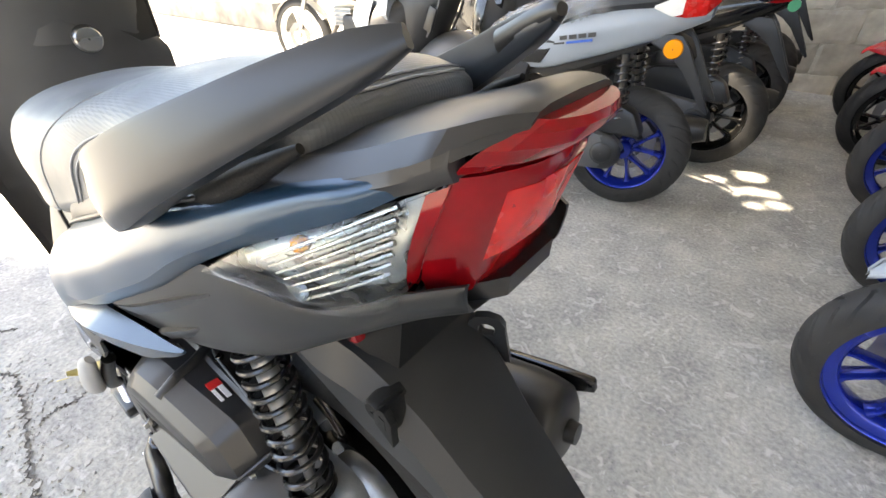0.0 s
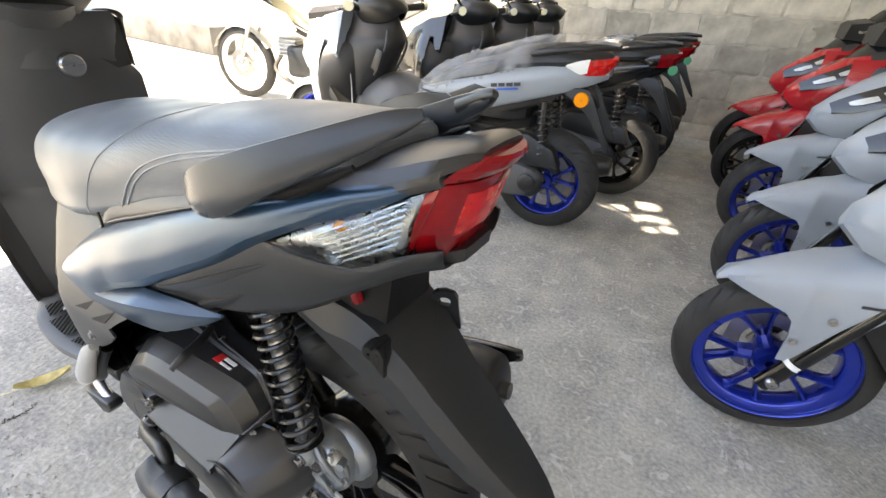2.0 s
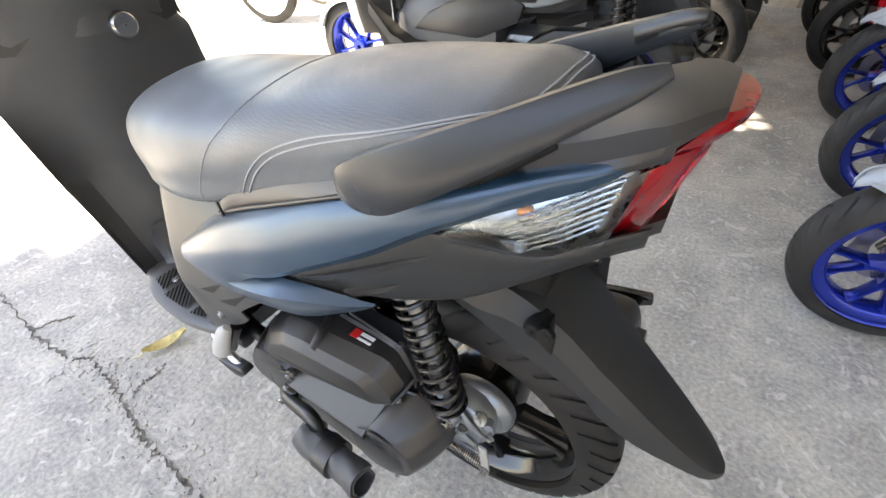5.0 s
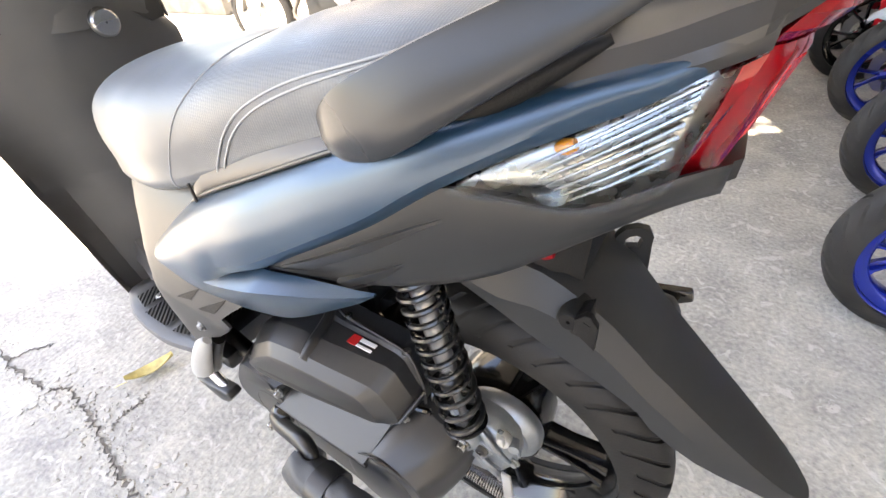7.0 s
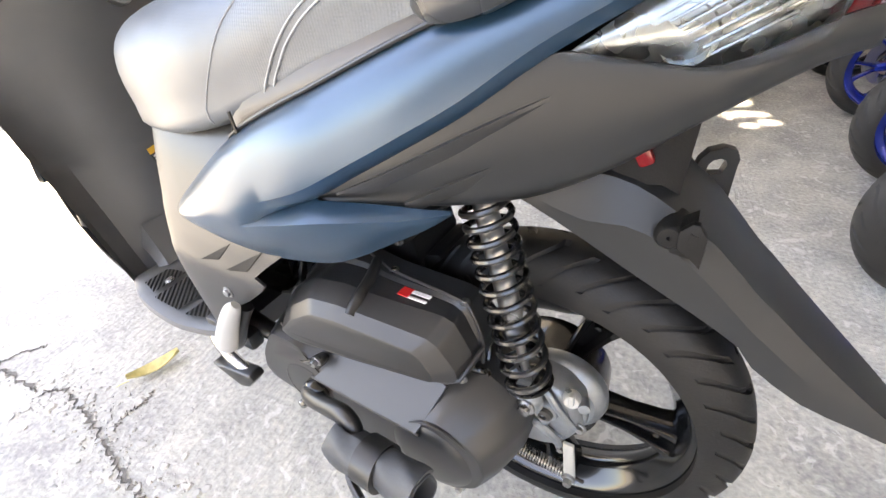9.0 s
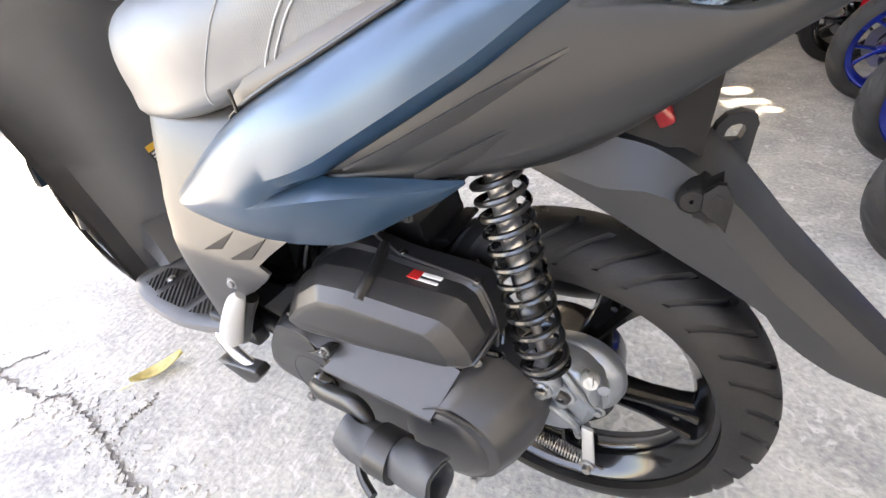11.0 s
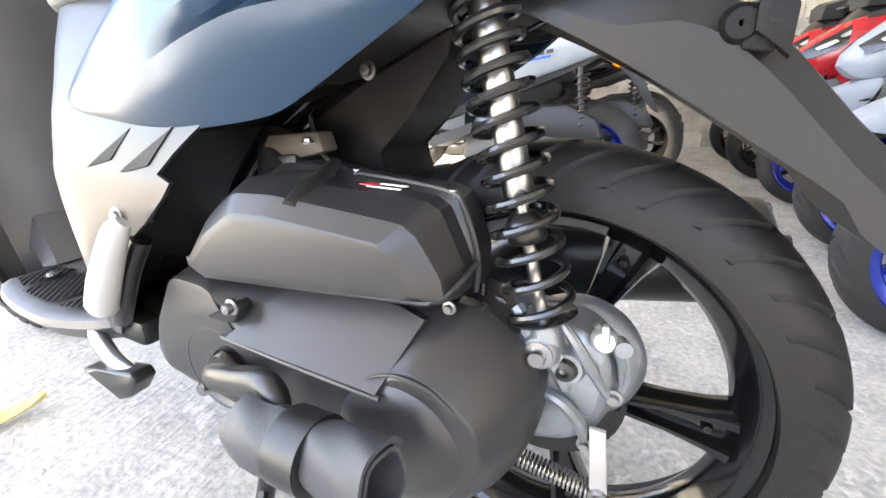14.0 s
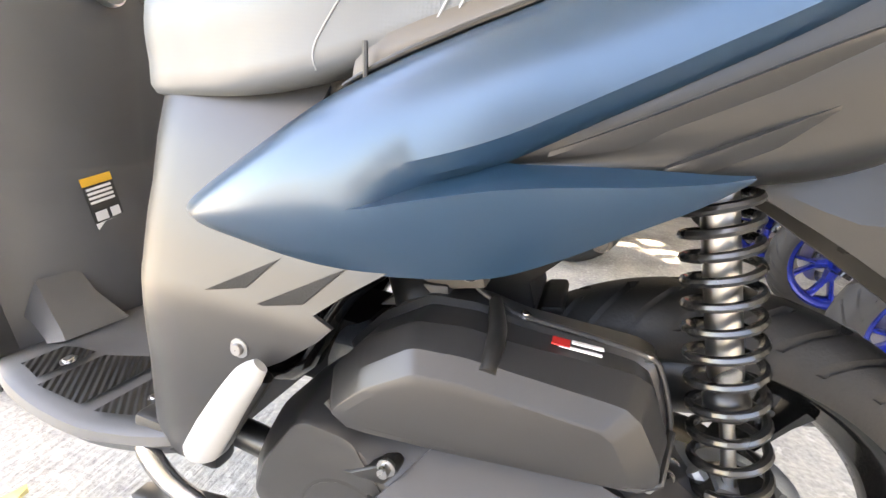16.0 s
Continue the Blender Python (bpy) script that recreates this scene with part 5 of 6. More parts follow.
# footboard
def footboard():
    secs = []
    for x, w, z in ((0.50, .165, .285), (0.52, .176, .286), (0.55, .184, .280), (0.60, .192, .272), (0.65, .197, .268), (0.72, .195, .269), (0.78, .186, .272), (0.84, .166, .262), (0.89, .148, .245)):
        top = symmetric([(x, 0, z + 0.006), (x, w * 0.6, z + 0.004), (x, w - 0.010, z + 0.003), (x, w, z - 0.002), (x, w + 0.003, z - 0.012), (x, w - 0.012, z - 0.034)])
        low = [Vector((x, y, z - 0.040)) for y in (-w * 0.5, 0, w * 0.5)][::-1]
        secs.append(top + low)
    rows = [cr([s[j] for s in secs], 3) for j in range(len(secs[0]))]
    return loft([[r[i] for r in rows] for i in range(len(rows[0]))], ring=True, caps=True)


board = part("footboard", footboard(), SHIELD, SC, "black plastic footboard", angle=35)
for s_ in (1, -1):
    for (x0, ya, yb), (x1, yc, yd) in (((0.545, .05, .160), (0.635, .105, .180)), ((0.660, .060, .178), (0.735, .10, .178)), ((0.750, .10, .170), (0.800, .11, .160)), ((0.56, .012, .042), (0.70, .012, .050))):
        rows_ = []
        for x in np.linspace(x0, x1, 6):
            u = (x - x0) / (x1 - x0)
            z_ = float(np.interp(x, [.51, .55, .60, .65, .72, .78, .84], [.286, .28, .272, .268, .269, .272, .264])) + 0.009
            rows_.append([Vector((x, s_ * (a + (b - a) * q), z_)) for q in (0, 0.5, 1) for a, b in ((ya + (yc - ya) * u, yb + (yd - yb) * u),)])
        bm = loft(rows_)
        bmesh.ops.solidify(bm, geom=bm.faces[:], thickness=0.003)
        part("foot_mat", bm, MAT_RUBBER, board, "finely ribbed rubber foot mat")
    bolt((0.592, s_ * .135, .282), 0.010, 0.004, board, axis="z")
    bolt((0.748, s_ * .135, .285), 0.010, 0.004, board, axis="z")


# leg shield with the steering cover; the whole front stands a little to the right of the tail's middle
FRONT_SHIFT = Vector((0.09, -0.035, -0.008))


def leg_shield():
    rows = [  # z, middle x, half width, edge x
        (0.232, .905, .186, .878), (0.30, .915, .194, .888), (0.38, .930, .200, .905), (0.44, .945, .206, .915), (0.495, .952, .2115, .928), (0.505, .954, .213, .930), (0.60, .956, .219, .952), (0.66, .952, .221, .970), (0.715, .948, .223, .983), (0.735, .945, .221, .988), (0.78, .935, .19, .985), (0.83, .925, .178, .97), (0.87, .92, .172, .95), (0.885, .915, .16, .94)]
    secs = []
    for z, xm, w, xe in rows:
        half = [(xm - 0.03, 0, z), (xm - 0.026, w * 0.28, z), (xm - 0.004, w * 0.5, z), (xm + 0.012, w * 0.75, z), ((xm + xe) / 2 + 0.01, w * 0.93, z), (xe, w, z), (xe + 0.016, w - 0.004, z)]
        front = [(xe + 0.03, w * 0.9, z), (xm + 0.09, w * 0.5, z), (xm + 0.12, 0, z)]
        hf = half + front
        secs.append([Vector(p) for p in hf] + [Vector((p[0], -p[1], p[2])) for p in reversed(hf[1:-1])])
    r_ = [cr([s[j] for s in secs], 2) for j in range(len(secs[0]))]
    return loft([[r[i] + Vector((0, FRONT_SHIFT.y, 0)) for r in r_] for i in range(len(r_[0]))], ring=True, caps=True)


shield = part("leg_shield", leg_shield(), SHIELD, SC, "tall black plastic leg shield", angle=35)
part("ignition_lock", turned([(0.002, 0.0), (0.022, 0.0), (0.026, -0.004), (0.027, -0.012)], 24, (0, 0, 0), closed=False), STEEL, shield, "steel ignition lock").matrix_local = pose(0.888, -0.072, 0.777, 0, 0, 90)
FRONT_FROM = set(SC.children)
part("front_cowl", loft([symmetric([(x, 0, zt), (x, w * 0.7, zt - 0.01), (x, w, (zt + zb) / 2), (x, w * 0.7, zb + 0.02), (x, 0, zb)]) for x, w, zt, zb in ((0.88, .19, .86, .35), (0.95, .16, .82, .40), (1.02, .11, .74, .46), (1.06, .05, .66, .52))], caps=False), BLUE, SC, "matte blue front apron")
apron = tube([(0.862, .13, .892), (0.872, .17, .892), (0.882, .195, .882), (0.902, .203, .862), (0.908, .206, .825), (0.896, .206, .785), (0.872, .198, .768)], [0.003, 0.005, 0.007, 0.007, 0.006, 0.005, 0.003], 10, 5)
part("apron_edge", mirrored(apron), BLACK, SC, "black apron edge")
part("apron_edge", apron, PALE, SC, "pale left apron edge")
for s_ in (1, -1):
    part("apron_pocket", loft([[Vector((x + d, s_ * y, z)) for x, y, z in ((0.845, .10, .885), (0.872, .17, .890), (0.892, .198, .872), (0.902, .203, .84), (0.898, .204, .80), (0.876, .197, .768), (0.85, .15, .765), (0.84, .10, .80))] for d in (0.004, 0.06)], ring=True, caps=True), BLACK, SC)
part("shield_foot", loft([[Vector((x, y0 + (y1 - y0) * q, z)) for q in (0, 1)] + [Vector((x + 0.02, y1 + 0.012, z - d)), Vector((x + 0.02, y0 - 0.012, z - d))] for x, y0, y1, z, d in ((0.900, .020, .080, .345, .06), (0.872, .016, .084, .312, .03), (0.830, .008, .094, .285, .012), (0.818, .005, .098, .275, .004))], ring=True, caps=True), SHIELD, shield, "flared foot of the shield on the board", angle=30)
tilt = pose(0.912, -0.040, 0.440, -10, 4, 6) @ Matrix.Scale(1.13, 4)
part("caution_label", box((0, 0, 0.040), (0.001, 0.047, 0.012), 0, tilt), YELLOW_INK, shield, "orange and white caution sticker")
part("caution_text", box((0, 0, 0.006), (0.001, 0.047, 0.056), 0, tilt), BLACK_INK, shield)
for k in range(4):
    part("text_bar", box((-0.001, 0.001, 0.029 - 0.0066 * k), (0.001, 0.038, 0.0035), 0, tilt), WHITE_INK, shield)
for y_, w_ in ((0.010, 0.018), (-0.012, 0.014)):
    part("text_block", box((-0.001, y_, -0.012), (0.001, w_, 0.014), 0, tilt), WHITE_INK, shield)
part("caution_foot", box((-0.0005, -0.002, -0.034), (0.001, 0.049, 0.024), 0, tilt), WHITE_INK, shield)

# handlebar
bar = part("handlebar_cover", loft([symmetric([(x, 0, zt), (x, w * 0.6, zt - 0.01), (x, w, (zt + zb) / 2), (x, w * 0.5, zb), (x, 0, zb)]) for x, w, zt, zb in ((0.76, .06, 1.00, .93), (0.79, .16, 1.03, .90), (0.84, .18, 1.05, .88), (0.89, .10, 1.02, .90))], caps=False), BLACK, SC, "black handlebar cover")
part("steering_neck", tube([(0.925, 0, .80), (0.915, 0, .85), (0.90, 0, .90), (0.86, 0, .96)], [0.12, 0.11, 0.105, 0.115], 20, 4), SHIELD, SC, "dark plastic steering neck cover")
for s_ in (1, -1):
    gp = part("grip", tube([(0.82, s_ * .16, .975), (0.79, s_ * .27, .985), (0.78, s_ * .31, .987)], [0.017, 0.019, 0.018], 14, 3), SEATBLACK, SC, "black rubber handlebar grip")
    part("grip_collar", tube([(0.779, s_ * .31, .987), (0.777, s_ * .325, .988)], 0.0195, 14, 2), YELLOW, gp, "yellow tape collar")
    part("bar_end", tube([(0.777, s_ * .325, .988), (0.775, s_ * .337, .988)], [0.013, 0.012], 12, 2), BLACK, gp)
    part("brake_hand_lever", tube([(0.85, s_ * .13, .95), (0.87, s_ * .2, .945), (0.85, s_ * .29, .95)], 0.007, 8, 4), STEEL, SC, "bright brake lever")
wheel(SC, (1.235, 0.0, 0.258), 0.258, 0.205, 0.085, BLACK_GLOSS, RUBBER, "front_wheel", True, 5, n=80, grooves=26)
for s_ in (1, -1):
    part("fork_leg", tube([(1.235, s_ * .07, .258), (1.13, s_ * .07, .48), (1.0, s_ * .06, .72)], 0.019, 10, 2), BLACK, SC)
part("front_fender", loft([symmetric([(1.235 + 0.275 * math.cos(a), 0, .258 + 0.275 * math.sin(a)), (1.235 + 0.27 * math.cos(a), .04, .258 + 0.27 * math.sin(a)), (1.235 + 0.235 * math.cos(a), .06, .258 + 0.235 * math.sin(a))]) for a in np.linspace(radians(10), radians(170), 14)]), BLUE, SC, "matte blue front mudguard")

for o in SC.children:
    if o not in FRONT_FROM and o.name.split(".")[0] in ("front_cowl", "apron_edge", "apron_pocket", "handlebar_cover", "steering_neck", "grip", "brake_hand_lever"):
        o.location = FRONT_SHIFT

# stitching on the seat
S1_ = [(.270, .150, .700), (.259, .152, .722), (.231, .152, .757), (.192, .149, .787), (.131, .141, .814), (.048, .132, .839), (-.016, .118, .865), (-.062, .092, .881), (-.072, .048, .885), (-.074, 0, .887)]
S2_ = [(.246, .148, .706), (.236, .149, .729), (.212, .149, .757), (.174, .147, .783), (.122, .142, .805), (.047, .134, .832), (-.018, .121, .857), (-.068, .098, .872), (-.086, .05, .877), (-.088, 0, .878)]
S2_ = [tuple(a + (b - a) * 0.55 for a, b in zip(p, q)) for p, q in zip(S1_, S2_)]
SEAM_ = [(.358, .156, .672), (.355, .160, .690), (.324, .161, .733), (.300, .1565, .766), (.280, .1435, .791), (.268, .112, .8085), (.266, .070, .8175), (.268, .030, .8225), (.268, 0, .8235)]
for line, name_, r, lab in ((S1_, "stitching", .0011, "pale double stitching"), (S2_, "stitching", .0011, "pale double stitching"), (SEAM_, "seam", .0008, "stitched cross seam")):
    for s_ in (1, -1):
        pts = []
        for x, y, z in line:
            ok, loc_, nor, _ = seat.closest_point_on_mesh(Vector((x, s_ * y, z)))
            pts.append(loc_ + nor * (0.0004 if name_ == "seam" else 0.0009))
        smooth_ = []
        for p in cr(pts, 6):
            ok, loc_, nor, _ = seat.closest_point_on_mesh(p)
            smooth_.append(loc_ + nor * (0.0004 if name_ == "seam" else 0.0008))
        part(name_, tube(smooth_, r, 5, 1), THREAD, seat, lab)
part("pad_joint", tube([(0.312, .168, .690), (0.31, .168, .665)], 0.002, 6), BLACK, SC)


# ---- parked scooters ----
def maxi_scooter(m, paint, rim_mat, label, film=False, stripe=False, amber=True, group="row of parked maxi scooters"):
    """Local frame: under the rear axle, x ahead, y to the rider's left."""
    T = thing("maxi_scooter", label, "scooter", m, group)
    wheel(T, (0, 0, .246), .244, .170, .115, rim_mat, RUBBER_DUST, "rear_wheel", True, 5, n=90, grooves=26, spoke_w=0.014, phase=0.3, disc=0.11, disc_side=-1)
    wheel(T, (1.34, 0, .245), .245, .176, .11, rim_mat, RUBBER_DUST, "front_wheel", True, 5, n=60, grooves=22, spoke_w=0.014)
    # side body, from the tail forward
    for s_ in (1, -1):
        secs = []
        for x, y, zt, zb in ((-0.165, .050, .770, .735), (-0.10, .082, .776, .702), (-0.04, .106, .782, .676), (0.08, .135, .764, .630), (0.21, .150, .732, .583), (0.34, .155, .694, .540), (0.44, .150, .661, .538), (0.56, .142, .614, .560), (0.63, .135, .590, .578)):
            secs.append([(x, s_ * y * 0.86, zt), (x, s_ * (y + 0.004), zt - (zt - zb) * 0.18), (x, s_ * (y + 0.012), (zt + zb) / 2), (x, s_ * y, zb + (zt - zb) * 0.12), (x, s_ * y * 0.9, zb)])
        part("side_panel", shell(secs, 0.005, 3, 2), paint, T)
    part("seat", loft(finer([symmetric([(x, 0, zt), (x, w * .6, zt - .004), (x, w * .93, zt - .03), (x, w, zb + .02), (x, w * .9, zb)]) for x, w, zt, zb in ((-0.16, .05, .825, .79), (-0.10, .10, .838, .78), (0.02, .13, .846, .76), (0.2, .145, .815, .73), (0.30, .15, .765, .68), (0.43, .145, .725, .64), (0.55, .12, .665, .60), (0.64, .08, .600, .56))], 2, 1), caps=True), SEATBLACK, T, "black stepped seat")
    # the pale scooter's lens gets the brighter red, painted as if sunlit
    lamp_ = part("tail_lamp", loft([symmetric([(x, 0, zt), (x, w, zt - .006), (x, w + .010, zt * .6 + zb * .4), (x, w + .002, zb)]) for x, w, zt, zb in ((-0.178, .045, .818, .788), (-0.15, .075, .816, .750), (-0.10, .098, .808, .742), (-0.060, .110, .798, .744))], caps=True), RED_LIT if amber else RED_LENS, T, "red tail lamp", angle=25)
    for s_ in (1, -1):
        part("signal_lens", shell([[(x, s_ * (y + d), z) for d, z in ((0, zt), (.006, zt * .6 + zb * .4), (.002, zb))] for x, y, zt, zb in ((-0.085, .108, .803, .752), (-0.060, .115, .796, .744), (-0.035, .119, .788, .752), (0.0, .122, .772, .764))], 0.006, 2, 1), CREAM if amber else SMOKE, lamp_, "clear turn signal")
        part("grab_bar", tube([(0.14, s_ * .145, .795), (0.0, s_ * .150, .830), (-0.10, s_ * .115, .845), (-0.17, s_ * .05, .848)], [.010, .013, .012, .008], 10, 3), BLACK, T)
        part("shock_absorber", tube([(0.02, s_ * .125, .36), (0.055, s_ * .12, .62)], .014, 10), BLACK, T, "rear shock absorber with black spring")
        part("shock_spring", coil((0.025, s_ * .125, .40), (0.053, s_ * .12, .61), .024, .005, 8, 6, 14), SPRING, T)
        part("foot_rest", loft([[Vector((x, s_ * y, z)) for y, z in ((.10, z0), (.235, z0 + .005), (.24, z0 - .04), (.10, z0 - .06))] for x, z0 in ((0.46, .40), (0.62, .34), (0.85, .33), (1.0, .40), (1.10, .52))], ring=True, caps=True), BLACK, T, "black footboard")
        part("shield_panel", loft(finer([[Vector((x, s_ * y, z)) for x, y, z in ((1.16, .245 - d, z), (1.20, .235 - d, z), (1.25, .20 - d, z), (1.30, .12 - d, z))] for z, d in ((.36, .05), (.45, .015), (.56, .0), (.66, .02), (.74, .07))], 2, 2)), paint, T, "painted front leg shield")
        leg = part("leg_panel", shell([[(1.015, s_ * .115, z), (1.035, s_ * (.155 - d * .4), z), (1.08, s_ * (.205 - d * .7), z), (1.14, s_ * (.240 - d), z), (1.165, s_ * (.245 - d), z)] for z, d in ((.38, .04), (.47, .012), (.57, .0), (.65, .025), (.70, .065), (.72, .10))], 0.006, 2, 2), GREY_PLASTIC, T, "dark rounded inner leg panel")
        part("edge_trim", tube([(1.028, s_ * .150, .42), (1.030, s_ * .152, .54), (1.050, s_ * .150, .63), (1.085, s_ * .150, .685)], .0035, 6, 3), PALE, leg, "pale trim line")
        part("knee_cover", prism([(0.92, .41), (0.84, .485), (0.74, .53), (0.62, .565), (0.50, .585), (0.40, .548), (0.42, .48), (0.60, .40)], s_ * .125, s_ * .158, .008), GREY_PLASTIC, T, "dark grey cover below the seat front")
        part("hand_grip", tube([(0.96, s_ * .20, .875), (0.90, s_ * .33, .89)], .018, 10), SEATBLACK, T)
        part("grip_tape", tube([(0.905, s_ * .32, .889), (0.897, s_ * .337, .891)], .021, 10), YELLOW, T, "yellow tape at the grip's end")
        part("brake_hand_lever", tube([(1.00, s_ * .16, .87), (1.01, s_ * .24, .865), (0.97, s_ * .32, .875)], .006, 6, 3), STEEL, T)
        part("mirror_stalk", tube([(0.98, s_ * .16, .90), (1.0, s_ * .2, .94)], .007, 8), BLACK, T)
    part("tunnel", loft(finer([symmetric([(x, 0, z), (x, .05, z - .008), (x, .095, z - .04), (x, .13, z - .10), (x, .145, .36)]) for x, z in ((0.52, .60), (0.60, .572), (0.68, .566), (0.77, .596), (0.85, .606), (0.94, .580), (1.00, .552), (1.08, .56))], 2, 2), caps=True), SHIELD, T, "grey centre tunnel")
    column = part("inner_shield", loft(finer([symmetric([(x, 0, z), (x + .010, .055 * k, z), (x + .045, .100 * k, z), (1.00, .128 * k, z), (1.08, .132 * k, z)]) for x, z, k in ((0.95, .48, 1), (0.905, .58, 1), (0.865, .67, 1), (0.835, .74, .92), (0.84, .79, .62), (0.86, .84, .45), (0.88, .88, .45), (0.92, .91, .4))], 3, 2), caps=True), GREY_PLASTIC, T, "dark inner leg shield column")
    for s_ in (1, -1):
        part("column_rib", tube([(0.930, s_ * .100, .585), (0.885, s_ * .104, .67), (0.865, s_ * .098, .73), (0.875, s_ * .070, .79)], .006, 6, 3), SHIELD, column)
    part("glove_box", prism([(0.905, .60), (0.868, .70), (0.905, .715), (0.945, .62)], .096, .114, .005), BLACK, column, "black glove box lid")
    part("front_cowl", loft([symmetric([(x, 0, zt), (x, w * .7, zt - .02), (x, w, (zt + zb) / 2), (x, w * .5, zb)]) for x, w, zt, zb in ((1.08, .20, .87, .48), (1.20, .18, .84, .46), (1.32, .13, .78, .50), (1.42, .06, .68, .55))], caps=True), paint, T)
    part("handlebar_cover", loft(finer([symmetric([(x, 0, zt), (x, w * .7, zt - .01), (x, w, (zt + zb) / 2), (x, w * .6, zb)]) for x, w, zt, zb in ((0.83, .03, .900, .865), (0.86, .085, .925, .835), (0.93, .115, .945, .815), (1.02, .11, .940, .81), (1.09, .05, .90, .83))], 3, 3), caps=True), BLACK, T, "black handlebar cover")
    part("meter_hood", loft(finer([symmetric([(x, 0, zt), (x, w * .7, zt - .006), (x, w, zt - .03)]) for x, w, zt in ((0.90, .05, .955), (0.95, .075, .972), (1.03, .075, .975), (1.10, .04, .955))], 3, 2)), SMOKE, T, "dark meter hood")
    part("front_fender", loft([symmetric([(1.34 + .262 * math.cos(a), 0, .245 + .262 * math.sin(a)), (1.34 + .258 * math.cos(a), .05, .245 + .258 * math.sin(a)), (1.34 + .225 * math.cos(a), .07, .245 + .225 * math.sin(a))]) for a in np.linspace(radians(15), radians(165), 12)]), paint, T)
    part("engine_case", prism([(0.52, .24), (0.50, .34), (0.30, .37), (0.06, .34), (-0.02, .28), (0.04, .20), (0.14, .185), (0.35, .21)], .07, .175, .02), SHIELD, T, "grey drive case")
    part("air_case", prism([(0.40, .395), (0.275, .466), (0.09, .482), (-0.03, .430), (-0.075, .350), (-0.05, .335), (0.08, .345), (0.31, .350)], .075, .15, .02), FENDER, T, "grey air filter case")
    part("drive_dome", turned([(.002, .184), (.030, .184), (.036, .181), (.040, .176), (.060, .172), (.070, .160)], 28, (0.05, 0, .27), closed=False), FENDER, T)
    part("crankcase", box((0.33, 0, .33), (.34, .18, .18), .03), ALU, T)
    part("under_body", loft([symmetric([(x, 0, zt), (x, w, zt), (x, w, zb), (x, 0, zb)]) for x, w, zt, zb in ((-0.14, .07, .79, .74), (0.05, .10, .78, .62), (0.3, .125, .75, .52), (0.5, .12, .68, .5))], caps=True), BLACK, T)
    fd = part("rear_fender", loft([symmetric([(x, 0, z), (x - .004, w * .8, z - .006), (x + .006, w, z - .02), (x + .02, w, z - .035)]) for x, z, w in ((0.02, .69, .075), (-0.07, .688, .07), (-0.115, .672, .055), (-0.14, .640, .035), (-0.152, .615, .02))]), FENDER, T, "grey plastic rear mudguard")
    for s_ in (1, -1):
        part("fender_stay", prism([(0.02, .672), (0.01, .690), (-0.105, .690), (-0.140, .650), (-0.205, .540), (-0.254, .462), (-0.248, .452), (-0.218, .480), (-0.135, .588), (-0.085, .628), (-0.02, .655)], s_ * .085, s_ * .10, .004), FENDER, fd)
        if not amber:
            continue
        rf = part("side_reflector", turned([(.002, .112), (.028, .111), (.031, .106), (.031, .098)], 24, (-0.088, 0, .648), closed=False), ORANGE, fd, "round amber reflector")
        if s_ < 0:
            rf.scale = (1, -1, 1)
    part("tyre_hugger", loft([symmetric([(.245 * math.cos(a), 0, .232 + .245 * math.sin(a)), (.242 * math.cos(a), .055, .232 + .242 * math.sin(a)), (.205 * math.cos(a), .085, .232 + .205 * math.sin(a))]) for a in np.linspace(radians(35), radians(80), 8)]), BLACK, T, "black tyre hugger")
    part("silencer", tube([(0.30, -.16, .24), (0.12, -.19, .26), (-0.18, -.20, .30), (-0.26, -.20, .31)], [.03, .055, .06, .04], 16, 3), BLACK, T)
    stand = part("centre_stand", tube([(0.30, .12, .20), (0.24, .16, .03), (0.20, .17, .012)], .012, 8), BLACK, T)
    part("stand_leg", tube([(0.30, -.12, .20), (0.24, -.16, .03), (0.20, -.17, .012)], .012, 8), BLACK, stand)
    if film:
        rng = random.Random(7)
        secs = []
        for i in range(58):
            x = 0.06 + 0.62 * i / 57
            w = float(np.interp(x, [0.06, 0.16, 0.45, 0.6, 0.7], [.07, .150, .160, .135, .09]))
            z = float(np.interp(x, [0.06, 0.2, 0.30, 0.43, 0.55, 0.62, 0.69], [.853, .828, .785, .745, .690, .640, .575]))
            row = []
            for q, d in ((0, .004), (.15, .006), (.3, .004), (.45, .003), (.6, 0.0), (.72, -.004), (.82, -.010), (.90, -.022), (.97, -.038), (1.03, -.055), (1.06, -.072), (1.07, -.088 + rng.uniform(-.02, .008))):
                c_ = 1 - abs(noise.noise(Vector((x * 17 + q * 4, q * 5 - x * 6, 1.7)))) * 2.2
                row.append((x, w * q + (rng.uniform(-.003, .003) if q > 0 else 0), z + d + 0.016 * c_ + rng.uniform(-.003, .004)))
            secs.append(symmetric(row))
        part("film_wrap", loft(secs), FILM, T, "crumpled clear plastic film over the seat", angle=14)
        for s_ in (1,):
            part("side_inlay", prism([(0.485, .585), (0.364, .648), (0.299, .642), (0.354, .560), (0.43, .555)], .152, .166, .003), BLACK, T, "black side inlay")
    if stripe:
        for s_ in (1,):
            part("blue_bar", box((0, 0, 0), (.095, .002, .008), 0, pose(0.215, .1655, .650, 0, 11, 0)), BLUE_INK, T, "blue printed bar")
            part("dark_bar", box((0, 0, 0), (.04, .002, .006), 0, pose(0.288, .1665, .636, 0, 11, 0)), BLACK_INK, T)
            for k in range(4):
                part("mark_bar", box((0, 0, 0), (.027, .002, .014), 0, pose(0.275 - .034 * k, .1655, .656 + .0066 * k, 0, 11, 0)), BLACK_INK, T, "plain bars of a maker's mark")
    return T


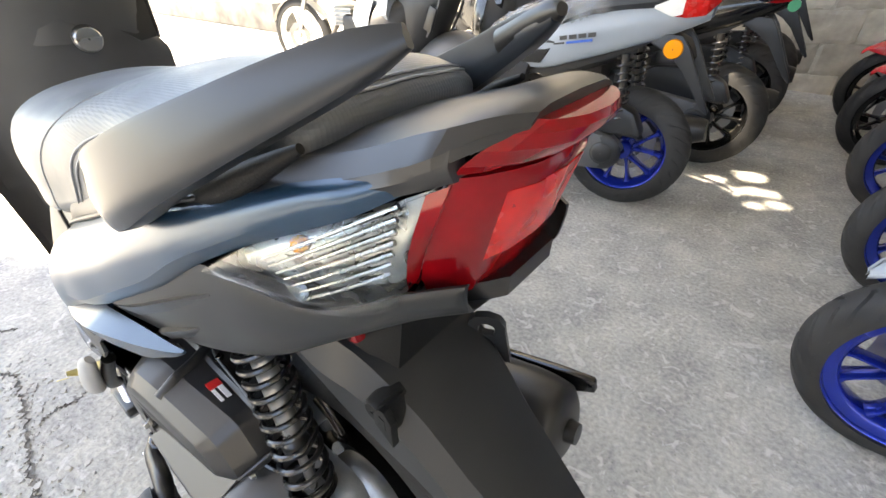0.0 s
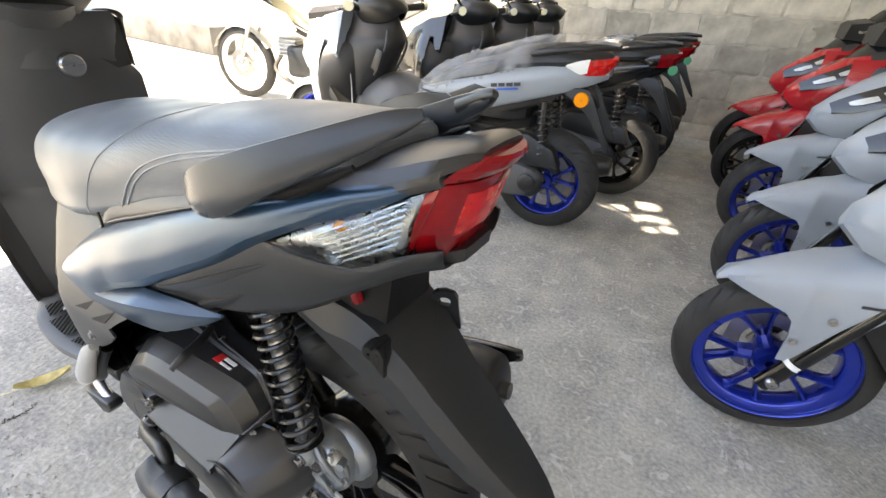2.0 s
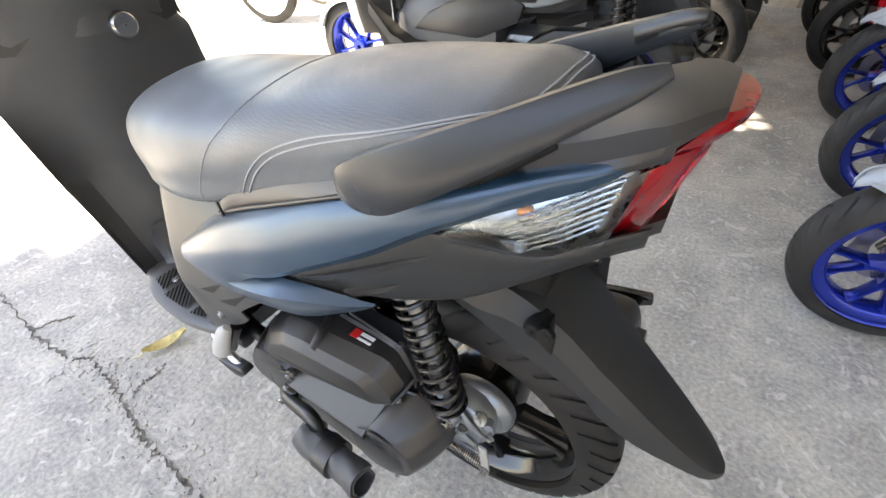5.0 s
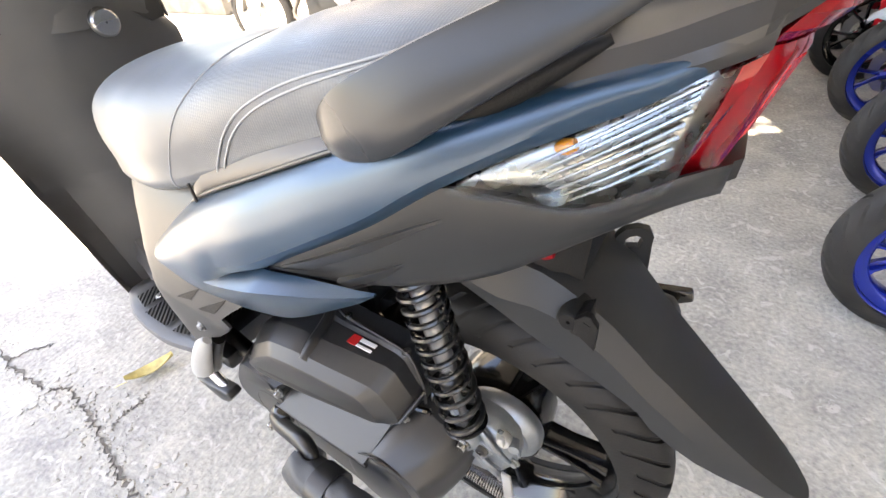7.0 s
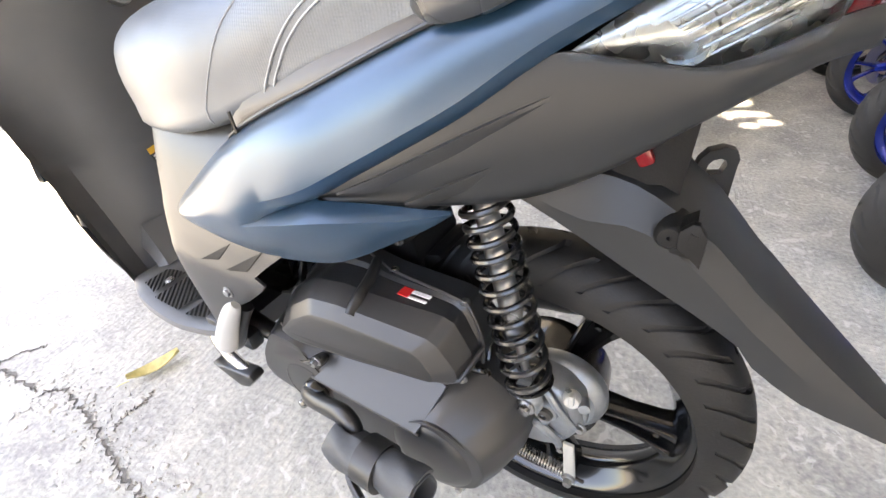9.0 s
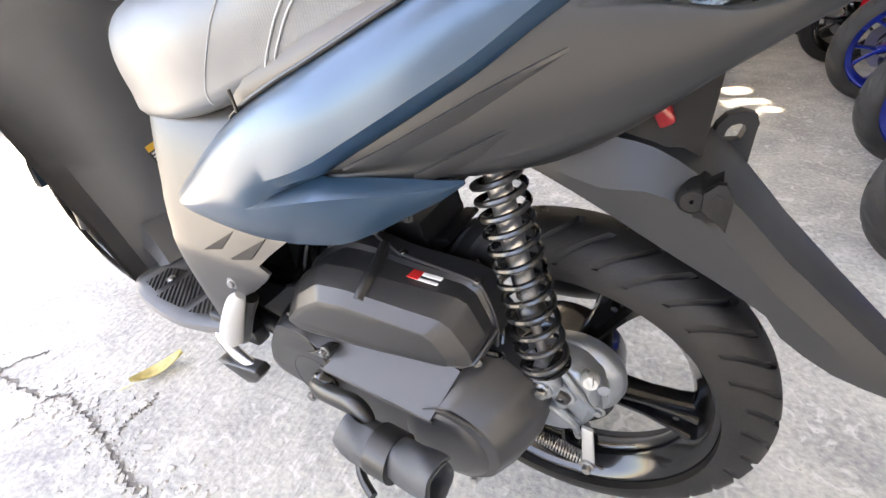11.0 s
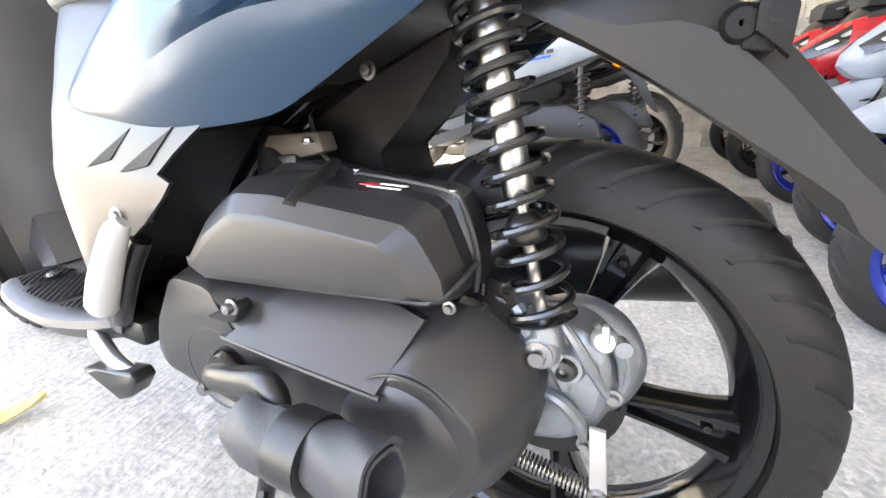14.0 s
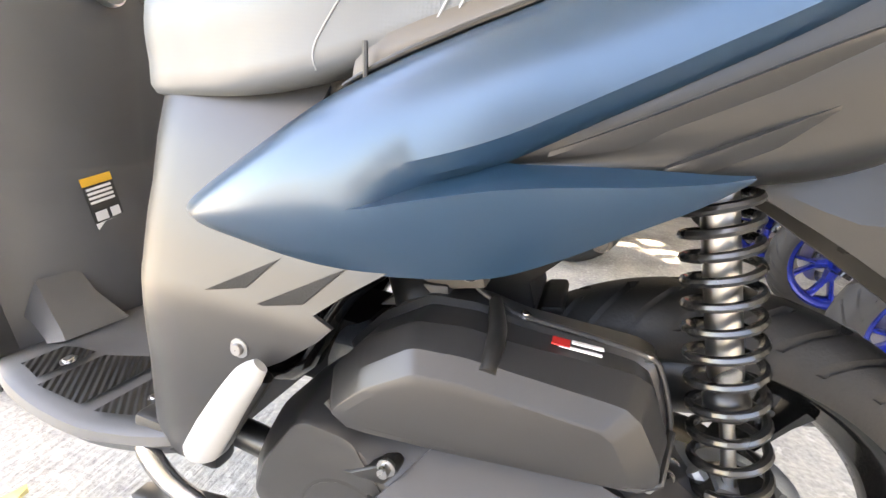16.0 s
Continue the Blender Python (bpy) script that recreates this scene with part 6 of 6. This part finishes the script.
def at(x, y, deg, z=0.0, lean=0.0):
    """Stands at x, y and heads deg round from -x."""
    return pose(x, y, z, lean, 0, 180 + deg)


maxi_scooter(at(-0.21, 1.92, 0), PALE, BLUE_RIM, "pale grey maxi scooter with blue rims and film on its seat", True, True)
maxi_scooter(at(0.02, 2.57, 0), BLACK_GLOSS, BLACK_GLOSS, "black maxi scooter with film on its seat beside others", True, amber=False)
blk = maxi_scooter(at(0.09, 3.20, 0), BLACK, BLACK_GLOSS, "black maxi scooter parked in the row", amber=False)
copy_thing(blk, at(0.13, 3.78, 0))
for k, (x, y) in enumerate(((0.02, 2.57), (0.09, 3.20))):
    part_ = tagged(part("green_tape", tube([(0, -0.02, 0), (0, 0.03, 0)], .022, 12), GREEN), "green tape wrapped round a tail bracket", "tape")
    part_.matrix_world = pose(x + 0.16, y - 0.06, 0.735)


def sport_scooter(m, paint, rim_mat, label, tyre_mat=None, group="row of parked sport scooters"):
    """Local frame: under the front axle, x ahead, y to the rider's left."""
    T = thing("sport_scooter", label, "scooter", m, group)
    c = (0, 0, .233)
    wheel(T, c, .233, .186, .106, rim_mat, tyre_mat or RUBBER_DUST, "front_wheel", True, 5, n=312, grooves=26, spoke_w=0.017, phase=-0.25, disc=0.105, disc_side=-1, wye=True)
    wheel(T, (-1.32, 0, .24), .24, .179, .13, rim_mat, RUBBER_DUST, "rear_wheel", True, 5, n=50, grooves=20)
    # fork: x runs back as it rises
    for s_ in (1, -1):
        fk = part("fork_leg", tube([(0.016, s_ * .090, .200), (-0.03, s_ * .090, .32), (-0.09, s_ * .086, .48), (-0.17, s_ * .08, .68)], [.021, .022, .022, .020], 14, 2), BLACK_GLOSS, T, "black fork leg")
        part("axle_nut", turned([(.002, .122), (.012, .121), (.016, .115), (.016, .10)], 14, (0.004, 0, .226), closed=False), STEEL, fk).scale = (1, s_, 1)
        if s_ > 0:
            part("fork_sticker", tube([(-0.014, .090, .284), (-0.019, .090, .298)], .0232, 14, 1, caps=False), WHITE_INK, fk, "white sticker")
    # mudguard: pointed nose ahead, cheeks down to the fork
    secs = []
    for x, zt, w, zb in ((.197, .428, .008, .420), (.182, .450, .026, .438), (.15, .474, .042, .432), (.112, .498, .056, .425), (.075, .520, .066, .419), (.05, .532, .074, .415), (.034, .540, .080, .400), (.027, .543, .084, .366), (.022, .545, .086, .290), (-.026, .562, .090, .300), (-.06, .582, .094, .356), (-.09, .60, .096, .45), (-.13, .615, .096, .53), (-.20, .61, .09, .57)):
        secs.append(symmetric([(x, 0, zt), (x, w * .5, zt - .004), (x, w * .82, zt - .016), (x, w, zt * .8 + zb * .2 - .008), (x, w + .008, zt * .45 + zb * .55), (x, w + .010, zb)]))
    g = finer(secs, 1, 2)
    g = [s + [p - Vector((0, math.copysign(.004, p.y) if abs(p.y) > .03 else 0, .004 if abs(p.y) <= .03 else 0)) for p in reversed(s)] for s in g]
    fd = part("front_fender", loft(g, ring=True, caps=True), paint, T, "painted front mudguard", angle=32)
    for x, z in ((-.029, .435), (.014, .355)):
        for s_ in (1, -1):
            b_ = bolt((0, .100, 0), .010, .005, fd)
            b_.matrix_local = Matrix.Translation((x, 0, z)) @ Matrix.Diagonal((1, s_, 1, 1))
    part("name_bar", box((0, 0, 0), (.05, .002, .006), 0, pose(-0.075, .1065, .50, 0, 12, 0)), BLACK_INK, fd, "plain bar of small lettering")
    def moved(secs_, caps_=True):
        """The nose stands behind and above the wheel."""
        return loft([[Vector(p) + Vector((-0.10, 0, 0.025)) for p in s] for s in secs_], caps=caps_)

    lens_rows = ([(0.095, .050, .688), (0.085, .085, .668), (0.080, .092, .652)], [(0.040, .085, .738), (0.015, .140, .705), (0.018, .140, .678)], [(-0.03, .110, .785), (-0.06, .172, .755), (-0.057, .176, .722)], [(-0.10, .13, .84), (-0.14, .19, .82), (-0.14, .196, .795)])

    def lens_at(s_, u, v):
        i, k = min(int(u), 2), min(int(v), 1)
        a, b, c_, d = (Vector(lens_rows[i + di][k + dk]) for di, dk in ((0, 0), (1, 0), (0, 1), (1, 1)))
        p = a.lerp(b, u - i).lerp(c_.lerp(d, u - i), v - k) + Vector((0.004, 0.003, 0.003))
        return Vector((p.x, s_ * p.y, p.z))

    def lamp_patch(s_, u0, u1, v0, v1):
        """A tapered facet lying just over the dark lens."""
        secs_ = []
        for k in range(6):
            t = k / 5
            mid, half = (v0 + v1) / 2 + 0.12 * (t - 0.5), (v1 - v0) / 2 * (0.35 + 0.65 * math.sin(math.pi * (0.15 + 0.6 * t)))
            secs_.append([lens_at(s_, u0 + (u1 - u0) * t, max(0, mid + half * e)) for e in (-1, 0, 1)])
        return moved(secs_, False)

    # nose cowl and headlamp
    cowl = part("front_cowl", moved([symmetric([(x, 0, zt), (x - .01, w * .55, zt - .008), (x - .02, w, zt - (zt - zb) * .35), (x - .02, w * .92, zt - (zt - zb) * .7), (x, w * .5, zb + .01), (x, 0, zb)]) for x, w, zt, zb in ((0.13, .03, .655, .600), (0.08, .095, .720, .560), (0.0, .150, .790, .540), (-0.10, .185, .860, .550), (-0.20, .20, .905, .56), (-0.30, .19, .92, .58))]), paint, T, "painted nose cowl")
    for s_ in (1, -1):
        hl = part("headlamp", moved([[Vector((x, s_ * y, z)) for x, y, z in pts] for pts in lens_rows], False), SMOKE, cowl, "dark headlamp lens")
        for u0, u1, v0, v1 in ((0.70, 1.65, 0.55, 1.05), (1.85, 2.45, 0.50, 0.95)):
            part("lamp_reflector", lamp_patch(s_, u0, u1, v0, v1), ZINC, hl, "bright reflector behind the lens")
    part("lower_cowl", loft([symmetric([(x, 0, zt), (x, w, zt - .01), (x, w + .01, (zt + zb) / 2), (x, w * .8, zb)]) for x, w, zt, zb in ((-0.08, .08, .56, .44), (-0.18, .15, .60, .34), (-0.32, .19, .62, .28), (-0.5, .19, .5, .26), (-0.8, .18, .42, .24))], caps=True), BLACK, T, "black lower fairing")
    for s_ in (1, -1):
        part("side_fairing", loft([[Vector((x, s_ * y, z)) for y, z in ((w * .8, zt), (w, zt - .04), (w + .012, (zt + zb) / 2), (w, zb))] for x, w, zt, zb in ((-0.16, .18, .86, .58), (-0.30, .215, .88, .50), (-0.45, .22, .80, .46), (-0.62, .19, .66, .46), (-0.80, .17, .68, .50), (-1.05, .16, .76, .56), (-1.35, .12, .84, .68), (-1.58, .05, .90, .80))]), paint, T, "painted side fairing")
        part("hand_grip", tube([(-0.30, s_ * .20, 1.0), (-0.36, s_ * .34, 1.01)], .018, 10), SEATBLACK, T)
        part("brake_hand_lever", tube([(-0.26, s_ * .16, .98), (-0.25, s_ * .25, .975), (-0.29, s_ * .33, .985)], .006, 6, 3), STEEL, T)
    part("windscreen", loft([symmetric([(x, 0, z), (x - .03, .09, z - .01), (x - .08, .15, z - .03)]) for x, z in ((-0.16, .86), (-0.22, .94), (-0.30, 1.03), (-0.36, 1.10))]), SMOKE, T, "dark smoked windscreen")
    part("handlebar_cover", loft([symmetric([(x, 0, zt), (x, w, zt - .02), (x, w * .8, zb)]) for x, w, zt, zb in ((-0.22, .12, 1.03, .93), (-0.30, .19, 1.05, .93), (-0.38, .10, 1.02, .94))], caps=True), BLACK, T)
    part("tunnel", loft([symmetric([(x, 0, z), (x, .08, z - .02), (x, .14, .40)]) for x, z in ((-0.34, .80), (-0.5, .60), (-0.65, .58), (-0.78, .66))], caps=True), BLACK, T)
    part("seat", loft([symmetric([(x, 0, zt), (x, w * .7, zt - .01), (x, w, zt - .06), (x, w * .9, zb)]) for x, w, zt, zb in ((-0.70, .08, .76, .68), (-0.85, .14, .79, .68), (-1.05, .15, .81, .72), (-1.12, .14, .87, .74), (-1.40, .12, .92, .80), (-1.58, .07, .93, .86))], caps=True), SEATBLACK, T, "black stepped seat")
    part("engine_case", box((-1.1, .08, .32), (.45, .2, .18), .04), BLACK, T)
    part("inner_wheel_well", box((-0.33, 0, .52), (.08, .26, .34), .03), BLACK, T)
    part("radiator_guard", box((-0.26, 0, .40), (.03, .22, .16), .01), BLACK, T)
    part("horn", turned([(.002, .02), (.03, .018), (.034, 0.0)], 16, (-0.19, .05, .47), closed=False), DISC, T)
    part("brake_hose", tube([(0.02, -.10, .30), (-0.06, -.13, .42), (-0.14, -.10, .58)], .006, 6, 4), BLACK, T)
    part("silencer", tube([(-1.0, -.16, .24), (-1.3, -.20, .28), (-1.62, -.20, .34)], [.04, .06, .05], 14, 3), BLACK, T)
    return T


pale = sport_scooter(at(0.63, 1.10, 0), PALE, BLUE_RIM, "pale grey sport scooter with a bright blue front rim")
copy_thing(pale, at(0.763, 1.765, 0))
copy_thing(pale, at(0.818, 2.45, 0))
redone = sport_scooter(at(0.815, 3.09, 0), RED, BLACK_GLOSS, "red sport scooter with black rims near the block wall", RUBBER)
copy_thing(redone, at(0.83, 3.69, 0))


# ---- yard in the sun ----
def underbone(m):
    T = thing("motorcycle", "white and pale yellow underbone motorcycle standing in the sun", "motorcycle", m)
    wheel(T, (0, 0, .28), .28, .225, .10, BLACK_GLOSS, RUBBER_DUST, "rear_wheel", False, 5, n=50)
    wheel(T, (1.25, 0, .28), .28, .225, .08, CREAM, RUBBER_DUST, "front_wheel", False, 5, n=50, disc=.11)
    for s_ in (1, -1):
        part("fork_leg", tube([(1.25, s_ * .075, .28), (1.05, s_ * .075, .75)], .018, 10), STEEL, T)
        part("leg_fairing", loft([[Vector((x, s_ * y, z)) for x, y, z in pts] for pts in ([(1.08, .08, .80), (0.95, .14, .78), (0.75, .10, .70)], [(1.10, .12, .66), (0.92, .17, .62), (0.66, .12, .60)], [(0.98, .12, .58), (0.85, .16, .54), (0.72, .12, .55)])]), YELLOW, T, "pale yellow leg fairing")
        part("grip", tube([(0.98, s_ * .20, .98), (0.92, s_ * .34, .99)], .017, 8), SEATBLACK, T)
        part("mirror", turned([(.002, 0), (.04, .004), (.045, .02)], 16, (1.0, s_ * .26, 1.16), closed=False), BLACK, T)
        part("mirror_stalk", tube([(0.98, s_ * .20, .98), (1.0, s_ * .26, 1.14)], .006, 6), BLACK, T)
        part("tail_panel", loft([[Vector((x, s_ * y, z)) for y, z in ((w, zt), (w + .015, (zt + zb) / 2), (w, zb))] for x, w, zt, zb in ((0.50, .09, .70, .55), (0.2, .12, .76, .62), (-0.1, .10, .82, .72), (-0.3, .05, .88, .82))]), CREAM, T)
    part("headlamp_cowl", loft([symmetric([(x, 0, zt), (x, w, zt - .04), (x, w * .8, zb)]) for x, w, zt, zb in ((1.22, .06, .92, .82), (1.12, .13, 1.0, .82), (1.0, .12, 1.05, .86))], caps=True), FENDER, T)
    part("nose_cowl", loft([symmetric([(x, 0, zt), (x, w, zt - .04), (x, w * .7, zb)]) for x, w, zt, zb in ((1.30, .05, .80, .70), (1.18, .12, .84, .62), (1.02, .13, .82, .60))], caps=True), CREAM, T)
    part("front_fender", loft([symmetric([(1.25 + .295 * math.cos(a), 0, .28 + .295 * math.sin(a)), (1.25 + .28 * math.cos(a), .05, .28 + .28 * math.sin(a))]) for a in np.linspace(radians(20), radians(150), 10)]), CREAM, T)
    part("seat", loft([symmetric([(x, 0, zt), (x, w, zt - .04), (x, w * .9, zb)]) for x, w, zt, zb in ((0.58, .08, .76, .68), (0.35, .13, .80, .72), (0.0, .12, .86, .76), (-0.3, .07, .90, .84))], caps=True), SEATBLACK, T)
    part("engine", box((0.62, 0, .36), (.34, .22, .24), .04), FENDER, T, "dark grey engine")
    for k_ in range(5):
        part("cooling_fin", box((0.79, 0, .40 + .028 * k_), (.17, .16, .008), .002), DISC, T)
    part("exhaust_pipe", tube([(0.86, .05, .40), (0.90, .09, .28), (0.70, .12, .20), (0.45, .10, .24)], .018, 10, 4), BASE, T, "brown exhaust pipe")
    part("gear_pedal", tube([(0.80, .13, .26), (0.66, .17, .25), (0.52, .15, .24)], .007, 8, 3), STEEL, T)
    part("cylinder", box((0.80, 0, .46), (.16, .13, .14), .02), ALU, T)
    part("frame", tube([(1.05, 0, .78), (0.75, 0, .60), (0.45, 0, .55), (0.0, 0, .72)], .03, 10, 3), BLACK, T)
    part("silencer", tube([(0.75, -.10, .30), (0.3, -.15, .27), (-0.2, -.16, .42)], [.02, .04, .045], 12, 3), BLACK_GLOSS, T)
    part("swing_arm", tube([(0.42, .06, .33), (0.0, .07, .28)], .022, 8), BLACK, T)
    part("side_stand", tube([(0.52, .12, .26), (0.45, .24, .012)], .011, 8), STEEL, T)
    return T


underbone(at(-1.83, 2.95, 10))

kerb = tagged(part("kerb", box((-6.4, 3.95, .16), (3.2, .35, .32), .02), KERB), "low grimy concrete kerb wall at the yard's edge", "kerb", kind="structure")


def car(m):
    T = thing("parked_car", "silver parked car with a grey mesh grille in the yard", "car", m)
    part("body", loft([symmetric([(x, 0, zt), (x, w * .8, zt - .03), (x, w, zt - .16), (x, w + .02, .55), (x, w, .30)]) for x, w, zt in ((2.05, .62, .78), (1.9, .78, .88), (1.2, .85, 1.0), (0.9, .86, 1.05), (-1.6, .86, 1.08), (-2.0, .8, .95))], caps=True), CAR_GREY, T)
    part("cabin", loft([symmetric([(x, 0, zt), (x, w, zt - .04), (x, .82, 1.0)]) for x, w, zt in ((0.95, .72, 1.06), (0.35, .66, 1.5), (-1.0, .66, 1.52), (-1.6, .72, 1.08))], caps=True), SMOKE, T)
    g = part("grille", box((2.06, 0, .62), (.05, 1.0, .22), .01), FENDER, T, "dark mesh grille")
    for i in range(24):
        for j in range(5):
            part("grille_bar", tube([(2.086, -.47 + .040 * i, .535 + .038 * j), (2.09, -.45 + .040 * i, .553 + .038 * j), (2.086, -.43 + .040 * i, .535 + .038 * j)], .0055, 5), CAR_GREY, g)
    part("bumper", loft([symmetric([(x, 0, z), (x - .03, .6, z), (x - .18, .85, z)]) for x, z in ((2.10, .52), (2.16, .46), (2.16, .34), (2.10, .26))]), CAR_GREY, T)
    part("number_plate", box((2.175, -0.05, .45), (.012, .36, .12), .004), WHITE_INK, T, "number plate with plain bars")
    for k in range(6):
        part("plate_bar", box((2.183, -0.17 + .048 * k, .45), (.004, .028, .07)), BLUE_INK, T)
    for s_ in (1, -1):
        part("headlamp", box((1.98, s_ * .66, .74), (.16, .22, .12), .03), CREAM, T)
        for x in (1.3, -1.3):
            part("wheel", turned([(.002, .82), (.19, .82), (.22, .84), (.31, .83), (.32, .70), (.30, .64), (.002, .64)], 32, (x, 0, .32), closed=False), RUBBER, T).scale = (1, s_, 1)
    return T


car(pose(-6.0, 1.0, 0, 0, 0, 0))


# ---- small things on the floor ----
def fallen_leaf():
    rows = []
    for i in range(9):
        t = i / 8
        w = 0.017 * math.sin(math.pi * min(1, t * 0.95 + 0.03)) ** 0.8 + 0.001
        x = 0.12 * (t - 0.5)
        z = 0.004 + 0.010 * (t - 0.4) ** 2 * 6
        rows.append([Vector((x, -w, z + 0.012)), Vector((x, -w * 0.5, z + 0.003)), Vector((x, 0, z)), Vector((x, w * 0.5, z + 0.003)), Vector((x, w, z + 0.014))])
    return loft(rows)


lf = thing("fallen_leaf", "curled yellow fallen leaf on the concrete", "leaf", pose(-1.077, 0.192, 0.0, 0, 0, 60))
part("blade", fallen_leaf(), LEAF, lf)
part("stalk", tube([(-0.06, 0, 0.008), (-0.09, 0.006, 0.003)], 0.0013, 5), LEAF, lf)


def floor_crack(line, width, seed):
    """A jagged open crack: dark sunken strip with broken lips."""
    rng = random.Random(seed)
    pts = cr([(x, y, 0) for x, y in line], 16)
    bm = bmesh.new()
    rows = []
    for i, p in enumerate(pts):
        d = (pts[min(i + 1, len(pts) - 1)] - pts[max(i - 1, 0)]).normalized()
        s = Vector((-d.y, d.x, 0))
        j = rng.uniform(-0.007, 0.007)
        w0, w1 = (width * rng.choice((0.1, 0.3, 0.5, 0.8, 1.5)) for _ in range(2))
        if i in (0, len(pts) - 1):
            w0 = w1 = 0.0005
        rows.append([bm.verts.new(q) for q in (p + s * (j + w0) + Vector((0, 0, 0.0022)), p + s * j + Vector((0, 0, 0.0008)), p + s * (j - w1) + Vector((0, 0, 0.0022)))])
    for a, b in zip(rows, rows[1:]):
        for k in range(2):
            bm.faces.new((a[k], a[k + 1], b[k + 1], b[k]))
    return bm


CRACK = [(-2.105, .10), (-1.85, .08), (-1.71, .07), (-1.50, .04), (-1.306, .037), (-1.237, .06), (-1.09, .036), (-.99, .008), (-.87, -.018), (-.73, -.034), (-.58, -.06)]
crack = tagged(part("floor_crack", floor_crack(CRACK, 0.0065, 2), CRACK_DARK, smooth=False), "jagged dark crack in the concrete floor", "crack", kind="structure")
part("branch", floor_crack([(-1.03, .15), (-1.02, .11), (-1.035, .084), (-1.02, .03)], 0.004, 5), CRACK_DARK, crack, smooth=False)
part("branch", floor_crack([(-1.50, .04), (-1.47, .10), (-1.44, .13)], 0.004, 6), CRACK_DARK, crack, smooth=False)


def crumbs():
    """Broken bits of concrete beside the crack and grit over the floor."""
    rng = random.Random(11)
    bm = bmesh.new()
    line = cr([(x, y, 0) for x, y in CRACK], 12)
    for k in range(900):
        if k < 380:
            p = rng.choice(line)
            x, y, r = p.x + rng.gauss(0, .035), p.y + rng.gauss(0, .03), rng.uniform(.0012, .0055)
        else:
            x, y, r = rng.uniform(-2.0, 0.7), rng.uniform(-0.3, 2.2), rng.uniform(.0008, .0028)
        ring = [bm.verts.new((x + r * rng.uniform(.6, 1.3) * math.cos(a), y + r * rng.uniform(.6, 1.3) * math.sin(a), 0.0002)) for a in (0, 1.3, 2.5, 3.8, 5.1)]
        top = bm.verts.new((x + rng.uniform(-.3, .3) * r, y, r * rng.uniform(.5, 1.1)))
        for i in range(5):
            bm.faces.new((ring[i], ring[(i + 1) % 5], top))
    for k in range(110):
        p = rng.choice(line[50:])
        x, y, r = p.x + rng.gauss(0, .06), p.y + rng.gauss(0.02, .05), rng.uniform(.004, .013)
        rings = [[bm.verts.new((x + s * r * q * math.cos(a), y + s * r * q * math.sin(a), z)) for a, q in zip((0, .9, 2.0, 3.0, 4.1, 5.2), (rng.uniform(.5, 1.3) for _ in range(6)))] for s, z in ((1, 0.0002), (0.8, rng.uniform(.001, .004)))]
        for i in range(6):
            bm.faces.new((rings[0][i], rings[0][(i + 1) % 6], rings[1][(i + 1) % 6], rings[1][i]))
        bm.faces.new(rings[1])
    return bm


tagged(part("grit", crumbs(), PLASTER, smooth=False), "loose grit and crumbs of concrete on the floor", "grit", kind="stuff")


# ---- blocks of the wall ----
def block_mesh(w, h, seed):
    """A rough block whose corners are chipped and whose face is uneven."""
    bm = bmesh.new()
    o = Vector((seed * 3.7, 0, seed * 1.3))
    rows_ = []
    nx, nz = 14, 8
    for i in range(nx + 1):
        row = []
        for k in range(nz + 1):
            rim_ = i in (0, nx) or k in (0, nz)
            p = Vector((w * (i / nx - 0.5), -0.030 + (0.006 if rim_ else 0), h * (k / nz - 0.5)))
            row.append(p + Vector((0.004 * noise.noise(p * 23 + o), 0.007 * noise.noise(p * 14 + o), 0.004 * noise.noise(p * 19 - o))))
        rows_.append(row)
    loft(rows_, bm=bm)
    edge = [e for e in bm.edges if e.is_boundary]
    back = bmesh.ops.extrude_edge_only(bm, edges=edge)["geom"]
    for v in back:
        if isinstance(v, bmesh.types.BMVert):
            v.co.y = 0.030
    bmesh.ops.recalc_face_normals(bm, faces=bm.faces)
    me = bpy.data.meshes.new("block")
    bm.to_mesh(me)
    bm.free()
    me.materials.append(BLOCK)
    return me


COURSE, PITCH, RISE = 0.215, 0.372, math.atan(0.052)
shapes = [block_mesh(PITCH - 0.002, COURSE - 0.002, k) for k in range(5)]
rng = random.Random(3)
tilt = Matrix.Translation((0.1, WALL_Y + 0.036, 0.966)) @ Matrix.Rotation(-RISE, 4, "Y")
for r in range(-6, 8):
    for k in range(-11, 13):
        b = new("block", rng.choice(shapes))
        b.parent = wall_north
        b.matrix_local = tilt @ pose(-0.194 + PITCH * (k + (0.5 if r % 2 else 0)) + rng.uniform(-0.004, 0.004), rng.uniform(-0.006, 0.005), COURSE * (r + 0.5) + rng.uniform(-0.003, 0.003), rng.uniform(-1, 1), rng.uniform(-0.6, 0.6), rng.uniform(-0.8, 0.8))
